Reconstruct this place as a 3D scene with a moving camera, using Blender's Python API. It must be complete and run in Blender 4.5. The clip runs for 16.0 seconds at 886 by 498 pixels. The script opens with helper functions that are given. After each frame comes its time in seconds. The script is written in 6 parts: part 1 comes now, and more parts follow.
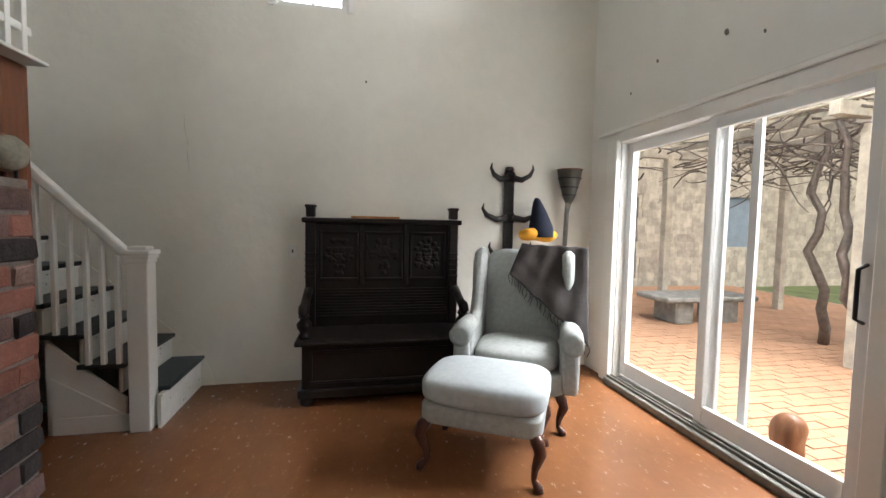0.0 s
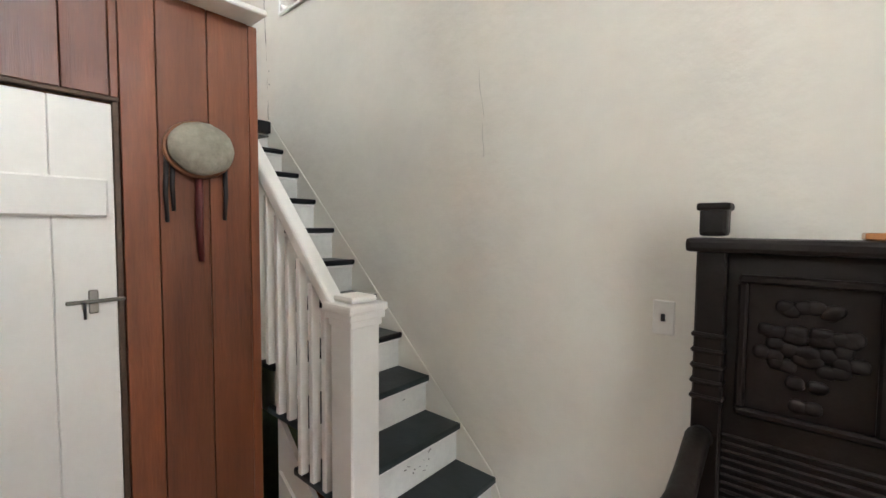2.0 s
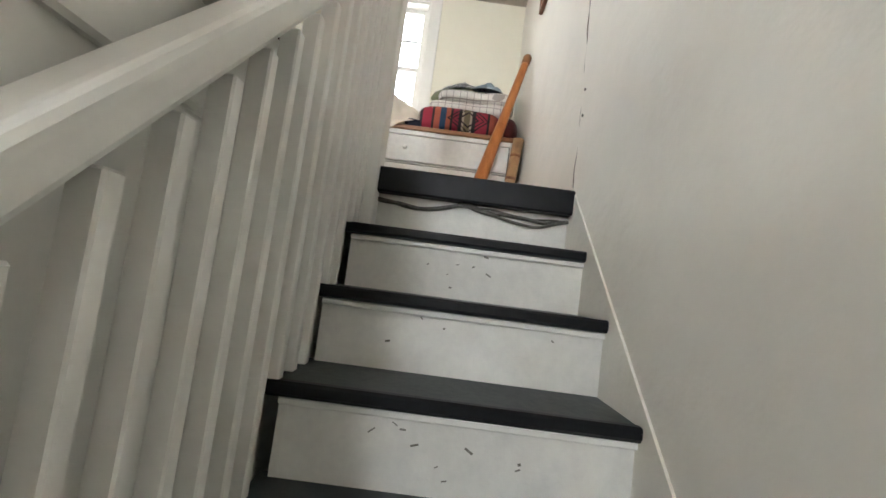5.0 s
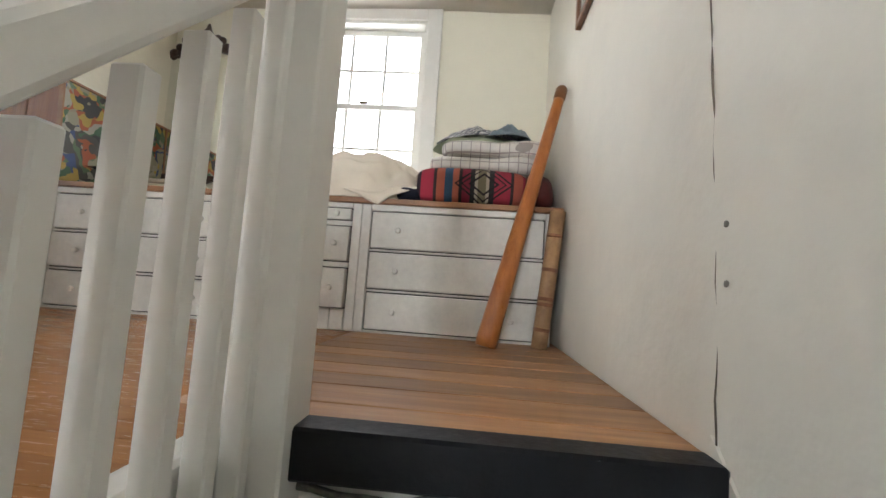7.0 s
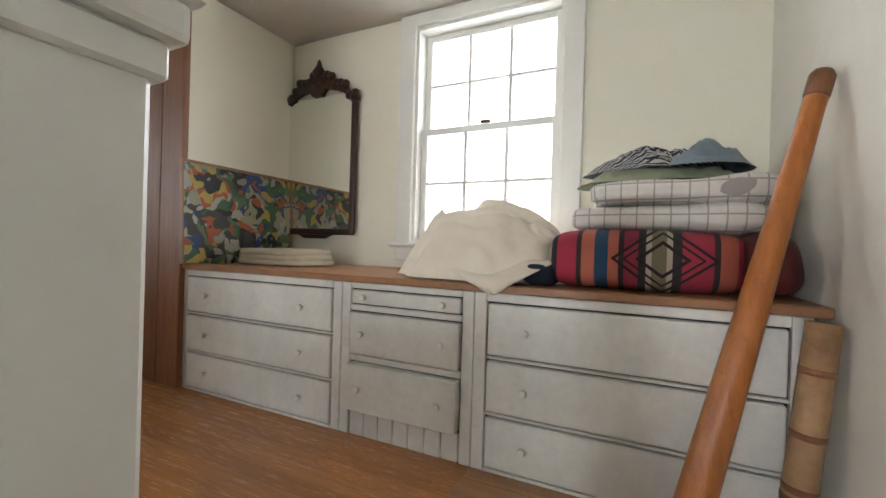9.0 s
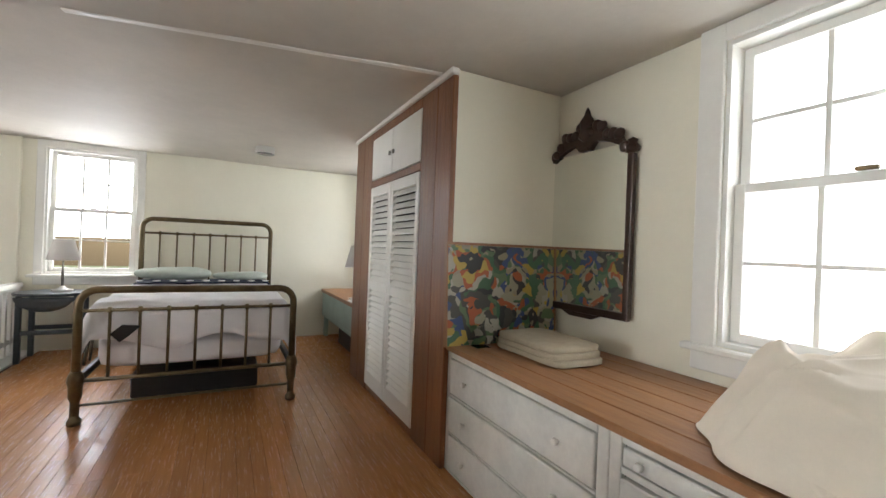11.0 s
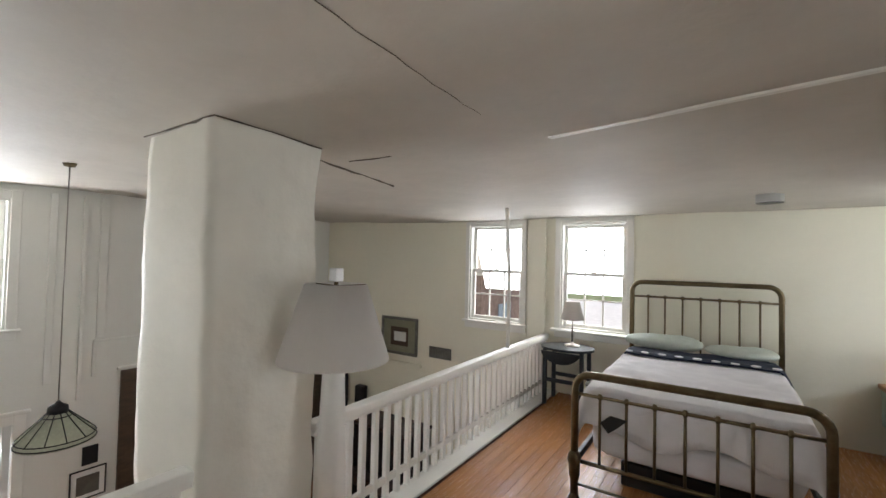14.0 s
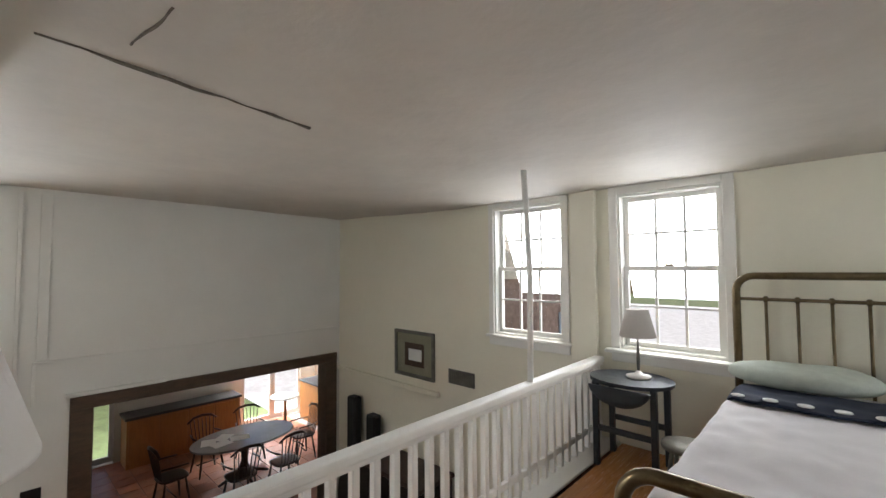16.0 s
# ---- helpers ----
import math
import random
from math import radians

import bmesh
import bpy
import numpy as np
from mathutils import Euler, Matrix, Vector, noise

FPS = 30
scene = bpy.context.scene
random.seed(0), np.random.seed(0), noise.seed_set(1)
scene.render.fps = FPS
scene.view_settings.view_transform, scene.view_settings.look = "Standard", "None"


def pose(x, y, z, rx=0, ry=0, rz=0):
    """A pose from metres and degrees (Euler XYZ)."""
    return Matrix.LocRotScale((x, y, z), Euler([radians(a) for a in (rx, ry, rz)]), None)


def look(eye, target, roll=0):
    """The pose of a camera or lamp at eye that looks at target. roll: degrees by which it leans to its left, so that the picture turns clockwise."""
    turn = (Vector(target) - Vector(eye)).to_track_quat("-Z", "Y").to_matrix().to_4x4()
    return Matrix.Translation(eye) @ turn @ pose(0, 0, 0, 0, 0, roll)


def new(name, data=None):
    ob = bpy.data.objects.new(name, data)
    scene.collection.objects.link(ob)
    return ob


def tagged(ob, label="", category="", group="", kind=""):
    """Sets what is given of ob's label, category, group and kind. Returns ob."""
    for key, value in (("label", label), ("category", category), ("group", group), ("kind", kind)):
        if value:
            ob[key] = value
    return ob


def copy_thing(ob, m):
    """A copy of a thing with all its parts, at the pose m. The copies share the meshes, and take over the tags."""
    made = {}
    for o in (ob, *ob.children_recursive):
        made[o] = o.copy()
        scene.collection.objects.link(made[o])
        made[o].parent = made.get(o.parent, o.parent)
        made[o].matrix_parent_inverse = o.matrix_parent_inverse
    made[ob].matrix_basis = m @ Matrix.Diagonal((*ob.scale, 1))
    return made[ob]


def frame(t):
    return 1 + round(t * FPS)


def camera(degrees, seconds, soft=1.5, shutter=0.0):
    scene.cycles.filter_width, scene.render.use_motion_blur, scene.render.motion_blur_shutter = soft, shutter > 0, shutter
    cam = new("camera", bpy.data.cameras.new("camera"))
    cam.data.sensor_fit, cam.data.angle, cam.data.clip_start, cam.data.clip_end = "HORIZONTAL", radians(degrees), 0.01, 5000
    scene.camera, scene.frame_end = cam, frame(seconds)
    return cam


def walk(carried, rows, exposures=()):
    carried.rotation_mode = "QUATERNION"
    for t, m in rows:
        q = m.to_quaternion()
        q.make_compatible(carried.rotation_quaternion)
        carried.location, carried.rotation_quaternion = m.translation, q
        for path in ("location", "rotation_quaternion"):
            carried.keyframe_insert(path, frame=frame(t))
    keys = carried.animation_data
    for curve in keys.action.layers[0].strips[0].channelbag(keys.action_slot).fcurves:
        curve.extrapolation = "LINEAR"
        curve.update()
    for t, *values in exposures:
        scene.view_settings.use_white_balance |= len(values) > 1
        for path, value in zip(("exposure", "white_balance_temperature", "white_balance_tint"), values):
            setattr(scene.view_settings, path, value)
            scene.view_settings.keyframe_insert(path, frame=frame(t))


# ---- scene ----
cam = camera(93.2, 16.0)
PATH = [
    (0, (0.122, 0.079, 1.355), (0.529, 2.034, 1.236), 1.1),
    (0.5, (0.316, 0.55, 1.4), (0.412, 2.539, 1.218), -0.4),
    (1, (0.365, 1.082, 1.446), (-0.313, 2.958, 1.304), -0.2),
    (1.5, (0.137, 1.572, 1.425), (-0.826, 3.318, 1.275), -0.0),
    (2, (-0.033, 2.154, 1.415), (-1.338, 3.666, 1.311), 0.4),
    (2.5, (-0.349, 2.581, 1.415), (-1.856, 3.894, 1.375), 2.8),
    (3, (-0.647, 2.951, 1.411), (-2.45, 3.815, 1.469), 2.9),
    (3.3, (-0.799, 3.111, 1.436), (-2.746, 3.555, 1.553), 5.4),
    (3.6, (-0.956, 3.204, 1.456), (-2.903, 3.635, 1.598), 7.1),
    (3.7, (-1.014, 3.23, 1.46), (-2.97, 3.606, 1.62), 7.2),
    (5.8, (-2.066, 3.364, 2.051), (-4.05, 3.236, 2.28), 7.7),
    (6, (-2.143, 3.381, 2.083), (-4.116, 3.199, 2.354), 7.1),
    (6.5, (-2.323, 3.369, 2.275), (-4.273, 3.018, 2.551), 0.8),
    (7, (-2.468, 3.339, 2.467), (-4.455, 3.194, 2.634), 4.0),
    (7.5, (-2.667, 3.421, 2.619), (-4.632, 3.066, 2.738), 1.8),
    (8, (-2.825, 3.378, 2.742), (-4.782, 2.963, 2.743), 1.1),
    (8.5, (-2.976, 3.379, 2.839), (-4.931, 2.963, 2.766), 2.9),
    (9, (-3.091, 3.332, 2.989), (-4.886, 2.45, 2.983), 1.7),
    (9.5, (-3.182, 3.228, 3.183), (-4.94, 2.279, 3.087), 1.9),
    (9.7, (-3.173, 3.179, 3.279), (-4.898, 2.163, 3.224), 2.6),
    (10, (-3.162, 3.126, 3.313), (-4.73, 1.884, 3.34), 2.3),
    (10.2, (-3.215, 3.125, 3.312), (-4.63, 1.71, 3.363), 2.4),
    (10.7, (-3.36, 3.115, 3.345), (-4.47, 1.452, 3.365), 2.3),
    (11.4, (-3.44, 3.03, 3.39), (-4.08, 1.136, 3.367), 2.2),
    (12.5, (-3.378, 2.869, 3.479), (-3.286, 0.874, 3.37), 1.3),
    (13, (-3.459, 2.89, 3.68), (-2.919, 0.967, 3.587), 0.6),
    (13.2, (-3.458, 2.868, 3.684), (-2.752, 0.998, 3.597), -0.2),
    (13.5, (-3.418, 2.769, 3.723), (-2.501, 0.992, 3.697), 0.4),
    (14, (-3.416, 2.595, 3.753), (-2.308, 0.931, 3.81), 1.3),
    (14.5, (-3.392, 2.338, 3.715), (-2.017, 0.898, 3.902), -0.2),
    (15, (-3.326, 1.921, 3.647), (-1.744, 0.701, 3.727), 1.8),
    (15.5, (-3.184, 1.578, 3.666), (-1.819, 0.118, 3.721), 2.7),
    (16, (-3.117, 1.111, 3.643), (-1.749, -0.346, 3.735), -0.4),
]
walk(cam, [(t, look(eye, target, roll)) for t, eye, target, roll in PATH], [(0, 0.84), (0.5, 0.86), (1, 1.38), (1.5, 1.68), (2.5, 1.95), (3.0, 2.0), (3.5, 1.9), (6.5, 1.72), (7.5, 1.35), (9.5, 1.32), (12.5, 1.36), (13.5, 1.1), (14.2, 0.9), (15, 0.72), (15.5, 0.9), (16, 0.85)])

# ---- light ----
world = bpy.data.worlds.new("sky_world")
scene.world = world
world.use_nodes = True
wn = world.node_tree
sky = wn.nodes.new("ShaderNodeTexSky")
sky.sky_type = "NISHITA"
sky.sun_disc = False
sky.sun_elevation, sky.sun_rotation = radians(42), radians(200)
sky.air_density, sky.dust_density, sky.ozone_density = 1.0, 4.0, 1.0
wn.links.new(sky.outputs[0], wn.nodes["Background"].inputs[0])
wn.nodes["Background"].inputs[1].default_value = 0.11

sun = new("sun", bpy.data.lights.new("sun", "SUN"))
sun.data.energy, sun.data.angle, sun.data.color = 1.2, radians(14), (1.0, 0.96, 0.9)
sun.matrix_world = look((0, 0, 20), (-4, 9, 0))


def window_light(name, eye, target, w, h, power, color=(0.895, 0.93, 0.985)):
    """Sky light entering by one opening."""
    lamp = new(name, bpy.data.lights.new(name, "AREA"))
    lamp.data.shape, lamp.data.size, lamp.data.size_y = "RECTANGLE", w, h
    lamp.data.energy, lamp.data.color = power, color
    lamp.matrix_world = look(eye, target)
    return lamp


GAIN = 1.0
window_light("sky_slider", (3.75, 2.3, 3.15), (0.5, 2.4, 0.65), 2.6, 1.2, 275 * GAIN)
window_light("sky_east_window", (2.66, 1.935, 3.63), (-1.5, 2.3, 2.2), 0.84, 1.4, 10.5 * GAIN)
window_light("sky_west_window", (-5.52, 2.51, 3.62), (-3, 2.51, 3.1), 1.2, 1.7, 16 * GAIN)
window_light("sky_south_window", (-0.915, -2.85, 3.86), (-0.915, 0, 2.6), 0.95, 1.1, 13 * GAIN)
window_light("sky_bed_window", (-2.17, -2.85, 3.86), (-2.17, 0, 2.6), 0.95, 1.1, 17 * GAIN)
window_light("sky_stair_window", (-0.24, 3.93, 3.63), (-0.24, 2, 3.63), 0.66, 1.02, 6 * GAIN)
window_light("sky_desk_window", (-5.52, -1.6, 3.62), (-3, -1.8, 3.0), 1.0, 1.3, 12 * GAIN)
window_light("sky_dining_door", (7.5, -3.3, 2.7), (5.2, -2.6, 0.4), 1.6, 0.9, 560 * GAIN)


# ---- materials ----
def shade(name, color, rough=0.6, metal=0.0, vary=0.12, scale=6.0, fine=60.0, bump=0.15, stretch=(1, 1, 1), second=None, island=0.0, spec=0.5, depth=0.02, rnd=0.0):
    """Paint, cloth, wood or metal: a base colour with broad stains, fine grain and a light relief."""
    m = bpy.data.materials.new(name)
    m.use_nodes = True
    t, b = m.node_tree, m.node_tree.nodes["Principled BSDF"]

    def node(kind, **kw):
        n = t.nodes.new(kind)
        for k, v in kw.items():
            n.inputs[k].default_value = v
        return n
    tc = t.nodes.new("ShaderNodeTexCoord")
    mp = node("ShaderNodeMapping", Scale=stretch)
    t.links.new(tc.outputs["Object"], mp.inputs[0])
    big = node("ShaderNodeTexNoise", Scale=scale, Detail=5.0, Roughness=0.6)
    small = node("ShaderNodeTexNoise", Scale=fine, Detail=4.0, Roughness=0.65)
    for n in (big, small):
        t.links.new(mp.outputs[0], n.inputs["Vector"])
    dark = tuple(c * (1 - 2.2 * vary) if c * (1 - 2.2 * vary) > 0 else 0.0 for c in color) if second is None else second
    light = tuple(min(1.0, c * (1 + 0.9 * vary)) for c in color)
    ramp = t.nodes.new("ShaderNodeMix")
    ramp.data_type = "RGBA"
    ramp.inputs[6].default_value, ramp.inputs[7].default_value = (*dark, 1), (*light, 1)
    mix = t.nodes.new("ShaderNodeMath")
    mix.operation = "MULTIPLY_ADD"
    mix.inputs[1].default_value, mix.inputs[2].default_value = 0.45, 0.0
    t.links.new(small.outputs[0], mix.inputs[0])
    add = t.nodes.new("ShaderNodeMath")
    add.operation = "MULTIPLY_ADD"
    add.inputs[1].default_value = 1.1
    t.links.new(big.outputs[0], add.inputs[0])
    t.links.new(mix.outputs[0], add.inputs[2])
    sub = t.nodes.new("ShaderNodeMath")
    sub.operation, sub.use_clamp = "SUBTRACT", True
    sub.inputs[1].default_value = 0.3
    t.links.new(add.outputs[0], sub.inputs[0])
    t.links.new(sub.outputs[0], ramp.inputs[0])
    out = ramp.outputs[2]
    if island or rnd:
        src = t.nodes.new("ShaderNodeNewGeometry").outputs["Random Per Island"] if island else t.nodes.new("ShaderNodeObjectInfo").outputs["Random"]
        hsv = t.nodes.new("ShaderNodeHueSaturation")
        mr = t.nodes.new("ShaderNodeMapRange")
        k = island or rnd
        mr.inputs[3].default_value, mr.inputs[4].default_value = 1 - k, 1 + k * 0.6
        t.links.new(src, mr.inputs[0])
        t.links.new(mr.outputs[0], hsv.inputs["Value"])
        t.links.new(out, hsv.inputs["Color"])
        out = hsv.outputs[0]
    t.links.new(out, b.inputs["Base Color"])
    b.inputs["Metallic"].default_value = metal
    b.inputs["Specular IOR Level"].default_value = spec
    rr = t.nodes.new("ShaderNodeMapRange")
    rr.inputs[3].default_value, rr.inputs[4].default_value = max(0.02, rough - 0.1), min(1, rough + 0.12)
    t.links.new(small.outputs[0], rr.inputs[0])
    t.links.new(rr.outputs[0], b.inputs["Roughness"])
    if bump:
        bp = t.nodes.new("ShaderNodeBump")
        bp.inputs["Strength"].default_value, bp.inputs["Distance"].default_value = bump, depth
        sm = t.nodes.new("ShaderNodeMath")
        sm.operation = "MULTIPLY_ADD"
        sm.inputs[1].default_value = 0.25
        t.links.new(small.outputs[0], sm.inputs[0])
        t.links.new(big.outputs[0], sm.inputs[2])
        t.links.new(sm.outputs[0], bp.inputs["Height"])
        t.links.new(bp.outputs[0], b.inputs["Normal"])
    return m


def glass_mat(name, rough=0.0, tint=(1, 1, 1)):
    m = bpy.data.materials.new(name)
    m.use_nodes = True
    t = m.node_tree
    b = t.nodes["Principled BSDF"]
    b.inputs["Base Color"].default_value = (*tint, 1)
    b.inputs["Roughness"].default_value, b.inputs["Transmission Weight"].default_value, b.inputs["IOR"].default_value = rough, 1.0, 1.05
    return m


def plain(name, color, rough, metal=0.0):
    m = bpy.data.materials.new(name)
    m.use_nodes = True
    b = m.node_tree.nodes["Principled BSDF"]
    b.inputs["Base Color"].default_value, b.inputs["Roughness"].default_value, b.inputs["Metallic"].default_value = (*color, 1), rough, metal
    return m


PLASTER = shade("plaster", (0.78, 0.755, 0.67), 0.7, vary=0.07, scale=1.3, fine=9, bump=0.38, depth=0.04)
CREAM = shade("cream_plaster", (0.80, 0.77, 0.64), 0.75, vary=0.035, scale=1.1, fine=18, bump=0.3, depth=0.025)
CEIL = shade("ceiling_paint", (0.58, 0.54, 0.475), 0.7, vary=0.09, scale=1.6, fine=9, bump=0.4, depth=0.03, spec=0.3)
WHITE = shade("white_paint", (0.80, 0.79, 0.74), 0.38, vary=0.05, scale=3, fine=45, bump=0.12, depth=0.01)
WHITE_WORN = shade("worn_white_paint", (0.78, 0.77, 0.72), 0.42, vary=0.15, scale=3.5, fine=34, bump=0.25, depth=0.012)
TRIM = shade("panel_paint", (0.76, 0.75, 0.70), 0.5, vary=0.04, scale=2, fine=40, bump=0.1)
FLOOR = shade("brown_floor_paint", (0.185, 0.07, 0.026), 0.23, vary=0.3, scale=2.2, fine=30, bump=0.1, stretch=(1, 0.5, 1), second=(0.10, 0.045, 0.02))
PLANK = shade("fir_plank", (0.50, 0.235, 0.085), 0.24, vary=0.22, scale=5, fine=26, bump=0.03, stretch=(6, 0.35, 1), second=(0.33, 0.14, 0.048), rnd=0.13)
BOARD = shade("landing_board", (0.46, 0.25, 0.11), 0.42, vary=0.3, scale=6, fine=30, bump=0.1, stretch=(6, 0.5, 1), second=(0.20, 0.085, 0.035), rnd=0.4)
REDWOOD = shade("redwood_board", (0.25, 0.08, 0.029), 0.4, vary=0.3, scale=2.6, fine=30, bump=0.15, stretch=(5, 5, 0.45), second=(0.065, 0.02, 0.011), rnd=0.38)
BROWNWOOD = shade("stained_board", (0.27, 0.115, 0.046), 0.4, vary=0.3, scale=6, fine=60, bump=0.2, stretch=(6, 6, 0.5), second=(0.11, 0.04, 0.018), rnd=0.2)
BEAM = shade("dark_beam", (0.10, 0.06, 0.035), 0.55, vary=0.3, scale=5, fine=40, stretch=(4, 1, 4))
OAK = shade("carved_oak", (0.012, 0.0075, 0.006), 0.42, spec=0.3, vary=0.3, scale=9, fine=70, bump=0.3, depth=0.01)
MAHOG = shade("mahogany", (0.075, 0.022, 0.012), 0.3, vary=0.3, scale=12, fine=80)
DARKWOOD = shade("dark_turned_wood", (0.05, 0.022, 0.013), 0.3, vary=0.3, scale=12, fine=80)
COUNTER = shade("counter_wood", (0.34, 0.17, 0.07), 0.4, vary=0.25, scale=8, fine=60, stretch=(6, 0.6, 1), second=(0.17, 0.07, 0.03))
HONEY = shade("honey_wood", (0.42, 0.19, 0.055), 0.35, vary=0.2, scale=8, fine=60, stretch=(4, 4, 0.6), second=(0.26, 0.10, 0.03))
STICK = shade("varnished_stick", (0.45, 0.16, 0.035), 0.3, vary=0.25, scale=9, fine=50, stretch=(3, 3, 0.5), second=(0.24, 0.07, 0.015))
BAMBOO = shade("painted_tube", (0.42, 0.26, 0.12), 0.5, vary=0.4, scale=9, fine=30, second=(0.12, 0.05, 0.03))
TREAD = shade("tread_paint", (0.036, 0.048, 0.05), 0.42, spec=0.3, vary=0.3, scale=7, fine=50, bump=0.1)
NOSE = shade("black_edge", (0.007, 0.008, 0.011), 0.45, spec=0.25, vary=0.3, scale=9, fine=50)
TWEED = shade("grey_tweed", (0.37, 0.385, 0.36), 0.9, vary=0.16, scale=30, fine=260, bump=0.4, depth=0.004)
SHAWL = shade("brown_wool", (0.032, 0.023, 0.02), 0.95, vary=0.3, scale=25, fine=200, bump=0.5, depth=0.006)
NAVY = shade("navy_wool", (0.008, 0.012, 0.03), 0.9, vary=0.3, scale=30, fine=200)
YELLOW = shade("yellow_wool", (0.75, 0.34, 0.02), 0.85, vary=0.2, scale=30, fine=150)
HORN = shade("dark_horn", (0.028, 0.022, 0.02), 0.35, vary=0.35, scale=14, fine=60)
TIN = shade("grey_tin", (0.22, 0.21, 0.18), 0.5, metal=0.4, vary=0.3, scale=12, fine=60)
BRASS = shade("aged_brass", (0.20, 0.15, 0.08), 0.35, metal=0.85, vary=0.3, scale=12, fine=60)
IRON = shade("black_iron", (0.02, 0.02, 0.022), 0.45, metal=0.5, vary=0.3, scale=14, fine=60)
NICKEL = shade("worn_nickel", (0.4, 0.38, 0.34), 0.35, metal=0.9, vary=0.2, scale=14, fine=60)
ALU = shade("white_metal", (0.74, 0.74, 0.72), 0.35, vary=0.05, scale=4, fine=40, bump=0.05)
LINEN = shade("white_linen", (0.76, 0.74, 0.75), 0.9, vary=0.05, scale=12, fine=150, bump=0.2, depth=0.006)
CANVAS = shade("cream_sheet", (0.80, 0.72, 0.60), 0.85, vary=0.06, scale=9, fine=160, bump=0.2, depth=0.005)
SAGE = shade("sage_cloth", (0.34, 0.38, 0.26), 0.9, vary=0.15, scale=20, fine=160)
PILLOW = shade("pale_green_pillow", (0.52, 0.57, 0.50), 0.9, vary=0.12, scale=14, fine=140)
LAMPSHADE = shade("white_shade", (0.84, 0.81, 0.77), 0.8, vary=0.03, scale=6, fine=120, bump=0.08)
SEAFOAM = shade("seafoam_paint", (0.36, 0.47, 0.42), 0.5, vary=0.12, scale=5, fine=50)
MORTAR = shade("mortar", (0.36, 0.31, 0.28), 0.95, vary=0.3, scale=12, fine=80, bump=0.6)
BRICK = shade("old_brick", (0.42, 0.18, 0.13), 0.9, vary=0.3, scale=14, fine=70, bump=0.7, depth=0.02, second=(0.22, 0.10, 0.08), rnd=0.35)
STONE = shade("grey_stone", (0.30, 0.29, 0.26), 0.9, vary=0.35, scale=9, fine=50, bump=0.6)
TERRA = shade("terracotta_tile", (0.38, 0.14, 0.07), 0.4, vary=0.25, scale=6, fine=40, rnd=0.2)
PATIO = shade("patio_brick", (0.40, 0.215, 0.12), 0.85, vary=0.3, scale=0.9, fine=12, bump=0.4, second=(0.31, 0.185, 0.11), island=0.08)
GRASS = shade("grass", (0.15, 0.19, 0.07), 0.95, vary=0.35, scale=2.5, fine=30, bump=0.8, depth=0.05)
GRAVEL = shade("pale_gravel", (0.62, 0.61, 0.6), 0.95, vary=0.2, scale=4, fine=60, bump=0.5)
SHINGLE = shade("weathered_shingle", (0.52, 0.47, 0.38), 0.9, vary=0.3, scale=5, fine=30, bump=0.5, island=0.22)
BARK = shade("bark", (0.16, 0.13, 0.11), 0.95, vary=0.35, scale=14, fine=60, bump=0.8)
LEAF = shade("leaf", (0.07, 0.12, 0.03), 0.7, vary=0.4, scale=3, fine=30, island=0.4)
SLATE = shade("blue_grey_paint", (0.22, 0.28, 0.33), 0.6, vary=0.15, scale=5, fine=40)
DARKTOP = shade("dark_counter", (0.05, 0.055, 0.06), 0.35, vary=0.2, scale=8, fine=50)
# Black of cases and boxes; also paints shade in drawer gaps and closet.
BLACK = shade("black_shell_and_shade", (0.012, 0.012, 0.013), 0.5, vary=0.3, scale=9, fine=60)
PAPER = shade("paper", (0.8, 0.8, 0.78), 0.8, vary=0.03, scale=8, fine=60, bump=0.0)
OLIVE = shade("olive_mat", (0.30, 0.29, 0.2), 0.7, vary=0.1, scale=9, fine=60)
GREYDIM = shade("vent_metal", (0.16, 0.155, 0.14), 0.5, metal=0.3, vary=0.2, scale=9, fine=60)
DRUM = shade("hide", (0.36, 0.34, 0.27), 0.75, vary=0.35, scale=9, fine=50, bump=0.5)
RED = shade("red_leather", (0.10, 0.012, 0.012), 0.5, vary=0.3, scale=12, fine=60)
GLASS = glass_mat("window_glass")
CRYSTAL = glass_mat("clear_plastic", 0.05, (0.95, 0.97, 0.97))
MIRROR = plain("mirror_glass", (0.86, 0.88, 0.86), 0.02, 1.0)


# ---- mesh helpers ----
def box(bm, a, b, bevel=0.0, rot=None, seg=1):
    """A box between two corners, with rounded edges if asked; rot turns it about its centre."""
    a, b = Vector(a), Vector(b)
    d = b - a
    m = Matrix.Translation((a + b) / 2)
    if rot is not None:
        m = m @ Euler([radians(r) for r in rot]).to_matrix().to_4x4()
    m = m @ Matrix.Diagonal((abs(d.x), abs(d.y), abs(d.z), 1))
    vs = [bm.verts.new(m @ Vector((i - 0.5, j - 0.5, k - 0.5))) for i in (0, 1) for j in (0, 1) for k in (0, 1)]
    for q in ((0, 1, 3, 2), (4, 6, 7, 5), (0, 4, 5, 1), (2, 3, 7, 6), (0, 2, 6, 4), (1, 5, 7, 3)):
        bm.faces.new([vs[i] for i in q])
    if bevel:
        es = list({e for v in vs for e in v.link_edges})
        bmesh.ops.bevel(bm, geom=es, offset=bevel, segments=seg, profile=0.6, affect="EDGES", clamp_overlap=True)
    return bm


def bx(a, b, bevel=0.0, rot=None, seg=1):
    return box(bmesh.new(), a, b, bevel, rot, seg)


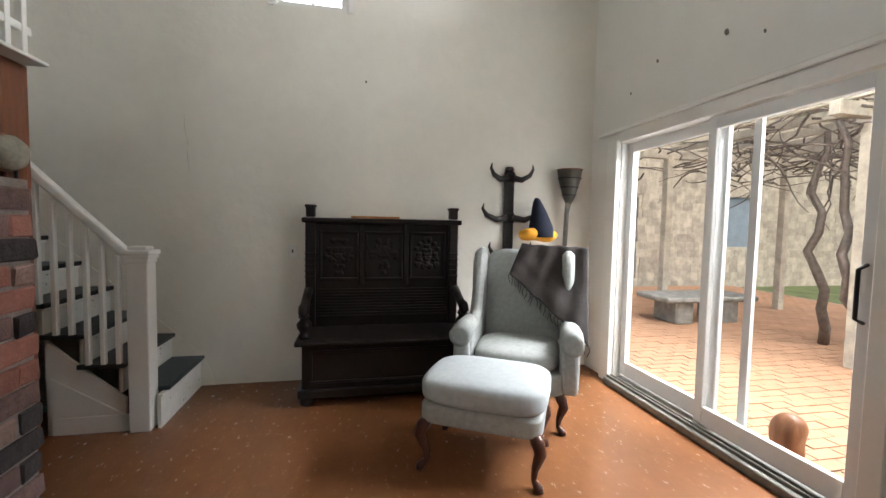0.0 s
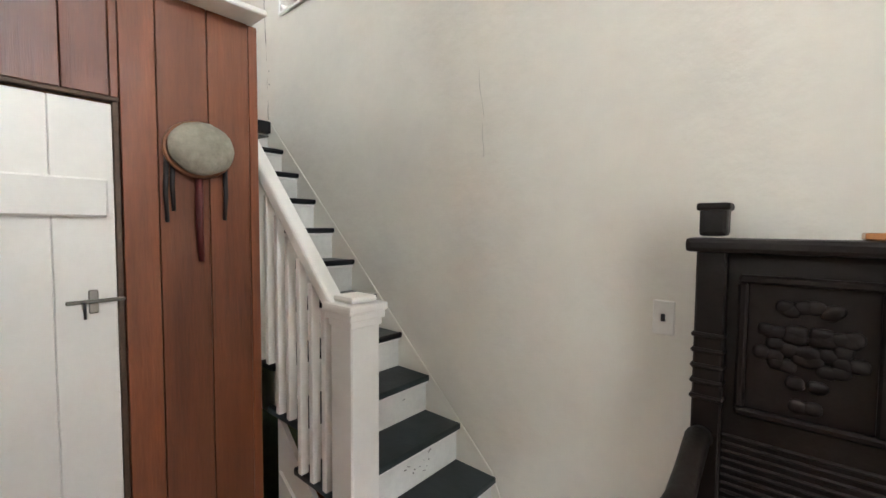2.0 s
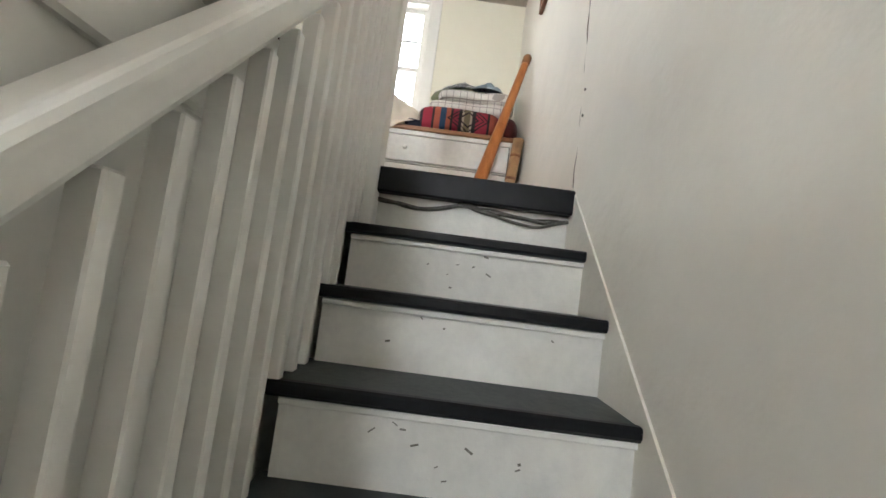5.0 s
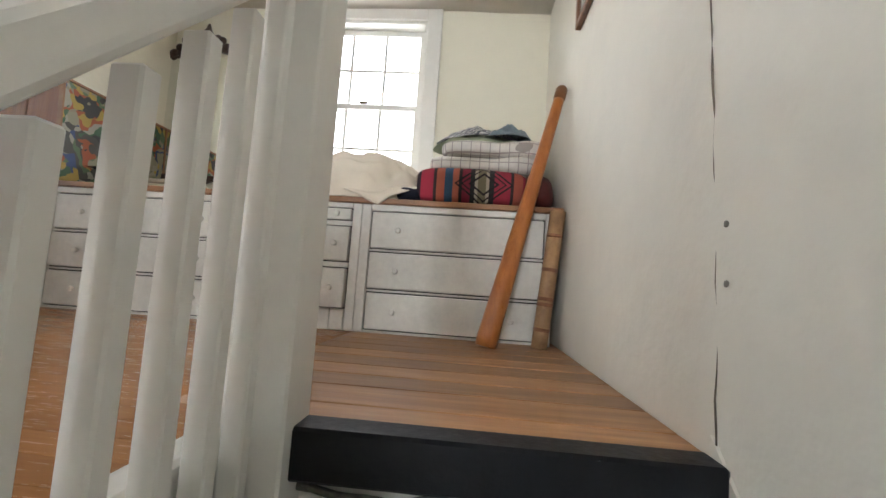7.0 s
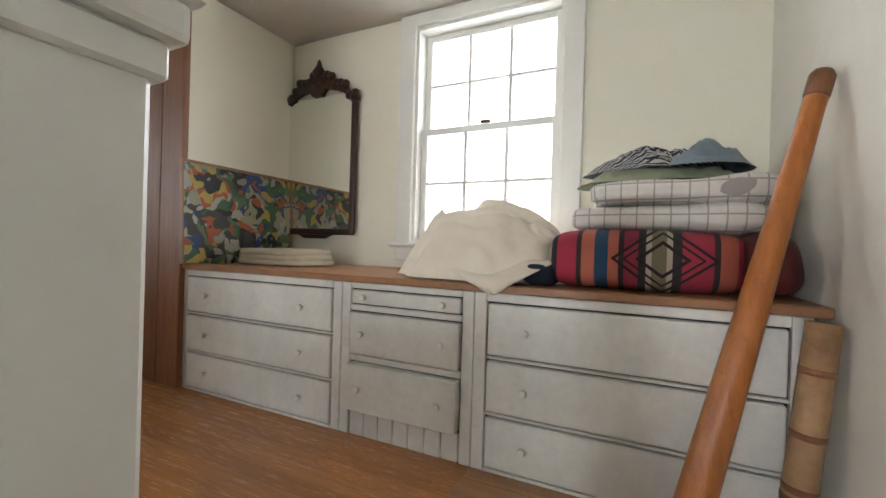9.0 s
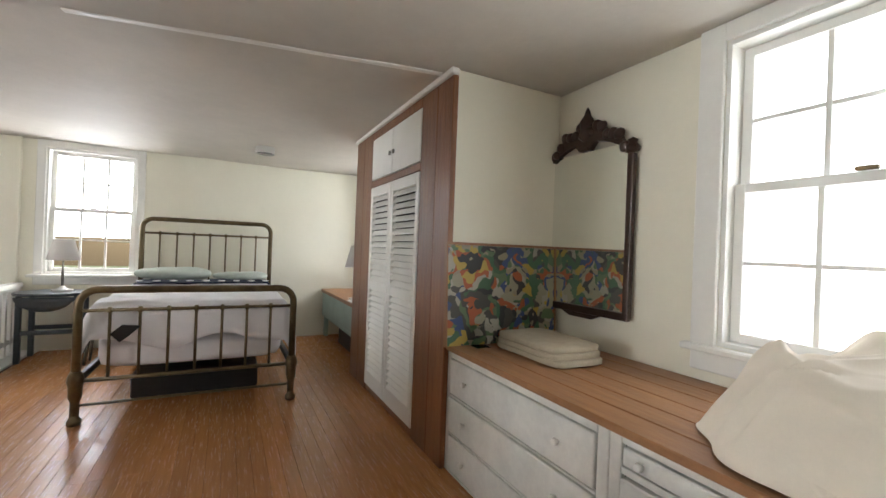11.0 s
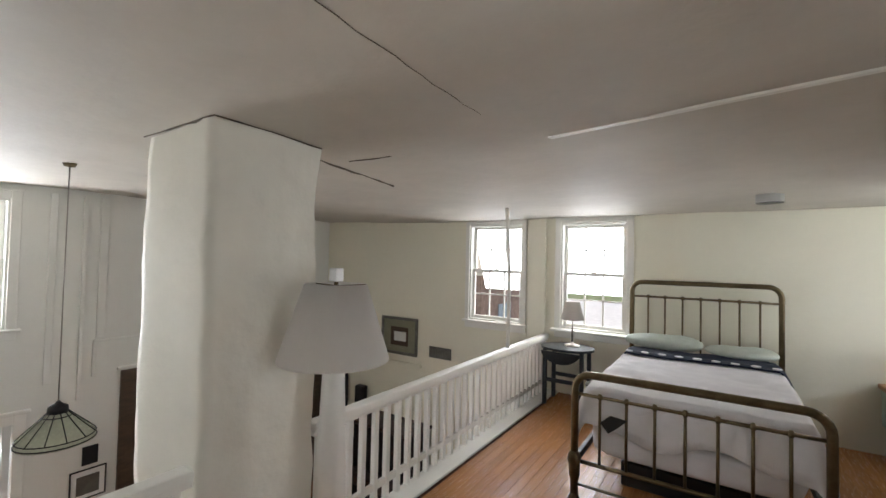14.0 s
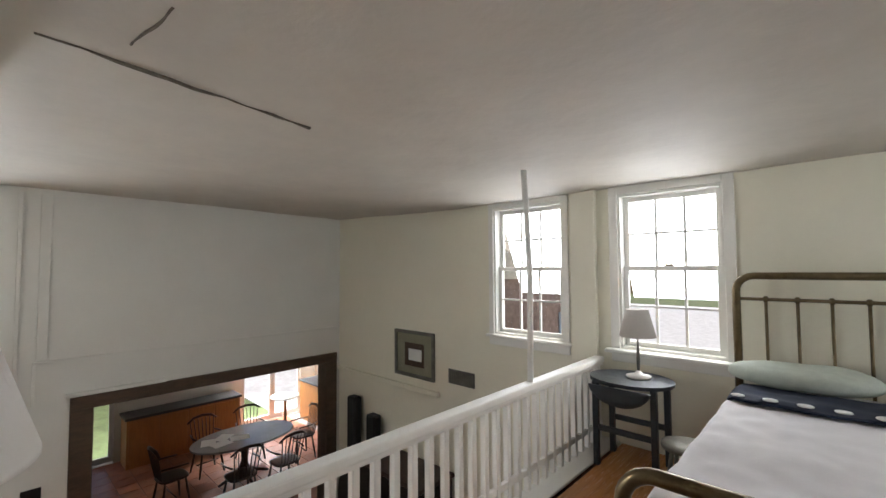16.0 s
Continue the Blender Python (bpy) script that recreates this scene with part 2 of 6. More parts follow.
def tube(bm, pts, radius, n=10, cap=True):
    """A round bar along points; radius is one number or one per point."""
    pts = [Vector(p) for p in pts]
    rad = radius if isinstance(radius, (list, tuple)) else [radius] * len(pts)
    rings, prev = [], None
    for i, p in enumerate(pts):
        d = (pts[min(i + 1, len(pts) - 1)] - pts[max(i - 1, 0)]).normalized()
        if prev is None:
            prev = d.orthogonal().normalized()
        u = (prev - d * prev.dot(d)).normalized()
        prev = u
        v = d.cross(u)
        rings.append([bm.verts.new(p + (u * math.cos(2 * math.pi * k / n) + v * math.sin(2 * math.pi * k / n)) * rad[i]) for k in range(n)])
    for r, q in zip(rings, rings[1:]):
        for k in range(n):
            f = bm.faces.new((r[k], r[(k + 1) % n], q[(k + 1) % n], q[k]))
            f.smooth = True
    if cap:
        bm.faces.new(rings[0][::-1])
        bm.faces.new(rings[-1])
    return bm


def lathe(bm, prof, at=(0, 0, 0), n=20):
    """A turned form from (radius, height) pairs."""
    at = Vector(at)
    return tube(bm, [at + Vector((0, 0, z + 1e-5 * i)) for i, (r, z) in enumerate(prof)], [max(r, 0.0005) for r, z in prof], n)


def arc(c, r, a0, a1, n, plane="xz"):
    c, out = Vector(c), []
    for i in range(n + 1):
        a = radians(a0 + (a1 - a0) * i / n)
        d = {"xz": (math.cos(a), 0, math.sin(a)), "yz": (0, math.cos(a), math.sin(a)), "xy": (math.cos(a), math.sin(a), 0)}[plane]
        out.append(c + Vector(d) * r)
    return out


def prism(bm, outline, depth, m=Matrix(), bevel=0.0):
    """An outline in x and z, given thickness along y."""
    f0 = [bm.verts.new(m @ Vector((x, 0, z))) for x, z in outline]
    f1 = [bm.verts.new(m @ Vector((x, depth, z))) for x, z in outline]
    n = len(outline)
    fs = [bm.faces.new(f0), bm.faces.new(f1[::-1])]
    for k in range(n):
        fs.append(bm.faces.new((f0[k], f1[k], f1[(k + 1) % n], f0[(k + 1) % n])))
    bmesh.ops.recalc_face_normals(bm, faces=fs)
    if bevel:
        bmesh.ops.bevel(bm, geom=list({e for f in fs for e in f.edges}), offset=bevel, segments=1, affect="EDGES", clamp_overlap=True)
    return bm


def sheet(nx, ny, fn, thick=0.0):
    """A cloth or surface from fn(u, v) over a grid."""
    bm = bmesh.new()
    g = [[bm.verts.new(fn(i / nx, j / ny)) for j in range(ny + 1)] for i in range(nx + 1)]
    for i in range(nx):
        for j in range(ny):
            bm.faces.new((g[i][j], g[i + 1][j], g[i + 1][j + 1], g[i][j + 1])).smooth = True
    if thick:
        bmesh.ops.recalc_face_normals(bm, faces=bm.faces[:])
        bmesh.ops.solidify(bm, geom=bm.faces[:], thickness=thick)
    return bm


def soft_block(bm, a, b, bulge=0.02, cuts=8, rough=0.01, freq=6.0, power=4.0):
    """A cushion or folded cloth: a box with rounded, uneven sides."""
    a, b = Vector(a), Vector(b)
    c, h = (a + b) / 2, (b - a) / 2
    tmp = bmesh.new()
    bmesh.ops.create_cube(tmp, size=2)
    bmesh.ops.subdivide_edges(tmp, edges=tmp.edges[:], cuts=cuts, use_grid_fill=True)
    ids = {}
    for v in tmp.verts:
        q = v.co.copy()
        n = (abs(q.x) ** power + abs(q.y) ** power + abs(q.z) ** power) ** (1 / power)
        q = q / n
        p = Vector((q.x * h.x, q.y * h.y, q.z * h.z))
        k = noise.noise((p + c) * freq)
        p += q.normalized() * (bulge * (1 - abs(q.x) ** 3 * 0.3) + rough * k)
        ids[v] = bm.verts.new(c + p)
    for f in tmp.faces:
        bm.faces.new([ids[v] for v in f.verts]).smooth = True
    tmp.free()
    return bm


def part(name, bm, material, parent=None, label=""):
    me = bpy.data.meshes.new(name)
    bm.normal_update()
    bm.to_mesh(me)
    bm.free()
    me.materials.append(material)
    ob = new(name, me)
    if parent is not None:
        ob.parent = parent
    if label:
        ob["label"] = label
    return ob


def thing(name, at, label, category, group="", rz=0.0):
    ob = new(name)
    ob.empty_display_size = 0.1
    ob.matrix_world = pose(*at, 0, 0, rz)
    return tagged(ob, label, category, group)


def structure(name, bm, material, label, category="structure"):
    return tagged(part(name, bm, material), label, category, kind="structure")


def share(name, mesh, parent, m):
    """One more piece on a shared mesh."""
    ob = new(name, mesh)
    ob.parent = parent
    ob.matrix_local = m
    return ob


def holed(bm, axis, p0, p1, u0, u1, z0, z1, holes):
    """A wall across one axis, with real openings (u0, u1, z0, z1)."""
    us = sorted({u0, u1, *[h[0] for h in holes], *[h[1] for h in holes]})
    for a, b in zip(us, us[1:]):
        zs, m = [], (a + b) / 2
        blocked = sorted((h[2], h[3]) for h in holes if h[0] < m < h[1])
        z = z0
        for lo, hi in blocked:
            if lo > z:
                zs.append((z, lo))
            z = max(z, hi)
        if z < z1:
            zs.append((z, z1))
        for lo, hi in zs:
            box(bm, (p0, a, lo), (p1, b, hi)) if axis == "x" else box(bm, (a, p0, lo), (b, p1, hi))
    return bm


# ---- large structure ----
N, S, E, W = 3.76, -2.42, 2.33, -5.2
LOFT, TOP, FACE = 2.21, 4.75, -1.68
WIN_N = (-0.53, 0.05, 3.09, 4.07)
WIN_W = (2.09, 2.93, 3.02, 4.26)
WIN_D = (-2.0, -1.2, 3.02, 4.24)
WIN_S1 = (-1.30, -0.53, 2.97, 4.25)
WIN_S2 = (-2.54, -1.80, 2.98, 4.24)
WIN_E = (1.55, 2.32, 3.0, 4.26)
SLIDE = (1.46, 3.30, 0.0, 2.07)
HATCH = (-2.2, 0.43, 0.0, 2.31)
structure("wall_north", holed(bmesh.new(), "y", N, N + 0.16, W - 0.16, E + 0.16, -0.1, TOP, [WIN_N]), PLASTER, "cream plaster wall, patched and uneven", "wall")
structure("wall_west", holed(bmesh.new(), "x", W - 0.16, W, S, N, -0.1, TOP, [WIN_W, WIN_D]), CREAM, "pale cream plaster wall above the drawers", "wall")
structure("wall_south", holed(bmesh.new(), "y", S - 0.16, S, W - 0.16, E + 0.16, -0.1, TOP, [WIN_S1, WIN_S2]), CREAM, "cream plaster wall with two sash windows", "wall")
structure("wall_east", holed(bmesh.new(), "x", E, E + 0.16, S, N, -0.1, TOP, [WIN_E, SLIDE, HATCH]), TRIM, "white painted panel wall with a wide opening", "wall")
structure("floor", bx((FACE - 0.3, S, -0.1), (E + 0.16, N, 0.0)), FLOOR, "worn glossy brown painted floor", "floor")
structure("loft_floor", bx((W, S, LOFT - 0.17), (FACE - 0.1, 2.93, LOFT - 0.016)), BEAM, "narrow fir strip floor of the loft", "floor")
structure("landing_floor", bx((W, 2.93, LOFT - 0.17), (-3.225, N, LOFT - 0.016)), BEAM, "wide worn boards at the head of the stairs", "floor")


def ceil_z(x, y):
    z = 4.335 + 0.035 * max(0, x) - 0.012 * max(0, 0.3 - y)
    return z + 0.012 * noise.noise((x * 1.1, y * 1.1, 0)) + 0.006 * noise.noise((x * 3, y * 3, 4))


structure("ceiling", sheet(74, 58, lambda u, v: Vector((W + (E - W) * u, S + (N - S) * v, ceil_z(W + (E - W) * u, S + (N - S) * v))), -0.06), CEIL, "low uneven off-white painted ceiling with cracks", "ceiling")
structure("roof", bx((W - 0.2, S - 0.2, TOP), (E + 0.2, N + 0.2, TOP + 0.1)), BEAM, "plain roof over the room", "roof")
structure("stair_side_wall", bx((W, 2.86, 0), (FACE - 0.2, 2.94, LOFT - 0.02)), WHITE, "white plaster wall beside the stairs", "wall")
structure("south_pilaster", bx((-1.62, S, 0.0), (-1.39, S + 0.05, 4.32), 0.006), CREAM, "shallow cream plaster pilaster between two windows", "wall")


def sash_window(name, axis, face, out, u0, u1, z0, z1, cols, rows, label, casing=0.09, sill=True, sill_d=0.05):
    """A double-hung window in an opening: casing, sill, two sashes with muntins, panes. out: +1 or -1, the way outdoors."""
    def P(u, d, z):
        return (face + out * d, u, z) if axis == "x" else (u, face + out * d, z)
    t = thing(name, (0, 0, 0), label, "window")
    t["kind"] = "structure"
    c = casing
    bm = bmesh.new()
    for a, b in (((u0 - c, -0.022, z0 - 0.01), (u0, 0.0, z1 + c)), ((u1, -0.022, z0 - 0.01), (u1 + c, 0.0, z1 + c)), ((u0, -0.022, z1), (u1, 0.0, z1 + c)), ((u0 - c - 0.012, -0.034, z1 + c), (u1 + c + 0.012, 0.0, z1 + c + 0.025))):
        box(bm, P(*a), P(*b), 0.004)
    part("casing", bm, WHITE, t)
    bm = bmesh.new()
    for a, b in (((u0, 0.0, z0), (u0 + 0.018, 0.15, z1)), ((u1 - 0.018, 0.0, z0), (u1, 0.15, z1)), ((u0 + 0.018, 0.0, z1 - 0.018), (u1 - 0.018, 0.15, z1)), ((u0 + 0.018, 0.0, z0), (u1 - 0.018, 0.15, z0 + 0.018))):
        box(bm, P(*a), P(*b))
    part("jamb", bm, WHITE, t)
    if sill:
        part("window_sill", bx(P(u0 - c - 0.03, -sill_d, z0 - 0.03), P(u1 + c + 0.03, -0.001, z0 - 0.002), 0.006), WHITE, t)
        part("apron", bx(P(u0 - c, -0.018, z0 - 0.11), P(u1 + c, -0.001, z0 - 0.032), 0.004), WHITE, t)
    zm = (z0 + z1) / 2 + 0.02
    a0, a1 = u0 + 0.02, u1 - 0.02
    for nm, lo, hi, d in (("upper_sash", zm - 0.02, z1 - 0.02, 0.085), ("lower_sash", z0 + 0.02, zm + 0.02, 0.05)):
        bm = bmesh.new()
        r = 0.038
        for a, b in (((a0, d, lo), (a0 + r, d + 0.03, hi)), ((a1 - r, d, lo), (a1, d + 0.03, hi)), ((a0 + r, d, hi - r), (a1 - r, d + 0.03, hi)), ((a0 + r, d, lo), (a1 - r, d + 0.03, lo + r))):
            box(bm, P(*a), P(*b), 0.003)
        for i in range(1, cols):
            u = a0 + r + (a1 - a0 - 2 * r) * i / cols
            box(bm, P(u - 0.009, d + 0.004, lo + r), P(u + 0.009, d + 0.026, hi - r))
        for j in range(1, rows):
            z = lo + r + (hi - lo - 2 * r) * j / rows
            box(bm, P(a0 + r, d + 0.006, z - 0.008), P(a1 - r, d + 0.024, z + 0.008))
        s = part(nm, bm, WHITE, t)
        pane = part("pane", bx(P(a0 + r - 0.005, d + 0.013, lo + r - 0.005), P(a1 - r + 0.005, d + 0.017, hi - r + 0.005)), GLASS, s)
        pane.visible_shadow = False
    part("sash_lock", bx(P((u0 + u1) / 2 - 0.03, 0.032, zm + 0.02), P((u0 + u1) / 2 + 0.03, 0.055, zm + 0.035), 0.004), BRASS, t)
    return t


sash_window("window_1", "x", W, -1, *WIN_W, 3, 2, "white painted sash window over the drawer counter", 0.1)
sash_window("window_2", "y", S, -1, *WIN_S1, 3, 2, "white sash window high over the hall", 0.06)
sash_window("window_3", "y", S, -1, *WIN_S2, 3, 2, "white sash window with a deep sill beside the bed", 0.07, sill_d=0.1)
sash_window("window_4", "x", E, 1, *WIN_E, 2, 2, "white sash window above the sliding door", 0.08)
sash_window("window_5", "y", N, 1, *WIN_N, 2, 2, "small high white window above the bench", 0.05, sill=False)

sash_window("window_6", "x", W, -1, *WIN_D, 3, 2, "white sash window over the desk behind the closet", 0.09)

# sliding door
t = thing("door_1", (0, 0, 0), "white metal sliding glass door onto the patio", "sliding door")
t["kind"] = "structure"
y0, y1, z0, z1 = SLIDE
bm = bmesh.new()
box(bm, (E - 0.03, y0 - 0.09, 0), (E, y0, z1 + 0.09), 0.004)
box(bm, (E - 0.03, y0, z1), (E, y1, z1 + 0.09), 0.004)
box(bm, (E - 0.05, y0 - 0.12, z1 + 0.09), (E, y1 + 0.3, z1 + 0.125), 0.006)
part("casing", bm, WHITE, t)
part("side_post", bx((E - 0.05, y1 + 0.005, 0), (E - 0.001, y1 + 0.14, z1 + 0.02), 0.006), WHITE, t)
part("track", bx((E - 0.09, y0 - 0.05, 0.0), (E + 0.14, y1, 0.055), 0.006), TIN, t, "worn grey metal track")
bm = bmesh.new()
box(bm, (E - 0.055, y0, 0.055), (E - 0.045, y1, 0.075))
box(bm, (E - 0.02, y0, 0.055), (E - 0.01, y1, 0.075))
part("rail", bm, TIN, t)


def slide_leaf(name, a, b, x):
    bm = bmesh.new()
    w = 0.065
    box(bm, (x, a, 0.08), (x + 0.035, a + w, z1 - 0.01), 0.004)
    box(bm, (x, b - w, 0.08), (x + 0.035, b, z1 - 0.01), 0.004)
    box(bm, (x, a + w, z1 - 0.085), (x + 0.035, b - w, z1 - 0.01), 0.004)
    box(bm, (x, a + w, 0.08), (x + 0.035, b - w, 0.2), 0.004)
    leaf = part(name, bm, ALU, t)
    g = part("pane", bx((x + 0.014, a + w - 0.008, 0.19), (x + 0.02, b - w + 0.008, z1 - 0.075)), GLASS, leaf)
    g.visible_shadow = False
    return leaf


slide_leaf("fixed_leaf", 2.31, y1 - 0.005, E + 0.06)
near = slide_leaf("sliding_leaf", y0 + 0.005, 2.41, E + 0.005)
part("pull_handle", tube(bmesh.new(), [(E - 0.0, y0 + 0.04, 0.95), (E - 0.05, y0 + 0.04, 0.97), (E - 0.05, y0 + 0.04, 1.19), (E - 0.0, y0 + 0.04, 1.21)], 0.009), IRON, near, "black iron pull")
bm = bmesh.new()
box(bm, (E + 0.105, 2.13, 0.07), (E + 0.13, 2.18, z1 - 0.01))
part("screen_stile", bm, ALU, t)

# panel battens on the east wall
t = thing("wall_panelling", (0, 0, 0), "white wooden battens and rails on the panel wall", "wall panelling")
t["kind"] = "structure"
for a, b in (((E - 0.02, 0.76, 2.82), (E - 0.001, 0.84, 4.37)), ((E - 0.035, 0.96, 2.18), (E - 0.001, 0.99, 4.37)), ((E - 0.02, 1.2, 2.4), (E - 0.001, 1.26, 4.37)), ((E - 0.024, -2.41, 2.775), (E - 0.001, 0.86, 2.80)), ((E - 0.024, 0.84, 2.4), (E - 0.001, 0.865, 2.774))):
    part("batten", bx(a, b, 0.003), TRIM, t)

# cased opening to the dining room
t = thing("hatch_frame", (0, 0, 0), "dark stained timber frame round the dining room opening", "door frame")
t["kind"] = "structure"
y0, y1, z0, z1 = HATCH
for a, b in (((E - 0.035, y0 - 0.16, 0), (E + 0.2, y0 + 0.02, z1 + 0.0)), ((E - 0.035, y1 - 0.02, 0), (E + 0.2, y1 + 0.16, z1 + 0.0)), ((E - 0.04, y0 - 0.16, z1 - 0.02), (E + 0.2, y1 + 0.16, z1 + 0.11))):
    part("timber", bx(a, b, 0.008), BEAM, t)
part("white_lintel", bx((E - 0.045, -0.2, z1 + 0.112), (E - 0.0, y1 + 0.2, z1 + 0.15), 0.004), WHITE, t)

# ---- stairs ----
G, X1, SY = 0.2118, -1.104, 3.03


def rise(k):
    """Height of the top of tread k over the hall floor."""
    return 0.06 + 0.1917 * k if k > 0 else 0.0


st = thing("staircase", (X1, SY, 0), "steep painted stairs with grey-green treads and white risers", "stairs")
st["kind"] = "structure"
for k in range(1, 11):
    x = -(k - 1) * G
    bm = bmesh.new()
    ylo = -0.025 if k > 1 else 0.07
    box(bm, (x - G - 0.03, ylo, rise(k) - 0.03), (x + 0.025, N - SY - 0.002, rise(k)), 0.008, seg=2)
    tr = part("tread", bm, TREAD, st)
    if k > 3:
        part("nosing", bx((x + 0.004, ylo - 0.004, rise(k) - 0.026), (x + 0.03, N - SY - 0.003, rise(k) + 0.003), 0.006), NOSE, tr, "black painted tread edge")
    part("riser", bx((x - 0.02, 0.0, rise(k - 1)), (x, N - SY - 0.002, rise(k) - 0.031)), WHITE_WORN, st, "scuffed white riser")
    bm = bmesh.new()
    random.seed(40 + k)
    for i in range(random.randint(5, 11)):
        sy_, sz_ = min(0.66, max(0.06, random.gauss(0.34, 0.13))), rise(k - 1) + random.uniform(0.03, 0.15)
        sw_ = random.uniform(0.004, 0.02)
        box(bm, (x - 0.0005, sy_, sz_), (x + 0.0012, sy_ + sw_, sz_ + random.uniform(0.002, 0.006)), rot=(random.uniform(-40, 40), 0, 0))
    part("scuff_marks", bm, TIN, st, "dark shoe scuffs on the riser")
    part("scotia", bx((x, 0.0, rise(k) - 0.047), (x + 0.012, N - SY - 0.003, rise(k) - 0.031), 0.003), WHITE, st)
x = -10 * G
part("riser", bx((x - 0.02, 0.0, rise(10)), (x, N - SY - 0.002, LOFT - 0.081)), WHITE_WORN, st, "scuffed white riser")
part("top_board", bx((x - 0.02, 0.012, LOFT - 0.085), (x + 0.055, N - SY - 0.003, LOFT + 0.004), 0.006), NOSE, st, "thick black painted edge board")
bm = bmesh.new()
pr = [(0.10, 0.0), (0.08, 0.10), (0.0, 0.27), (-10 * G, rise(10) + 0.27), (-10 * G, rise(10) - 0.2), (-0.0, 0.0)]
prism(bm, pr, 0.006, Matrix.Translation((0, N - SY - 0.007, 0)))
part("skirting", bm, PLASTER, st)
bm = bmesh.new()
prism(bm, [(-0.2, 0.0), (-0.2, 0.21), (-0.42, 0.40), (-0.63, 0.60), (-0.63, 0.0)], 0.02, Matrix.Translation((0, 0.005, 0)))
part("stringer", bm, WHITE, st)
part("stringer_board", bx((-0.60, -0.008, 0.0), (-0.12, 0.004, 0.11), 0.003), WHITE, st)
bm = bmesh.new()
prism(bm, [(-0.60, 0.12), (-0.60, 0.36), (-0.22, 0.12)], 0.012, Matrix.Translation((0, -0.008, 0)))
part("stringer_panel", bm, WHITE, st)
# rope of old wiring under the top edge
CABLE = shade("mottled_cable", (0.16, 0.155, 0.13), 0.6, vary=0.4, scale=60, fine=160, second=(0.008, 0.008, 0.01))
for sag, turn, wide in ((0.03, 0.0, 0.0075), (0.055, 1.1, 0.006), (0.022, 2.0, 0.004)):
    pts = []
    for i in range(33):
        u = i / 32
        split = max(0.0, u - 0.5) * 2
        dip = 0.034 * math.sin(math.pi * min(1, u * 1.9)) * (1 - split) + (sag - 0.012) * math.sin(math.pi * split) * split ** 0.3 + 0.02 * split
        pts.append((x + 0.012 + 0.006 * math.sin(40 * u + turn), -0.04 + (N - SY + 0.03) * u, LOFT - 0.088 - dip - 0.004 * math.sin(23 * u + turn)))
    part("cable", tube(bmesh.new(), pts, wide, 7), CABLE, st, "old mottled cable pinned under the edge")

bl = thing("stair_balustrade", (0, 0, 0), "white painted stair rail with square balusters and newels", "balustrade")
bl["kind"] = "structure"


def newel(cx, cy, zb, zt, w=0.065):
    bm = bx((cx - w, cy - w, zb), (cx + w, cy + w, zt), 0.005)
    p = part("newel_post", bm, WHITE, bl)
    bm = bmesh.new()
    box(bm, (cx - w - 0.006, cy - w - 0.006, zt - 0.05), (cx + w + 0.006, cy + w + 0.006, zt - 0.026), 0.003)
    box(bm, (cx - w - 0.014, cy - w - 0.014, zt - 0.026), (cx + w + 0.014, cy + w + 0.014, zt), 0.006, seg=2)
    box(bm, (cx - w - 0.022, cy - w - 0.022, zt), (cx + w + 0.022, cy + w + 0.022, zt + 0.03), 0.01, seg=2)
    box(bm, (cx - w + 0.005, cy - w + 0.005, zt + 0.03), (cx + w - 0.005, cy + w - 0.005, zt + 0.055), 0.012, seg=2)
    part("newel_cap", bm, WHITE, p)


NX, NY = -1.209, 3.05
newel(NX, NY, 0, 1.125, 0.06)
TX, TY = -3.187, 3.005
newel(TX, TY, rise(10), 3.135, 0.0545)
# sloping hand rail
RY = 3.012
p0, p1 = Vector((NX - 0.05, RY, 1.115)), Vector((TX + 0.05, RY, 3.025))
ln = (p1 - p0).length
rl = part("hand_rail", bx((-ln / 2, -0.032, -0.022), (ln / 2, 0.032, 0.034), 0.019, seg=4), WHITE, bl)
rl.matrix_local = Matrix.Translation((p0 + p1) / 2) @ (p0 - p1).to_track_quat("X", "Z").to_matrix().to_4x4()
for half, lo, hi in ((0.027, -0.036, -0.0225), (0.02, -0.054, -0.0365)):
    fl = part("rail_fillet", bx((-ln / 2, -half, lo), (ln / 2, half, hi), 0.004, seg=2), WHITE, bl)
    fl.matrix_local = rl.matrix_local.copy()
bxp = NX - 0.115
while bxp > TX + 0.09:
    k = int((X1 + 0.025 - bxp) / G) + 1
    u = (p0.x - bxp) / (p0.x - p1.x)
    zr = p0.z + (p1.z - p0.z) * u - 0.06
    part("baluster", bx((bxp - 0.013, RY - 0.017, rise(k)), (bxp + 0.013, RY + 0.017, zr), 0.003), WHITE, bl)
    bxp -= 0.0835
# edge board of the loft beside the stairs
structure("loft_edge_moulding", bx((-3.2, 2.925, LOFT - 0.045), (FACE - 0.13, 2.985, LOFT + 0.012), 0.018, seg=3), WHITE, "rounded white nosing along the loft edge by the stairs", "trim")
structure("loft_edge_trim", bx((-3.22, 2.93, LOFT - 0.19), (FACE - 0.09, 2.955, LOFT - 0.046), 0.006), WHITE, "white painted edge board of the loft floor", "trim")

# ---- loft balustrade ----
lb = thing("loft_balustrade", (FACE + 0.05, 0, LOFT + 0.018), "white painted loft railing with square balusters", "balustrade")
lb["kind"] = "structure"
RH = 0.65


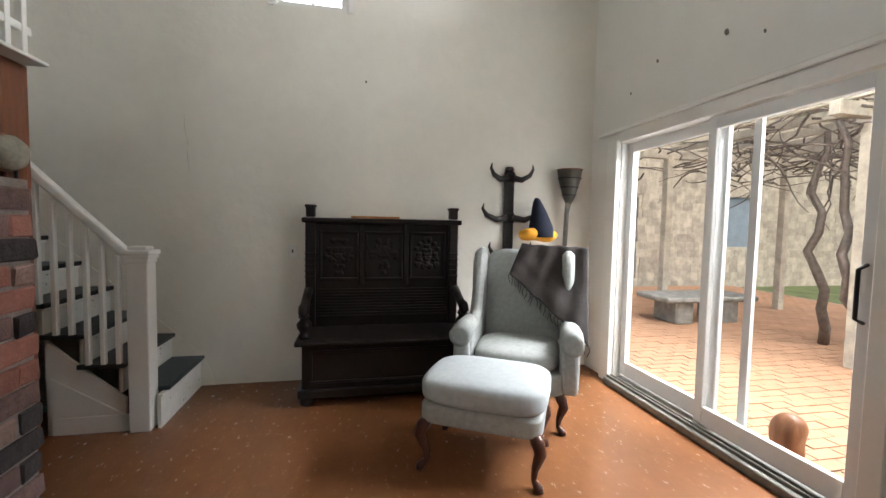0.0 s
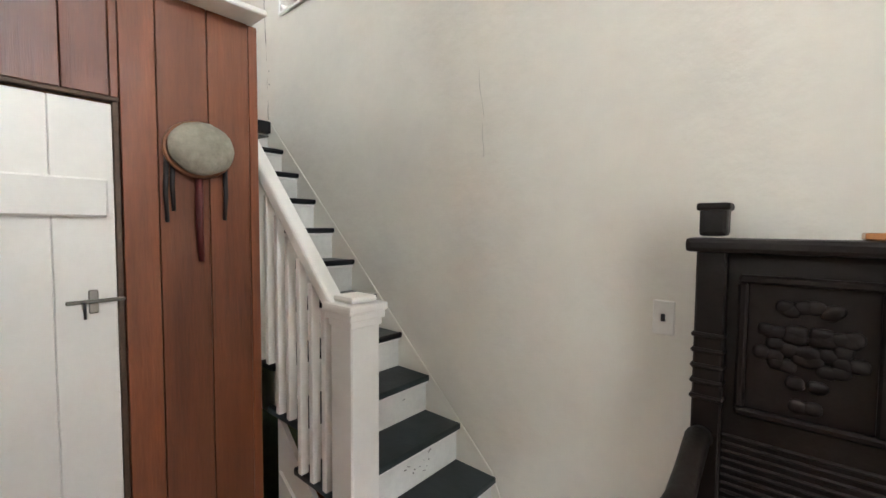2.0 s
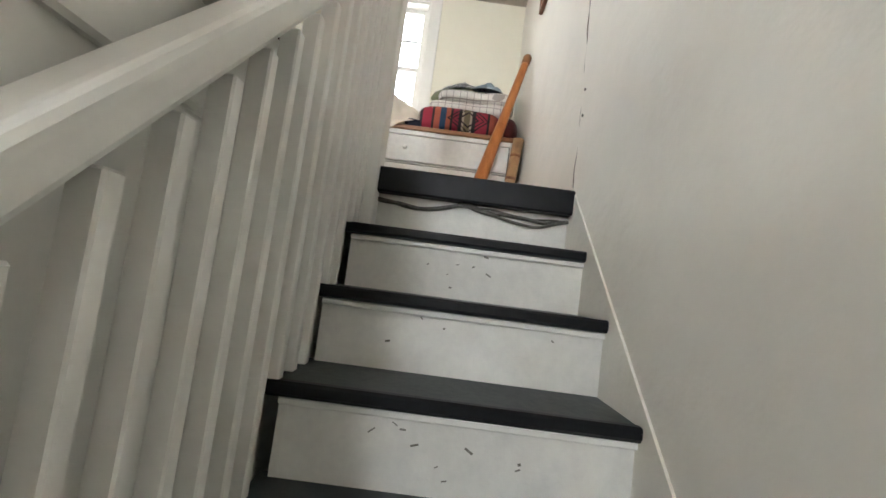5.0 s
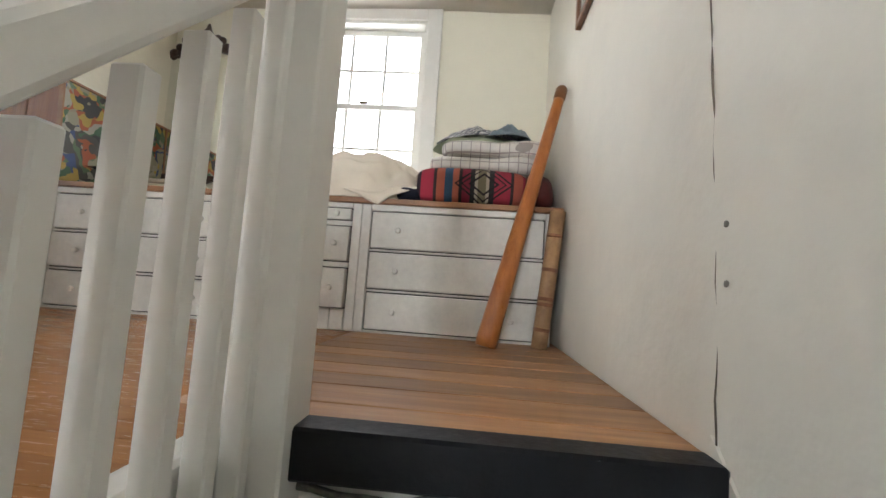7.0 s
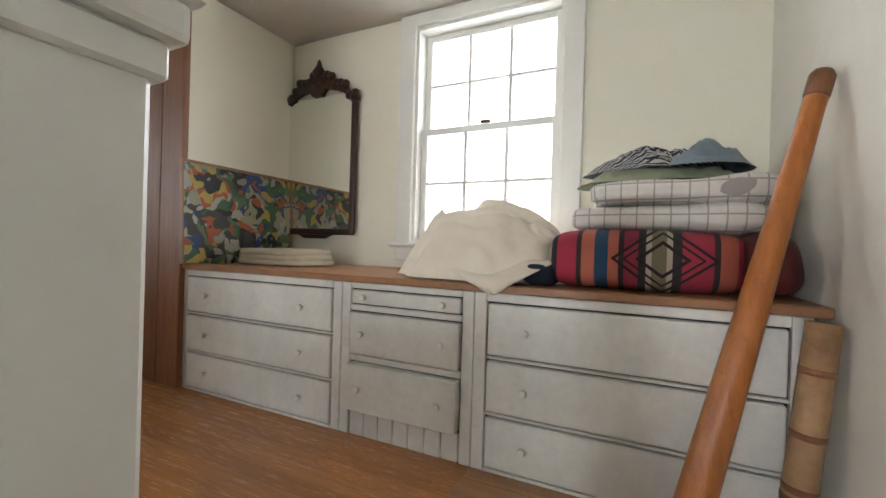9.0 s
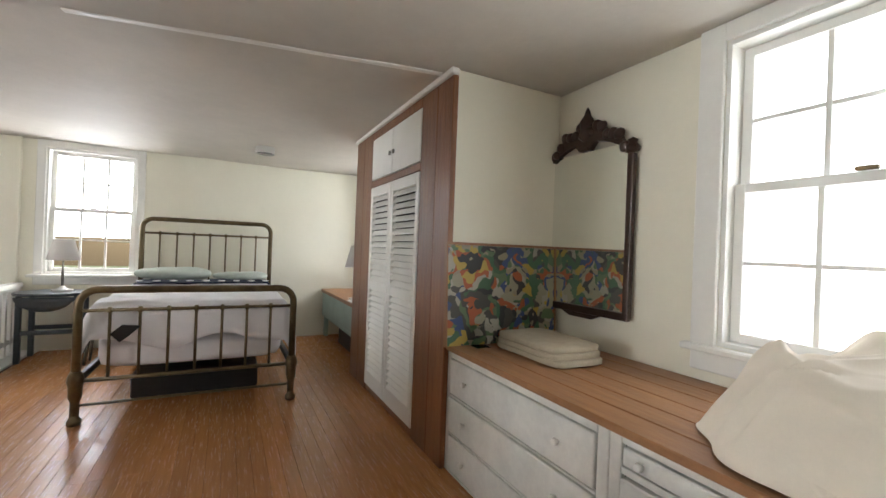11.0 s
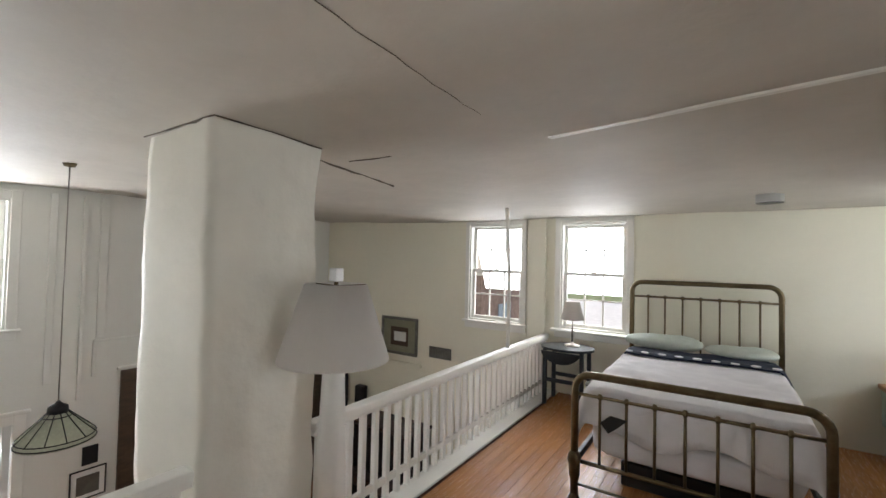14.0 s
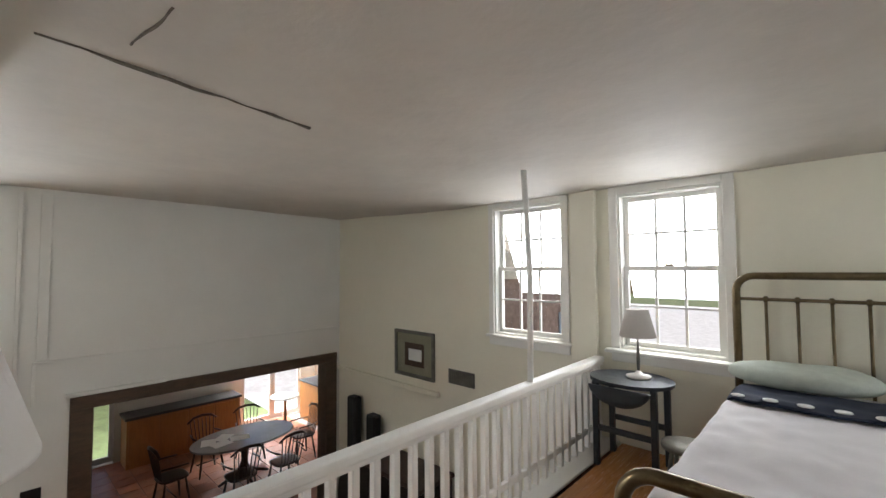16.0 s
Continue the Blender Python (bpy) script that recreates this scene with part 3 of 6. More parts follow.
def rail_run(ya, yb):
    part("top_rail", bx((-0.04, ya, RH - 0.03), (0.04, yb, RH + 0.02), 0.012, seg=2), WHITE, lb)
    part("top_fillet", bx((-0.024, ya, RH - 0.055), (0.024, yb, RH - 0.031), 0.003), WHITE, lb)
    part("bottom_rail", bx((-0.014, ya, 0.1), (0.014, yb, 0.145), 0.004), WHITE, lb)
    n = int((yb - ya) / 0.107)
    me = None
    for i in range(n):
        y = ya + (i + 0.5) * (yb - ya) / n
        if me is None:
            first = part("baluster", bx((-0.018, -0.018, 0.0), (0.018, 0.018, RH - 0.055), 0.003), WHITE, lb)
            first.matrix_local = Matrix.Translation((0, y, 0))
            me = first.data
        else:
            share("baluster", me, lb, Matrix.Translation((0, y, 0)))


rail_run(S + 0.02, 1.12)
rail_run(1.72, 2.84)
structure("loft_nosing", bx((FACE - 0.09, S, LOFT - 0.004), (FACE + 0.074, 2.95, LOFT + 0.018), 0.005), WHITE, "white board along the loft edge", "trim")
pole = thing("support_pole", (FACE + 0.05, -1.3, LOFT + RH + 0.038), "thin white painted pole between railing and ceiling", "pole")
part("shaft", tube(bmesh.new(), [(0, 0, 0), (0.01, -0.03, 0.7), (0.06, -0.05, 1.45)], 0.02, 8), WHITE, pole)

# ---- redwood wall with plank door ----
DY0, DY1, DZ = 1.72, 2.49, 1.81
wl = structure("wood_wall", holed(bmesh.new(), "x", FACE - 0.19, FACE - 0.122, S, 2.96, 0, LOFT - 0.016, [(DY0, DY1, 0, DZ)]), REDWOOD, "reddish stained vertical board wall under the loft", "wall")
y, k = S, 0
random.seed(4)
while y < 2.955:
    w = min(random.uniform(0.10, 0.17), 2.965 - y)
    for edge in (DY0 - 0.02, DY1 + 0.02):
        if y + 0.01 < edge < y + w:
            w = edge - y
    lo = DZ + 0.015 if DY0 - 0.02 < y + w / 2 < DY1 + 0.02 else 0.0
    back = 0.045
    part("board", bx((FACE - 0.024 - back, y + 0.0015, lo), (FACE - back + random.uniform(-0.001, 0.002), y + w - 0.0015, LOFT - 0.006), 0.0018), REDWOOD, wl)
    y += w
dr = thing("door_2", (FACE - 0.05, DY0, 0), "white painted plank door with battens, closed", "door")
dr["kind"] = "structure"
n = 5
for i in range(n):
    w = (DY1 - DY0) / n
    part("plank", bx((-0.03, i * w + 0.0006, 0.01), (0.0, (i + 1) * w - 0.0006, DZ - 0.01), 0.003), WHITE, dr)
for z in (0.14, 1.44):
    part("batten", bx((0.0, 0.02, z), (0.024, DY1 - DY0 - 0.02, z + 0.12), 0.006), WHITE, dr)
la = part("latch", bx((0.004, DY1 - DY0 - 0.13, 1.168), (0.014, DY1 - DY0 + 0.02, 1.18), 0.003), TIN, dr, "worn iron thumb latch")
part("latch_plate", bx((0.0, DY1 - DY0 - 0.075, 1.135), (0.008, DY1 - DY0 - 0.05, 1.21), 0.003), NICKEL, la)
bm = tube(bmesh.new(), [(0.01, DY1 - DY0 - 0.09, 1.172), (0.04, DY1 - DY0 - 0.09, 1.172), (0.045, DY1 - DY0 - 0.09, 1.125)], 0.004, 8)
part("latch_lever", bm, IRON, la)
bm = bmesh.new()
box(bm, (-0.03, -0.018, 0), (0.0, -0.002, DZ + 0.0), 0.002)
box(bm, (-0.03, DY1 - DY0 + 0.002, 0), (0.0, DY1 - DY0 + 0.018, DZ + 0.0), 0.002)
box(bm, (-0.03, -0.018, DZ + 0.001), (0.004, DY1 - DY0 + 0.02, DZ + 0.014), 0.002)
part("door_stop", bm, BEAM, dr)
structure("corner_strip", bx((FACE - 0.19, 2.962, 0), (FACE - 0.071, 2.972, LOFT - 0.006), 0.002), WHITE, "white painted end of the board wall by the stairs", "trim")

# ---- chimney and brick hearth ----
CX0, CX1, CY0, CY1 = -1.645, -1.04, 1.13, 1.69


def chimney_pt(u, v):
    a = u * 4
    k = int(min(3, a))
    f = a - k
    c = [(CX0, CY0), (CX0, CY1), (CX1, CY1), (CX1, CY0), (CX0, CY0)]
    x = c[k][0] + (c[k + 1][0] - c[k][0]) * f
    y = c[k][1] + (c[k + 1][1] - c[k][1]) * f
    z = 1.48 + (4.36 - 1.48) * v
    j = 0.022 * noise.noise((x * 3, y * 3, z * 2.2)) + 0.008 * noise.noise((x * 11, y * 11, z * 8))
    return Vector((x + j, y + j * 0.7, z))


structure("chimney", sheet(48, 60, chimney_pt), PLASTER, "lumpy white plastered chimney rising past the loft rail", "chimney")
BX1, BY1, BZ = -0.985, 1.82, 1.50
hearth = structure("fireplace", bx((FACE + 0.02, 0.55, 0), (BX1 - 0.012, BY1 - 0.012, BZ - 0.02)), MORTAR, "rough old red brick fireplace flank", "fireplace")


# ---- loft: built-in drawers ----
CF = -4.48


def drawer_unit(y0, y1, rows, label, bead=False, knobs=2):
    u = thing("drawer_cabinet", (CF, y0, LOFT), label, "drawer cabinet", "window seat drawers")
    w = y1 - y0
    bm = bmesh.new()
    box(bm, (-0.71, 0.0, 0.0), (-0.022, w, 0.626))
    part("body", bm, WHITE_WORN, u)
    part("stile", bx((-0.021, 0, 0.0), (0.0, 0.045, 0.626), 0.003), WHITE_WORN, u)
    part("stile", bx((-0.021, w - 0.045, 0.0), (0.0, w, 0.626), 0.003), WHITE_WORN, u)
    for lo, hi, proud in rows:
        d = part("drawer", bx((-0.02, 0.052, lo + 0.006), (proud, w - 0.052, hi - 0.006), 0.004), WHITE_WORN, u)
        # Black sheet behind each drawer paints the shade of the gap round it.
        part("shadow_gap", bx((-0.0215, 0.046, lo), (-0.017, w - 0.046, hi)), BLACK, u, "black sheet behind the drawer painting the shade of its gap")
        for f in ((0.2, 0.8) if knobs == 2 else (0.5,)):
            bm = bmesh.new()
            tube(bm, [(proud, w * f, (lo + hi) / 2), (proud + 0.012, w * f, (lo + hi) / 2), (proud + 0.014, w * f, (lo + hi) / 2), (proud + 0.026, w * f, (lo + hi) / 2)], [0.006, 0.006, 0.014, 0.01], 12)
            part("knob", bm, WHITE, d)
    prev = 0.626
    for lo, hi, proud in sorted(rows, reverse=True):
        if prev - hi > 0.003:
            part("rail", bx((-0.021, 0.046, hi + 0.001), (0.0, w - 0.046, prev), 0.002), WHITE_WORN, u)
        prev = lo
    if bead:
        n = 7
        for i in range(n):
            a = 0.05 + (w - 0.1) * i / n
            part("bead_board", bx((-0.02, a + 0.002, 0.0), (-0.004, a + (w - 0.1) / n - 0.002, prev - 0.001), 0.003), WHITE_WORN, u)
    else:
        part("plinth", bx((-0.021, 0.046, 0.0), (0.0, w - 0.046, prev - 0.001), 0.002), WHITE_WORN, u)
    return u


three = [(0.405, 0.595, 0.004), (0.208, 0.395, 0.006), (0.012, 0.198, 0.003)]
drawer_unit(1.11, 2.185, three, "white painted drawer unit with worn edges")
drawer_unit(2.187, 2.78, [(0.535, 0.602, 0.004), (0.33, 0.512, 0.012), (0.104, 0.305, 0.03)], "white drawer unit, crooked drawers over a beadboard foot", True)
drawer_unit(2.782, 3.72, three, "white drawer unit with three wide drawers and dark gaps")
ct = thing("counter_top", (CF, 1.12, LOFT + 0.628), "worn brown plank counter over the drawers", "counter")
for i in range(6):
    part("counter_board", bx((-0.715 + i * 0.122, 0.0, 0.0), (-0.715 + (i + 1) * 0.122 - 0.002, 2.635, 0.028), 0.004), COUNTER, ct)

# closet
cl = thing("closet", (CF + 0.02, -0.03, LOFT), "built-in closet with brown boards and white louvred doors", "closet")
part("side_wall", bx((-0.73, 1.10, 0), (-0.021, 1.16, 2.12)), CREAM, cl, "cream plaster side wall")
bm = bmesh.new()
box(bm, (-0.73, -0.66, 0), (-0.03, -0.60, 2.1))
part("end_wall", bm, CREAM, cl)
for a, b in ((0.77, 0.98), (0.982, 1.165), (-0.66, -0.43), (-0.428, -0.2)):
    part("board", bx((-0.02, a, 0.0), (0.012, b, 2.09), 0.004), BROWNWOOD, cl)
part("head_board", bx((-0.02, -0.198, 2.03), (0.012, 0.768, 2.09), 0.004), BROWNWOOD, cl)
part("mid_rail", bx((-0.02, -0.198, 1.64), (0.012, 0.768, 1.69), 0.004), BROWNWOOD, cl)
part("kick_board", bx((-0.02, -0.198, 0.0), (0.004, 0.768, 0.05), 0.004), BROWNWOOD, cl)
part("crown", bx((-0.02, -0.67, 2.091), (0.03, 1.175, 2.125), 0.006), WHITE, cl, "white cornice strip")
# Solid black block paints the closet's inner shade behind the louvres.
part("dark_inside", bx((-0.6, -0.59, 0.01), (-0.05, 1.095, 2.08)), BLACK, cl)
for a, b in ((-0.195, 0.26), (0.27, 0.765)):
    c = part("upper_door", bx((-0.012, a, 1.695), (0.014, b, 2.025), 0.004), WHITE, cl)
    ky = b - 0.03 if a < 0 else a + 0.03
    part("catch", bx((0.014, ky - 0.012, 1.83), (0.03, ky + 0.012, 1.86), 0.004), NICKEL, c)
    bm = bmesh.new()
    for p, q in (((-0.012, a, 0.055), (0.016, a + 0.05, 1.635)), ((-0.012, b - 0.05, 0.055), (0.016, b, 1.635)), ((-0.012, a + 0.05, 1.56), (0.016, b - 0.05, 1.635)), ((-0.012, a + 0.05, 0.055), (0.016, b - 0.05, 0.17)), ((-0.012, a + 0.05, 0.82), (0.016, b - 0.05, 0.89))):
        box(bm, p, q, 0.003)
    d = part("louvre_door", bm, WHITE, cl)
    me = None
    for lo, hi in ((0.17, 0.82), (0.89, 1.56)):
        n = int((hi - lo) / 0.042)
        for i in range(n):
            z = lo + (i + 0.5) * (hi - lo) / n
            m = Matrix.Translation((0.002, (a + b) / 2, z))
            if me is None:
                s = part("slat", bx((-0.024, -(b - a) / 2 + 0.05, -0.004), (0.024, (b - a) / 2 - 0.05, 0.004), 0.002, rot=(0, 54, 0)), WHITE, d)
                s.matrix_local = m
                me = s.data
            else:
                share("slat", me, d, m)

# mirror
mi = thing("mirror", (W + 0.03, 1.38, LOFT + 0.87), "tall mirror in a dark carved crested frame", "mirror")
bm = bmesh.new()
for s in (-1, 1):
    box(bm, (-0.012, s * 0.30 - 0.018, -0.02), (0.02, s * 0.30 + 0.018, 0.80), 0.008, seg=2)
    lathe(bm, [(0.0, 0.8), (0.032, 0.81), (0.036, 0.83), (0.022, 0.85), (0.026, 0.865), (0.0, 0.88)], (0.004, s * 0.30, 0), 10)
box(bm, (-0.012, -0.31, -0.03), (0.02, 0.31, 0.01), 0.008, seg=2)
prism(bm, [(-0.14, -0.03), (-0.08, -0.055), (0.08, -0.055), (0.14, -0.03)], 0.02, pose(0.012, 0, 0, 0, 0, 90))
part("frame", bm, DARKWOOD, mi)
bm = bmesh.new()
top, bot = [], []
for i in range(17):
    u = i / 16
    y = -0.30 + 0.60 * u
    k = 1 - (2 * u - 1) ** 2
    top.append((y, 0.80 + 0.20 * k ** 0.8 + 0.02 * math.sin(u * 31)))
    bot.append((y, 0.78 + 0.13 * k ** 0.7 - (0.045 if 6 < i < 10 else 0)))
prism(bm, top + bot[::-1], 0.03, pose(0.02, 0, 0, 0, 0, 90))
for i in range(1, 16):
    soft_block(bm, (0.0, top[i][0] - 0.025, top[i][1] - 0.035), (0.03, top[i][0] + 0.025, top[i][1] + 0.012), 0.004, 2, 0.006, 30, 2.5)
lathe(bm, [(0.0, 0.9), (0.05, 0.94), (0.035, 0.98), (0.045, 1.02), (0.02, 1.06), (0.012, 1.09), (0.0, 1.11)], (0.005, 0, 0), 10)
part("crest", bm, DARKWOOD, mi, "carved scrolled crest")
part("glass", bx((-0.006, -0.275, 0.005), (0.002, 0.275, 0.86)), MIRROR, mi)

# painting leaning on the closet side
pt = thing("painting", (-4.78, 1.205, LOFT + 0.60), "colourful abstract painting leaning against the wall", "painting")
PAINT = bpy.data.materials.new("abstract_paint")
PAINT.use_nodes = True
nt = PAINT.node_tree
tc = nt.nodes.new("ShaderNodeTexCoord")
nz = nt.nodes.new("ShaderNodeTexNoise")
nz.inputs["Scale"].default_value = 6.0
vo = nt.nodes.new("ShaderNodeTexVoronoi")
vo.inputs["Scale"].default_value = 14.0
mv = nt.nodes.new("ShaderNodeVectorMath")
mv.operation = "MULTIPLY_ADD"
mv.inputs[1].default_value = (0.5, 0.5, 0.5)
nt.links.new(tc.outputs["Object"], nz.inputs["Vector"])
nt.links.new(nz.outputs["Color"], mv.inputs[0])
nt.links.new(tc.outputs["Object"], mv.inputs[2])
nt.links.new(mv.outputs[0], vo.inputs["Vector"])
rp = nt.nodes.new("ShaderNodeValToRGB")
rp.color_ramp.interpolation = "CONSTANT"
cols = [(0.06, 0.06, 0.05), (0.30, 0.29, 0.2), (0.05, 0.12, 0.06), (0.42, 0.30, 0.06), (0.36, 0.09, 0.03), (0.36, 0.34, 0.27), (0.04, 0.07, 0.18), (0.10, 0.16, 0.08), (0.03, 0.03, 0.03), (0.28, 0.25, 0.17)]
el = rp.color_ramp.elements
el[0].color = (*cols[0], 1)
el[1].position, el[1].color = 0.1, (*cols[1], 1)
for i in range(2, len(cols)):
    e = el.new(i / len(cols))
    e.color = (*cols[i], 1)
sp = nt.nodes.new("ShaderNodeSeparateColor")
nt.links.new(vo.outputs["Color"], sp.inputs[0])
nt.links.new(sp.outputs[0], rp.inputs[0])
nt.links.new(rp.outputs[0], nt.nodes["Principled BSDF"].inputs["Base Color"])
nt.nodes["Principled BSDF"].inputs["Roughness"].default_value = 0.55
c = part("canvas", bx((-0.36, 0.0, 0.0), (0.36, 0.02, 0.53), 0.002), PAINT, pt)
bm = bmesh.new()
for a, b in (((-0.37, -0.002, 0.0), (-0.361, 0.025, 0.545)), ((0.361, -0.002, 0.0), (0.37, 0.025, 0.545)), ((-0.36, -0.002, 0.531), (0.36, 0.025, 0.545))):
    box(bm, a, b, 0.001)
part("frame", bm, COUNTER, pt, "thin wooden frame")
pt.matrix_world = pose(-4.80, 1.165, LOFT + 0.657, 3, 0, 0)

# soft things on the counter
Z0 = LOFT + 0.657
bk = thing("folded_blanket", (-4.84, 1.48, Z0), "beige folded blanket lying on the counter", "blanket")
bm = bmesh.new()
for i in range(3):
    soft_block(bm, (-0.16, -0.25 + 0.01 * i, 0.028 * i), (0.15, 0.25 - 0.015 * i, 0.028 * i + 0.034), 0.002, 7, 0.006, 9, 6)
part("fold", bm, shade("beige_wool", (0.48, 0.42, 0.31), 0.95, vary=0.1, scale=20, fine=160), bk)
cb = thing("clear_box", (-4.62, 1.22, Z0), "small clear plastic box before the painting", "box")
bm = bx((-0.05, -0.05, 0), (0.05, 0.05, 0.11), 0.006)
part("shell", bm, CRYSTAL, cb)


def heap(u, v):
    """A loose sheet thrown in a heap: a soft mound with broad ridged folds that run to its rim."""
    a = 2 * math.pi * u
    px, py = math.cos(a) * v, math.sin(a) * v
    e = 1 + 0.13 * noise.noise((1.3 * math.cos(a), 1.3 * math.sin(a), 7)) + 0.03 * math.sin(9 * a)
    h = 0.30 * (1 - v ** 2.8) * (0.92 + 0.35 * noise.noise((1.2 * px, 1.3 * py, 1.2)))
    q = Vector((px * 1.1 + 0.35 * noise.noise((px * 1.5, py * 1.5, 4)), py * 1.1 + 0.35 * noise.noise((px * 1.5, py * 1.5, 8)), 2))
    ridge = 0.14 * (0.32 - abs(noise.noise(q * 1.5))) + 0.075 * (0.3 - abs(noise.noise(q * 3.1 + Vector((3, 1, 0)))))
    radial = 0.022 * math.sin(11 * a + 3 * noise.noise((2 * px, 2 * py, 6))) * v ** 2
    z = h + (ridge + radial) * (1 - v ** 6) * min(1, 0.35 + v)
    return Vector((0.29 * v * e * math.cos(a), 0.42 * v * e * math.sin(a), max(0.006, z)))


hs = thing("cream_sheet", (-4.77, 2.73, Z0), "rumpled cream cotton sheet heaped on the counter", "sheet")
part("cloth", sheet(150, 70, heap), CANVAS, hs)
part("hanging_corner", sheet(14, 10, lambda u, v: Vector((0.20 + 0.115 * min(1, v * 1.6) + 0.006 * math.sin(u * 9), -0.16 + 0.48 * (u + (0.6 - u) * v * 0.95), 0.09 - 0.075 * min(1, v * 1.6) - 0.13 * max(0, v - 0.625))), 0.003), CANVAS, hs)
sb_ = thing("striped_blanket", (-4.77, 3.34, Z0), "folded red and blue striped southwestern blanket", "blanket")
STRIPE = bpy.data.materials.new("southwest_stripe")
STRIPE.use_nodes = True
nt = STRIPE.node_tree
tc = nt.nodes.new("ShaderNodeTexCoord")
sx = nt.nodes.new("ShaderNodeSeparateXYZ")
nt.links.new(tc.outputs["Object"], sx.inputs[0])
mr = nt.nodes.new("ShaderNodeMapRange")
mr.inputs[1].default_value, mr.inputs[2].default_value = -0.4, 0.4
nt.links.new(sx.outputs["Y"], mr.inputs[0])
rp = nt.nodes.new("ShaderNodeValToRGB")
rp.color_ramp.interpolation = "CONSTANT"
band = [(0, (.01, .012, .02)), (.07, (.33, .28, .22)), (.11, (.02, .015, .02)), (.14, (.30, .02, .045)), (.22, (.03, .02, .02)), (.24, (.36, .1, .06)), (.29, (.02, .06, .12)), (.34, (.36, .1, .06)), (.38, (.03, .02, .02)), (.40, (.22, .02, .04)), (.45, (.02, .02, .02)), (.48, (.33, .28, .22)), (.5, (.14, .12, .07)), (.55, (.33, .28, .22)), (.57, (.02, .02, .02)), (.60, (.26, .02, .04)), (.70, (.03, .02, .02)), (.72, (.33, .08, .05)), (.78, (.28, .02, .04)), (.9, (.05, .02, .02)), (.93, (.24, .015, .035))]
el = rp.color_ramp.elements
el[0].color = (*band[0][1], 1)
el[1].position, el[1].color = band[1][0], (*band[1][1], 1)
for p, c in band[2:]:
    el.new(p).color = (*c, 1)
nt.links.new(mr.outputs[0], rp.inputs[0])


def calc(op, a, b):
    n = nt.nodes.new("ShaderNodeMath")
    n.operation = op
    for i, v in enumerate((a, b)):
        if isinstance(v, float):
            n.inputs[i].default_value = v
        else:
            nt.links.new(v, n.inputs[i])
    return n.outputs[0]


across = calc("ABSOLUTE", calc("SUBTRACT", sx.outputs["Y"], 0.03), 0.0)
upward = calc("ABSOLUTE", calc("SUBTRACT", sx.outputs["Z"], 0.105), 0.0)
ring = calc("ADD", calc("MULTIPLY", across, 6.0), calc("MULTIPLY", upward, 8.0))
dr_ = nt.nodes.new("ShaderNodeValToRGB")
dr_.color_ramp.interpolation = "CONSTANT"
de = dr_.color_ramp.elements
de[0].color, de[1].position, de[1].color = (0, 0, 0, 1), 0.36, (1, 1, 1, 1)
for p, c in ((0.46, 0), (0.62, 1), (0.68, 0), (0.80, 1), (0.88, 0)):
    de.new(p).color = (c, c, c, 1)
nt.links.new(ring, dr_.inputs[0])
mx = nt.nodes.new("ShaderNodeMix")
mx.data_type = "RGBA"
mx.inputs[7].default_value = (0.018, 0.012, 0.014, 1)
nt.links.new(dr_.outputs[0], mx.inputs[0])
nt.links.new(rp.outputs[0], mx.inputs[6])
nt.links.new(mx.outputs[2], nt.nodes["Principled BSDF"].inputs["Base Color"])
nt.nodes["Principled BSDF"].inputs["Roughness"].default_value = 0.95
bm = bmesh.new()
soft_block(bm, (-0.26, -0.33, 0.0), (0.27, 0.26, 0.205), 0.0, 12, 0.022, 5, 4.2)
part("fold", bm, STRIPE, sb_)
part("rolled_end", soft_block(bmesh.new(), (-0.24, 0.22, 0.0), (0.25, 0.40, 0.195), 0.0, 10, 0.02, 6, 2.8), RED, sb_, "crimson rolled end")
part("dark_corner", soft_block(bmesh.new(), (-0.05, -0.41, 0.0), (0.25, -0.29, 0.075), 0.0, 8, 0.025, 7, 3.6), NAVY, sb_, "dark navy corner")
PLAID = shade("pale_check_folded", (0.70, 0.67, 0.62), 0.95, vary=0.08, scale=26, fine=200, bump=0.4, depth=0.006)
nt = PLAID.node_tree
pbs = nt.nodes["Principled BSDF"]
base = pbs.inputs["Base Color"].links[0].from_socket
tc = nt.nodes.new("ShaderNodeTexCoord")
sx = nt.nodes.new("ShaderNodeSeparateXYZ")
nt.links.new(tc.outputs["Object"], sx.inputs[0])
lines = None
for axis, pitch in (("X", 0.055), ("Y", 0.05), ("Z", 0.052)):
    hit = calc("LESS_THAN", calc("FRACT", calc("DIVIDE", sx.outputs[axis], pitch), 0.0), 0.1)
    lines = hit if lines is None else calc("MAXIMUM", lines, hit)
mx = nt.nodes.new("ShaderNodeMix")
mx.data_type = "RGBA"
mx.inputs[7].default_value = (0.36, 0.33, 0.31, 1)
nt.links.new(lines, mx.inputs[0])
nt.links.new(base, mx.inputs[6])
nt.links.new(mx.outputs[2], pbs.inputs["Base Color"])
pb = thing("checked_blankets", (-4.82, 3.34, Z0 + 0.196), "folded pale checked cotton blankets, stacked", "blanket")
for i, (a, b, z) in enumerate(((-0.27, 0.34, 0.0), (-0.22, 0.36, 0.085))):
    bm = bmesh.new()
    soft_block(bm, (-0.2, a, z), (0.22, b, z + 0.098), 0.0, 12, 0.03, 5, 4.5)
    part("blanket_fold", bm, PLAID, pb)
cp = thing("clothes_pile", (-4.85, 3.36, Z0 + 0.37), "crumpled sage and navy striped clothes on the blankets", "clothes")


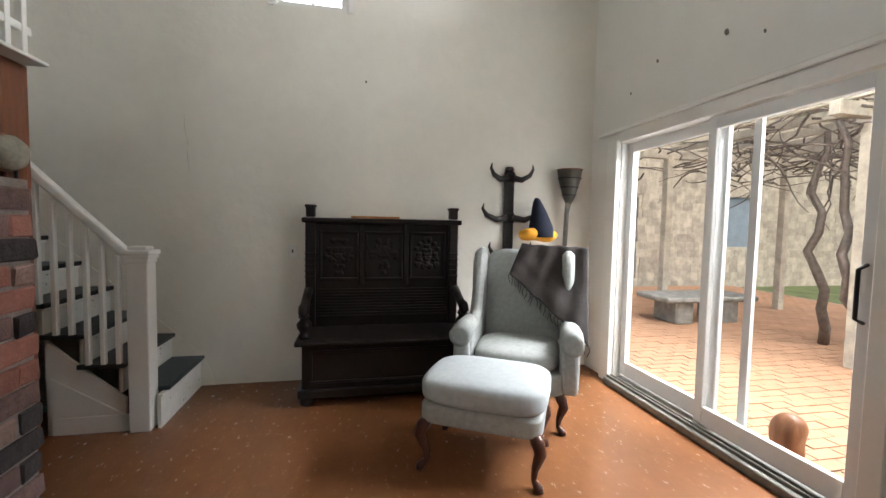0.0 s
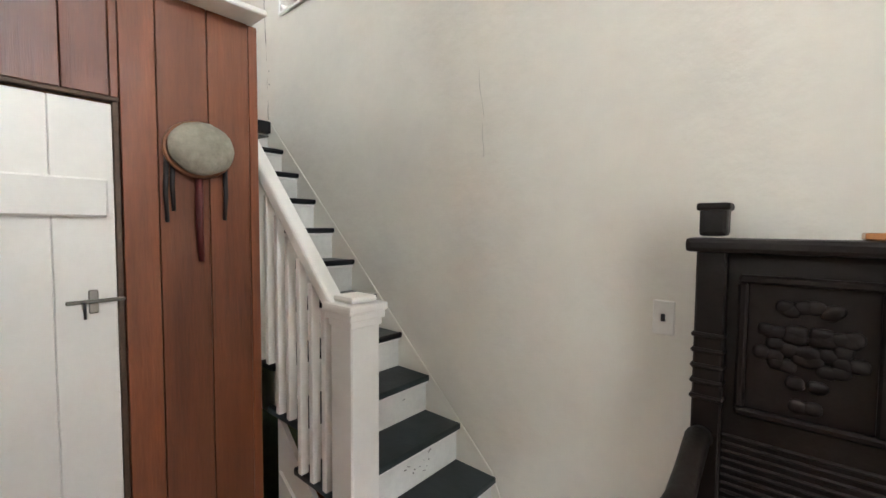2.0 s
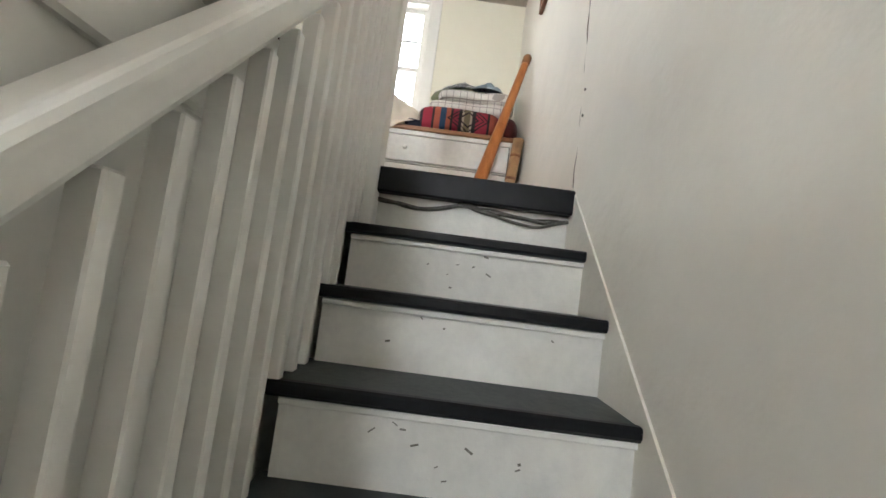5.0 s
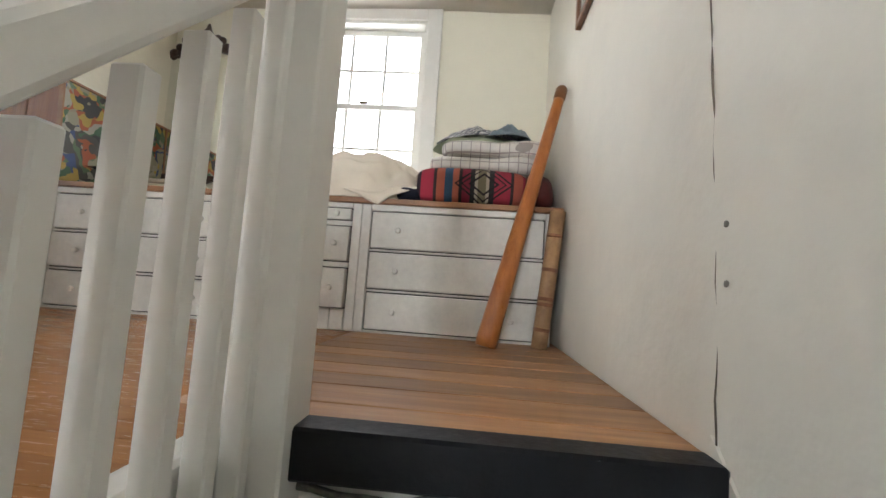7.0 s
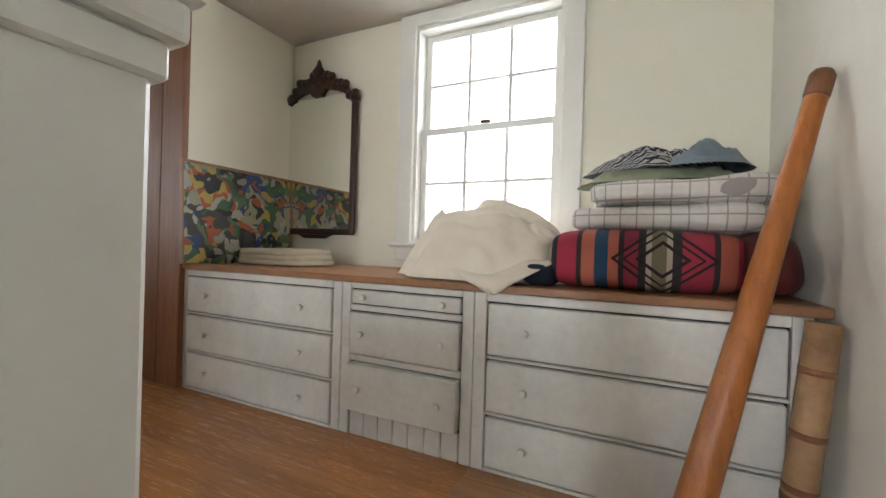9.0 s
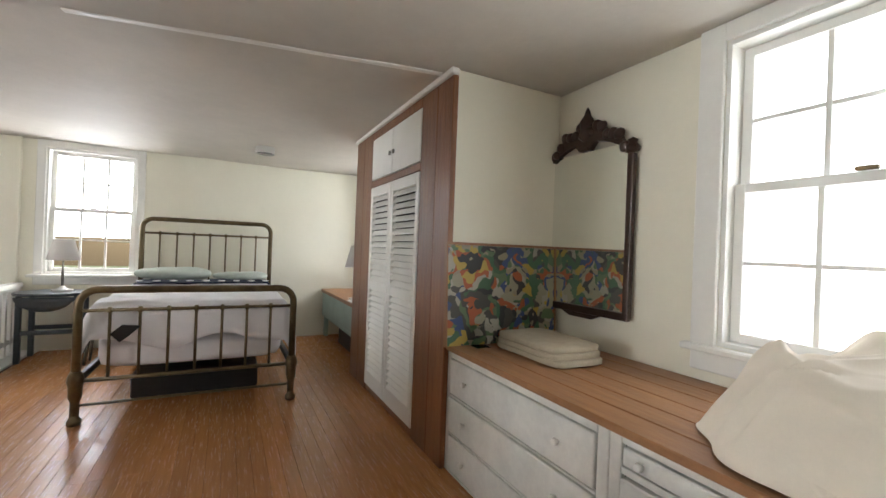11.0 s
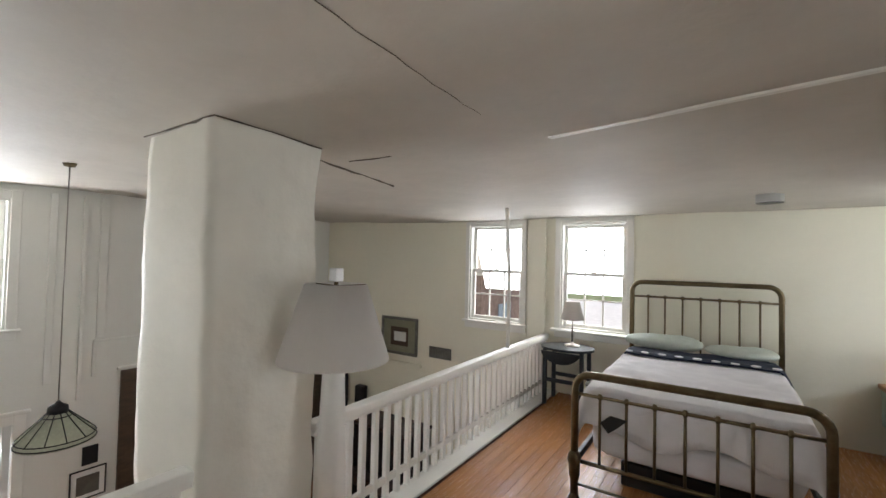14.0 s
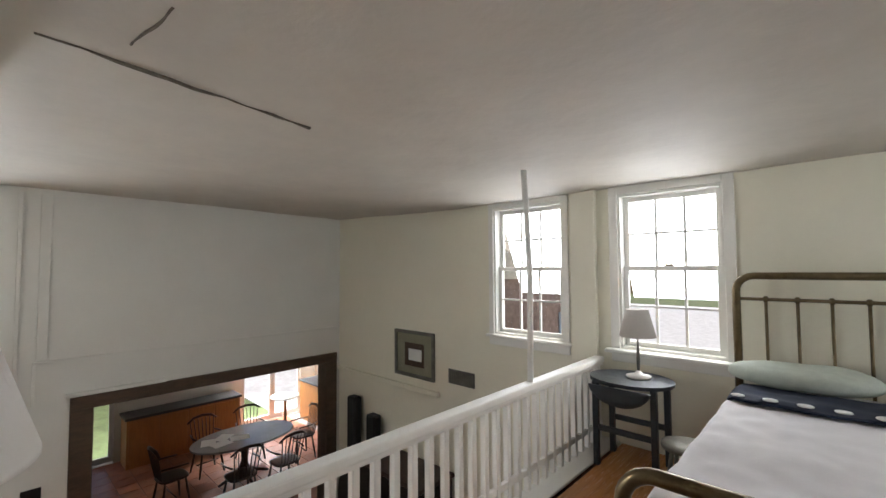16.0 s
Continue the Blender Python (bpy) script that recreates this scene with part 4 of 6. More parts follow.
def crumple(seed, rx, ry, h):
    def fn(u, v):
        a = 2 * math.pi * u
        e = 1 + 0.25 * noise.noise((1.5 * math.cos(a), 1.5 * math.sin(a), seed))
        z = h * (1 - v ** 2) + (0.04 * noise.noise((2.6 * v * math.cos(a), 2.6 * v * math.sin(a), seed + 3)) + 0.03 * (0.3 - abs(noise.noise((6 * v * math.cos(a), 6 * v * math.sin(a), seed)))) * 2) * (1 - v ** 4)
        return Vector((rx * v * e * math.cos(a), ry * v * e * math.sin(a), max(0.003, z)))
    return sheet(44, 18, fn)


part("sage_cloth", crumple(1.3, 0.2, 0.28, 0.07), SAGE, cp)
NSTRIPE = bpy.data.materials.new("navy_stripe")
NSTRIPE.use_nodes = True
nt = NSTRIPE.node_tree
tc = nt.nodes.new("ShaderNodeTexCoord")
wv = nt.nodes.new("ShaderNodeTexWave")
wv.inputs["Scale"].default_value, wv.inputs["Distortion"].default_value = 26, 2
nt.links.new(tc.outputs["Object"], wv.inputs["Vector"])
rp = nt.nodes.new("ShaderNodeValToRGB")
rp.color_ramp.interpolation = "CONSTANT"
rp.color_ramp.elements[0].color = (0.02, 0.025, 0.05, 1)
rp.color_ramp.elements[1].position, rp.color_ramp.elements[1].color = 0.55, (0.5, 0.5, 0.48, 1)
nt.links.new(wv.outputs[0], rp.inputs[0])
nt.links.new(rp.outputs[0], nt.nodes["Principled BSDF"].inputs["Base Color"])
nt.nodes["Principled BSDF"].inputs["Roughness"].default_value = 0.9
b = part("striped_shirt", crumple(5.1, 0.17, 0.24, 0.085), NSTRIPE, cp)
b.location = (-0.02, -0.02, 0.05)
b = part("grey_cloth", crumple(9.4, 0.14, 0.16, 0.08), SLATE, cp)
b.location = (0.03, 0.13, 0.05)

# stick and tube leaning in the corner
a, b = Vector((-4.30, 3.414, LOFT + 0.002)), Vector((-4.505, 3.728, 3.478))
sk = thing("wooden_stick", tuple(a), "long tapered varnished wooden stick leaning in the corner", "stick")
d = b - a
part("shaft", tube(bmesh.new(), [d * f for f in (0, 0.03, 0.25, 0.5, 0.75, 0.93, 0.95)], [0.045, 0.048, 0.043, 0.036, 0.029, 0.026, 0.026], 14), STICK, sk)
part("cap", tube(bmesh.new(), [d * 0.945, d * 0.95, d * 0.99, d], [0.027, 0.029, 0.029, 0.022], 14), BROWNWOOD, sk, "dark end cap")
a, b = Vector((-4.385, 3.655, LOFT + 0.002)), Vector((-4.40, 3.715, LOFT + 0.625))
tb = thing("painted_tube", tuple(a), "short decorated bamboo tube with dark markings", "tube")
d = b - a
part("shaft", tube(bmesh.new(), [d * f for f in (0, 0.1, 0.5, 1)], 0.036, 14), BAMBOO, tb)
for f in (0.12, 0.3, 0.34, 0.55, 0.8):
    part("dark_band", tube(bmesh.new(), [d * f, d * (f + 0.025)], 0.0372, 14), BROWNWOOD, tb)


# ---- loft: bed and bedside ----
BXL, BXR, BF, BH = -2.62, -3.87, -0.20, -2.27
bd = thing("iron_bed", ((BXL + BXR) / 2, (BF + BH) / 2, LOFT), "brass-coloured iron bed with curved tubular ends", "bed")
hw, hl = (BXL - BXR) / 2, (BF - BH) / 2


def bed_end(y, top, cross, low, foot):
    """One tubular bed end: an arched outer tube, cross bars and spindles."""
    r = 0.1
    pts = [(-hw, y, 0.06), (-hw, y, top - r)]
    pts += [Vector(p) for p in arc((-hw + r, y, top - r), r, 180, 90, 6)][1:]
    pts += [Vector(p) for p in arc((hw - r, y, top - r), r, 90, 0, 6)]
    pts += [(hw, y, 0.06)]
    part("end_tube", tube(bmesh.new(), pts, 0.024, 10), BRASS, bd)
    for z in (cross, low):
        b = part("cross_bar", tube(bmesh.new(), [(-hw, y, z), (hw, y, z)], 0.011 if z == cross else 0.014, 8), BRASS, bd)
    for i in range(7):
        x = -hw + (i + 1) * 2 * hw / 8
        bm = tube(bmesh.new(), [(x, y, low), (x, y, cross)], 0.009, 8)
        s = part("spindle", bm, BRASS, bd)
        bm = bmesh.new()
        lathe(bm, [(0.009, -0.02), (0.017, -0.008), (0.017, 0.008), (0.009, 0.02)], (x, y, cross), 8)
        part("collar", bm, BRASS, s)
    for s in (-1, 1):
        bm = lathe(bmesh.new(), [(0.0, 0.0), (0.035, 0.004), (0.038, 0.03), (0.024, 0.05), (0.022, 0.14), (0.034, 0.17), (0.036, 0.24), (0.045, 0.27), (0.04, 0.30), (0.028, 0.33)], (s * hw, y, 0.0), 12)
        part("leg", bm, BRASS, bd)


bed_end(hl, 0.83, 0.70, 0.27, 0)
bed_end(-hl, 1.37, 1.22, 0.42, 1)
part("foot_bar", tube(bmesh.new(), [(-hw, hl, 0.12), (hw, hl, 0.12)], 0.009, 8), BRASS, bd)
for s in (-1, 1):
    part("side_rail", bx((s * hw - 0.015, -hl, 0.24), (s * hw + 0.015, hl, 0.29), 0.004), IRON, bd)
mt = thing("mattress", ((BXL + BXR) / 2, (BF + BH) / 2, LOFT + 0.30), "mattress under white rumpled sheets", "mattress")
part("box_spring", soft_block(bmesh.new(), (-hw + 0.04, -hl + 0.05, 0.0), (hw - 0.04, hl - 0.05, 0.2), 0.0, 8, 0.004, 3, 8), LINEN, mt)
part("pad", soft_block(bmesh.new(), (-hw + 0.03, -hl + 0.05, 0.19), (hw - 0.03, hl - 0.05, 0.41), 0.0, 10, 0.012, 3, 8), LINEN, mt)


def cover(u, v):
    x = -hw - 0.03 + (2 * hw + 0.06) * u
    y = -hl + 0.5 + (2 * hl - 0.45) * v
    z = 0.44 + 0.012 * noise.noise((x * 4, y * 4, 1)) + 0.008 * noise.noise((x * 11, y * 9, 5))
    side = max(0, abs(x) - (hw - 0.06)) / 0.09
    foot = max(0, (v - 0.92) / 0.08)
    z -= side ** 1.5 * (0.22 + 0.05 * noise.noise((0, y * 5, 2))) + foot ** 1.4 * (0.26 + 0.04 * math.sin(x * 9))
    return Vector((x + 0.012 * noise.noise((x * 5, y * 6, 8)) * side, y - foot * 0.06 + 0.015 * foot * math.sin(x * 17), z))


sh = thing("bed_sheet", ((BXL + BXR) / 2, (BF + BH) / 2, LOFT + 0.30), "white rumpled bed sheet with a dark patch at the hem", "bed sheet")
part("cloth", sheet(60, 80, cover, 0.006), LINEN, sh)
p = part("dark_patch", prism(bmesh.new(), [(0.06, 0.0), (0.16, 0.01), (0.22, -0.045), (0.17, -0.1), (0.12, -0.06)], 0.008, Matrix.Translation((0.24, hl + 0.03, 0.30))), BLACK, sh, "black cloth corner")


def throw(u, v):
    x = -hw - 0.02 + (2 * hw + 0.04) * u
    y = -hl + 0.42 + 0.36 * v
    side = max(0, abs(x) - (hw - 0.08)) / 0.1
    return Vector((x, y + 0.02 * math.sin(x * 6), 0.462 + 0.016 * noise.noise((x * 6, y * 8, 3)) - 0.16 * side ** 1.5))


NVY = thing("navy_throw", ((BXL + BXR) / 2, (BF + BH) / 2, LOFT + 0.30), "navy blue throw with white leaf marks", "throw")
part("cloth", sheet(50, 18, throw, 0.012), shade("navy_cloth", (0.012, 0.02, 0.05), 0.9, vary=0.4, scale=14, fine=90), NVY)
random.seed(9)
for i in range(9):
    x = -hw + 0.1 + i * (2 * hw - 0.2) / 8
    part("leaf_mark", soft_block(bmesh.new(), (x - 0.035, -hl + 0.74, 0.468), (x + 0.03, -hl + 0.785, 0.482), 0, 3, 0.004, 9, 2.4), PAPER, NVY)
for i, (x, w) in enumerate(((0.30, 0.33), (-0.31, 0.27))):
    pl = thing("pillow", ((BXL + BXR) / 2 + x, BH + 0.27, LOFT + 0.745), "pale green pillow with faint stripes on the bed", "pillow", "bed pillows")
    part("case", soft_block(bmesh.new(), (-w, -0.2, 0), (w, 0.2, 0.13 if i == 0 else 0.09), 0.0, 10, 0.012, 6, 2.6), PILLOW, pl)
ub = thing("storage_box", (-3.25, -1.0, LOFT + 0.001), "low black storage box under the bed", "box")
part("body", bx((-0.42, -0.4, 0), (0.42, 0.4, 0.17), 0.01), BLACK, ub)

ns = thing("nightstand", (-1.99, -2.08, LOFT), "dark blue-black half-round side table", "side table")
bm = bmesh.new()
out = [(0.29 * math.cos(radians(a)), 0.24 * math.sin(radians(a))) for a in range(0, 360, 15)]
f = [bm.verts.new((x, y, 0.60)) for x, y in out]
g = [bm.verts.new((x, y, 0.625)) for x, y in out]
bm.faces.new(f[::-1]), bm.faces.new(g)
for i in range(len(out)):
    bm.faces.new((f[i], f[(i + 1) % 24], g[(i + 1) % 24], g[i]))
DKBLUE = shade("blue_black_paint", (0.022, 0.03, 0.04), 0.35, vary=0.25, scale=8, fine=50)
part("top", bm, DKBLUE, ns)
part("drop_leaf", sheet(12, 3, lambda u, v: Vector((0.2 * math.cos(math.pi * u), 0.25 - 0.01 * v, 0.6 - 0.13 * v * math.sin(math.pi * u))), 0.012), DKBLUE, ns)
for x, y in ((-0.2, -0.15), (0.2, -0.15), (-0.2, 0.15), (0.2, 0.15)):
    part("leg", bx((x - 0.02, y - 0.02, 0), (x + 0.02, y + 0.02, 0.60), 0.004), DKBLUE, ns)
for y in (-0.15, 0.15):
    part("stretcher", bx((-0.18, y - 0.012, 0.25), (0.18, y + 0.012, 0.29), 0.003), DKBLUE, ns)


def table_lamp(at, label, s=1.0):
    l = thing("table_lamp", at, label, "lamp", "bedside lamps")
    part("base", lathe(bmesh.new(), [(0.0, 0.0), (0.075 * s, 0.0), (0.078 * s, 0.012), (0.03 * s, 0.024), (0.012 * s, 0.05)], n=16), LAMPSHADE, l)
    part("stem", lathe(bmesh.new(), [(0.009, 0.04), (0.012 * s, 0.12 * s), (0.008, 0.2 * s), (0.007, 0.30 * s)], n=10), TIN, l)
    bm = tube(bmesh.new(), [(0, 0, 0.27 * s), (0, 0, 0.45 * s)], [0.115 * s, 0.07 * s], 24, cap=False)
    bmesh.ops.solidify(bm, geom=bm.faces[:], thickness=0.003)
    part("shade", bm, LAMPSHADE, l)
    return l


table_lamp((-2.03, -2.13, LOFT + 0.626), "small lamp with a white pleated shade on the side table", 1.1)
sl = thing("stool", (-2.40, -1.80, LOFT), "small round grey wooden stool by the bed", "stool")
part("seat", lathe(bmesh.new(), [(0.0, 0.32), (0.13, 0.32), (0.135, 0.335), (0.13, 0.35), (0.0, 0.352)]), TIN, sl)
for a in (45, 135, 225, 315):
    c, s_ = math.cos(radians(a)), math.sin(radians(a))
    part("leg", tube(bmesh.new(), [(0.13 * c, 0.13 * s_, 0), (0.08 * c, 0.08 * s_, 0.32)], 0.013, 8), TIN, sl)

dk = thing("desk", (-4.84, -1.55, LOFT), "seafoam green built-in desk with a wooden top", "desk")
part("top", bx((-0.35, -0.85, 0.56), (0.33, 0.88, 0.6), 0.006), COUNTER, dk)
part("front_panel", bx((0.29, -0.84, 0.30), (0.31, 0.87, 0.559), 0.003), SEAFOAM, dk)
part("side_panel", bx((-0.33, -0.85, 0.26), (0.29, -0.83, 0.559), 0.003), SEAFOAM, dk)
part("shelf", bx((-0.33, -0.83, 0.26), (0.31, 0.87, 0.30), 0.004), SEAFOAM, dk)
for y in (-0.8, 0.82):
    part("leg", bx((0.24, y - 0.025, 0), (0.29, y + 0.025, 0.26), 0.004), SEAFOAM, dk)
    part("leg", bx((-0.31, y - 0.025, 0), (-0.26, y + 0.025, 0.26), 0.004), SEAFOAM, dk)
table_lamp((-4.66, -1.25, LOFT + 0.601), "small lamp with a plain white shade on the desk", 1.25)
pp = thing("paper_sheets", (-4.62, -1.0, LOFT + 0.601), "white papers lying on the desk", "paper")
part("sheets", bx((-0.1, -0.14, 0), (0.1, 0.14, 0.008)), PAPER, pp)
bb = thing("black_bin", (-4.83, -1.6, LOFT + 0.001), "black crate pushed under the desk", "crate")
part("shell", bx((-0.2, -0.3, 0), (0.2, 0.35, 0.22), 0.01), BLACK, bb)

# floor lamp by the chimney
fp = thing("floor_lamp", (-1.97, 1.285, LOFT), "white square-post lamp with a large white shade", "floor lamp")
bm = bmesh.new()
tube(bm, [(0, 0, 0.03), (0, 0, 1.02), (0, 0, 1.06)], [0.085, 0.05, 0.045], 4)
part("post", bm, WHITE, fp)
part("foot", bx((-0.13, -0.13, 0), (0.13, 0.13, 0.03), 0.006), WHITE, fp)
part("neck", lathe(bmesh.new(), [(0.02, 1.06), (0.012, 1.1), (0.01, 1.42), (0.01, 1.46)], n=10), BRASS, fp)
bm = tube(bmesh.new(), [(0, 0, 1.09), (0, 0, 1.10), (0, 0, 1.43)], [0.245, 0.244, 0.138], 40, cap=False)
bmesh.ops.solidify(bm, geom=bm.faces[:], thickness=0.003)
part("shade", bm, LAMPSHADE, fp)
bm = bmesh.new()
for a in (0, 120, 240):
    tube(bm, [(0, 0, 1.42), (0.136 * math.cos(radians(a)), 0.136 * math.sin(radians(a)), 1.425)], 0.003, 6)
part("spider", bm, BRASS, fp)
part("finial", bx((-0.024, -0.024, 1.44), (0.024, 0.024, 1.50), 0.004), shade("frosted_acrylic", (0.85, 0.86, 0.86), 0.15, vary=0.03, scale=20, fine=60, bump=0.0), fp, "pale acrylic cube finial")

# carved armchair seen over its arm
ac = thing("carved_armchair", (-2.35, 2.30, LOFT), "dark carved wooden armchair beside the railing", "chair", rz=0)
part("seat", bx((-0.24, -0.24, 0.38), (0.26, 0.24, 0.43), 0.012), DARKWOOD, ac)
for x in (-0.22, 0.23):
    for y in (-0.21, 0.21):
        part("leg", lathe(bmesh.new(), [(0.018, 0), (0.024, 0.05), (0.018, 0.12), (0.028, 0.2), (0.02, 0.3), (0.026, 0.38)], (x, y, 0), 10), DARKWOOD, ac)
for y in (-0.23, 0.23):
    pts = [(0.26, y, 0.66), (0.1, y, 0.70), (-0.08, y, 0.72), (-0.19, y, 0.715), (-0.225, y, 0.685), (-0.21, y, 0.66), (-0.185, y, 0.668)]
    part("arm", tube(bmesh.new(), pts, [0.02, 0.021, 0.023, 0.025, 0.022, 0.017, 0.01], 10), DARKWOOD, ac)
    part("arm_post", lathe(bmesh.new(), [(0.018, 0.43), (0.026, 0.5), (0.016, 0.56), (0.022, 0.64), (0.016, 0.70)], (-0.15, y, 0), 10), DARKWOOD, ac)
    part("back_post", tube(bmesh.new(), [(0.25, y, 0.42), (0.26, y, 0.6), (0.27, y, 0.72)], 0.02, 10), DARKWOOD, ac)
part("back_panel", bx((0.245, -0.21, 0.5), (0.275, 0.21, 0.7), 0.01), DARKWOOD, ac)

# ceiling fittings
for at in ((-3.72, -1.44), (-3.66, 1.60)):
    zc = ceil_z(*at) + 0.01
    cn = thing("ceiling_can", (at[0], at[1], zc - 0.07), "white surface can light with a dark open mouth", "ceiling light", "ceiling cans")
    bm = tube(bmesh.new(), [(0, 0, 0.0), (0, 0, 0.07)], 0.09, 24, cap=False)
    bmesh.ops.solidify(bm, geom=bm.faces[:], thickness=0.006)
    part("housing", bm, WHITE, cn)
    part("reflector", tube(bmesh.new(), [(0, 0, 0.012), (0, 0, 0.062)], [0.08, 0.06], 20), GREYDIM, cn)
structure("ceiling_strip", bx((-4.44, 0.865, 4.326), (-2.74, 0.898, 4.345), 0.004, rot=(0, 0, -9.8)), WHITE, "white painted seam strip on the ceiling", "trim")
CRACK = shade("crack_dirt", (0.17, 0.14, 0.105), 0.9, vary=0.4, scale=20, fine=90)


def crack(name, pts, r, label):
    c = thing(name, (0, 0, 0), label, "crack")
    c["kind"] = "structure"
    q = []
    for i, (a, b) in enumerate(zip(pts, pts[1:])):
        for k in range(8):
            p = Vector(a).lerp(Vector(b), k / 8)
            q.append(p + Vector((noise.noise(p * 9), noise.noise(p * 9 + Vector((5, 0, 0))), 0)) * 0.012)
    q.append(Vector(pts[-1]))
    q = [Vector((p.x, p.y, ceil_z(p.x, p.y) - 0.0005)) if name == "ceiling_crack" else p for p in q]
    part("line", tube(bmesh.new(), q, [r * (0.35 + abs(noise.noise(p * 7))) for p in q], 5), CRACK, c)


crack("ceiling_crack", [(-1.46, 1.06, 0), (-1.40, 0.75, 0), (-1.30, 0.35, 0), (-1.26, 0.08, 0)], 0.011, "long dirty crack in the ceiling paint")
crack("ceiling_crack", [(-1.86, 0.81, 0), (-1.7, 0.83, 0), (-1.57, 0.85, 0)], 0.009, "short dark crack in the ceiling paint")
crack("ceiling_crack", [(CX0 - 0.01, CY0, 0), (CX0 - 0.02, CY1, 0), (CX1, CY1 + 0.02, 0)], 0.008, "cracked joint round the chimney top")
crack("ceiling_crack", [(-2.655, 2.3, 0), (-2.64, 1.7, 0), (-2.62, 1.15, 0)], 0.002, "fine ceiling crack")
crack("wall_crack", [(-3.208 - 0.05 * (z - LOFT), N - 0.0005, z) for z in (LOFT, 2.6, 3.0, 3.5, 4.0, 4.3)], 0.003, "dark vertical seam in the stair wall plaster")
crack("wall_crack", [(-1.20, N - 0.001, 2.15), (-1.185, N - 0.001, 1.95), (-1.175, N - 0.001, 1.74)], 0.0015, "short hairline crack in the plaster")

# picture on the stair wall
pc = thing("framed_picture", (-3.58, N - 0.003, 3.645), "brown-framed glazed picture on the stair wall", "picture")
bm = bmesh.new()
for a, b in (((-0.72, -0.025, 0.0), (-0.69, 0, 0.7)), ((0.69, -0.025, 0.0), (0.72, 0, 0.7)), ((-0.69, -0.025, 0.0), (0.69, 0, 0.03)), ((-0.69, -0.025, 0.67), (0.69, 0, 0.7))):
    box(bm, a, b, 0.004)
pc.scale.z = 0.9
part("frame", bm, BROWNWOOD, pc)
part("print", bx((-0.689, -0.01, 0.031), (0.689, -0.004, 0.669)), PAPER, pc)
part("glazing", bx((-0.689, -0.016, 0.031), (0.689, -0.013, 0.669)), plain("picture_glass", (0.75, 0.76, 0.74), 0.06, 0.6), pc)


gp = thing("glazed_picture", (-2.68, N - 0.004, 2.945), "large glazed picture in a thin white frame above the stairs", "picture")
for a, b in (((-0.32, -0.022, 0.0), (-0.30, 0, 0.8)), ((0.30, -0.022, 0.0), (0.32, 0, 0.8)), ((-0.30, -0.022, 0.0), (0.30, 0, 0.02)), ((-0.30, -0.022, 0.78), (0.30, 0, 0.8))):
    part("frame_side", bx(a, b, 0.003), WHITE, gp)
part("print", bx((-0.30, -0.008, 0.02), (0.30, -0.003, 0.78)), PAPER, gp)
part("glazing", bx((-0.30, -0.014, 0.02), (0.30, -0.011, 0.78)), plain("mirroring_glass", (0.85, 0.86, 0.86), 0.04, 0.85), gp)

# ---- hall: bench, chair, ottoman ----
bn = thing("hall_bench", (0.355, 3.70, 0), "black carved oak settle with panelled back and box seat", "bench")
BW, BD = 0.66, 0.52
part("box", bx((-BW + 0.02, -BD + 0.03, 0.10), (BW - 0.02, 0.0, 0.48), 0.006), OAK, bn)
part("plinth", bx((-BW - 0.01, -BD, 0.07), (BW + 0.01, 0.0, 0.135), 0.012, seg=2), OAK, bn)
bm = bmesh.new()
for a, b in (((-BW + 0.08, -BD + 0.012, 0.18), (BW - 0.08, -BD + 0.03, 0.2)), ((-BW + 0.08, -BD + 0.012, 0.42), (BW - 0.08, -BD + 0.03, 0.44)), ((-BW + 0.08, -BD + 0.012, 0.2), (-BW + 0.1, -BD + 0.03, 0.42)), ((BW - 0.1, -BD + 0.012, 0.2), (BW - 0.08, -BD + 0.03, 0.42))):
    box(bm, a, b, 0.005)
part("front_moulding", bm, OAK, bn)
part("seat", bx((-BW - 0.03, -BD - 0.02, 0.48), (BW + 0.03, 0.0, 0.515), 0.012, seg=2), OAK, bn)
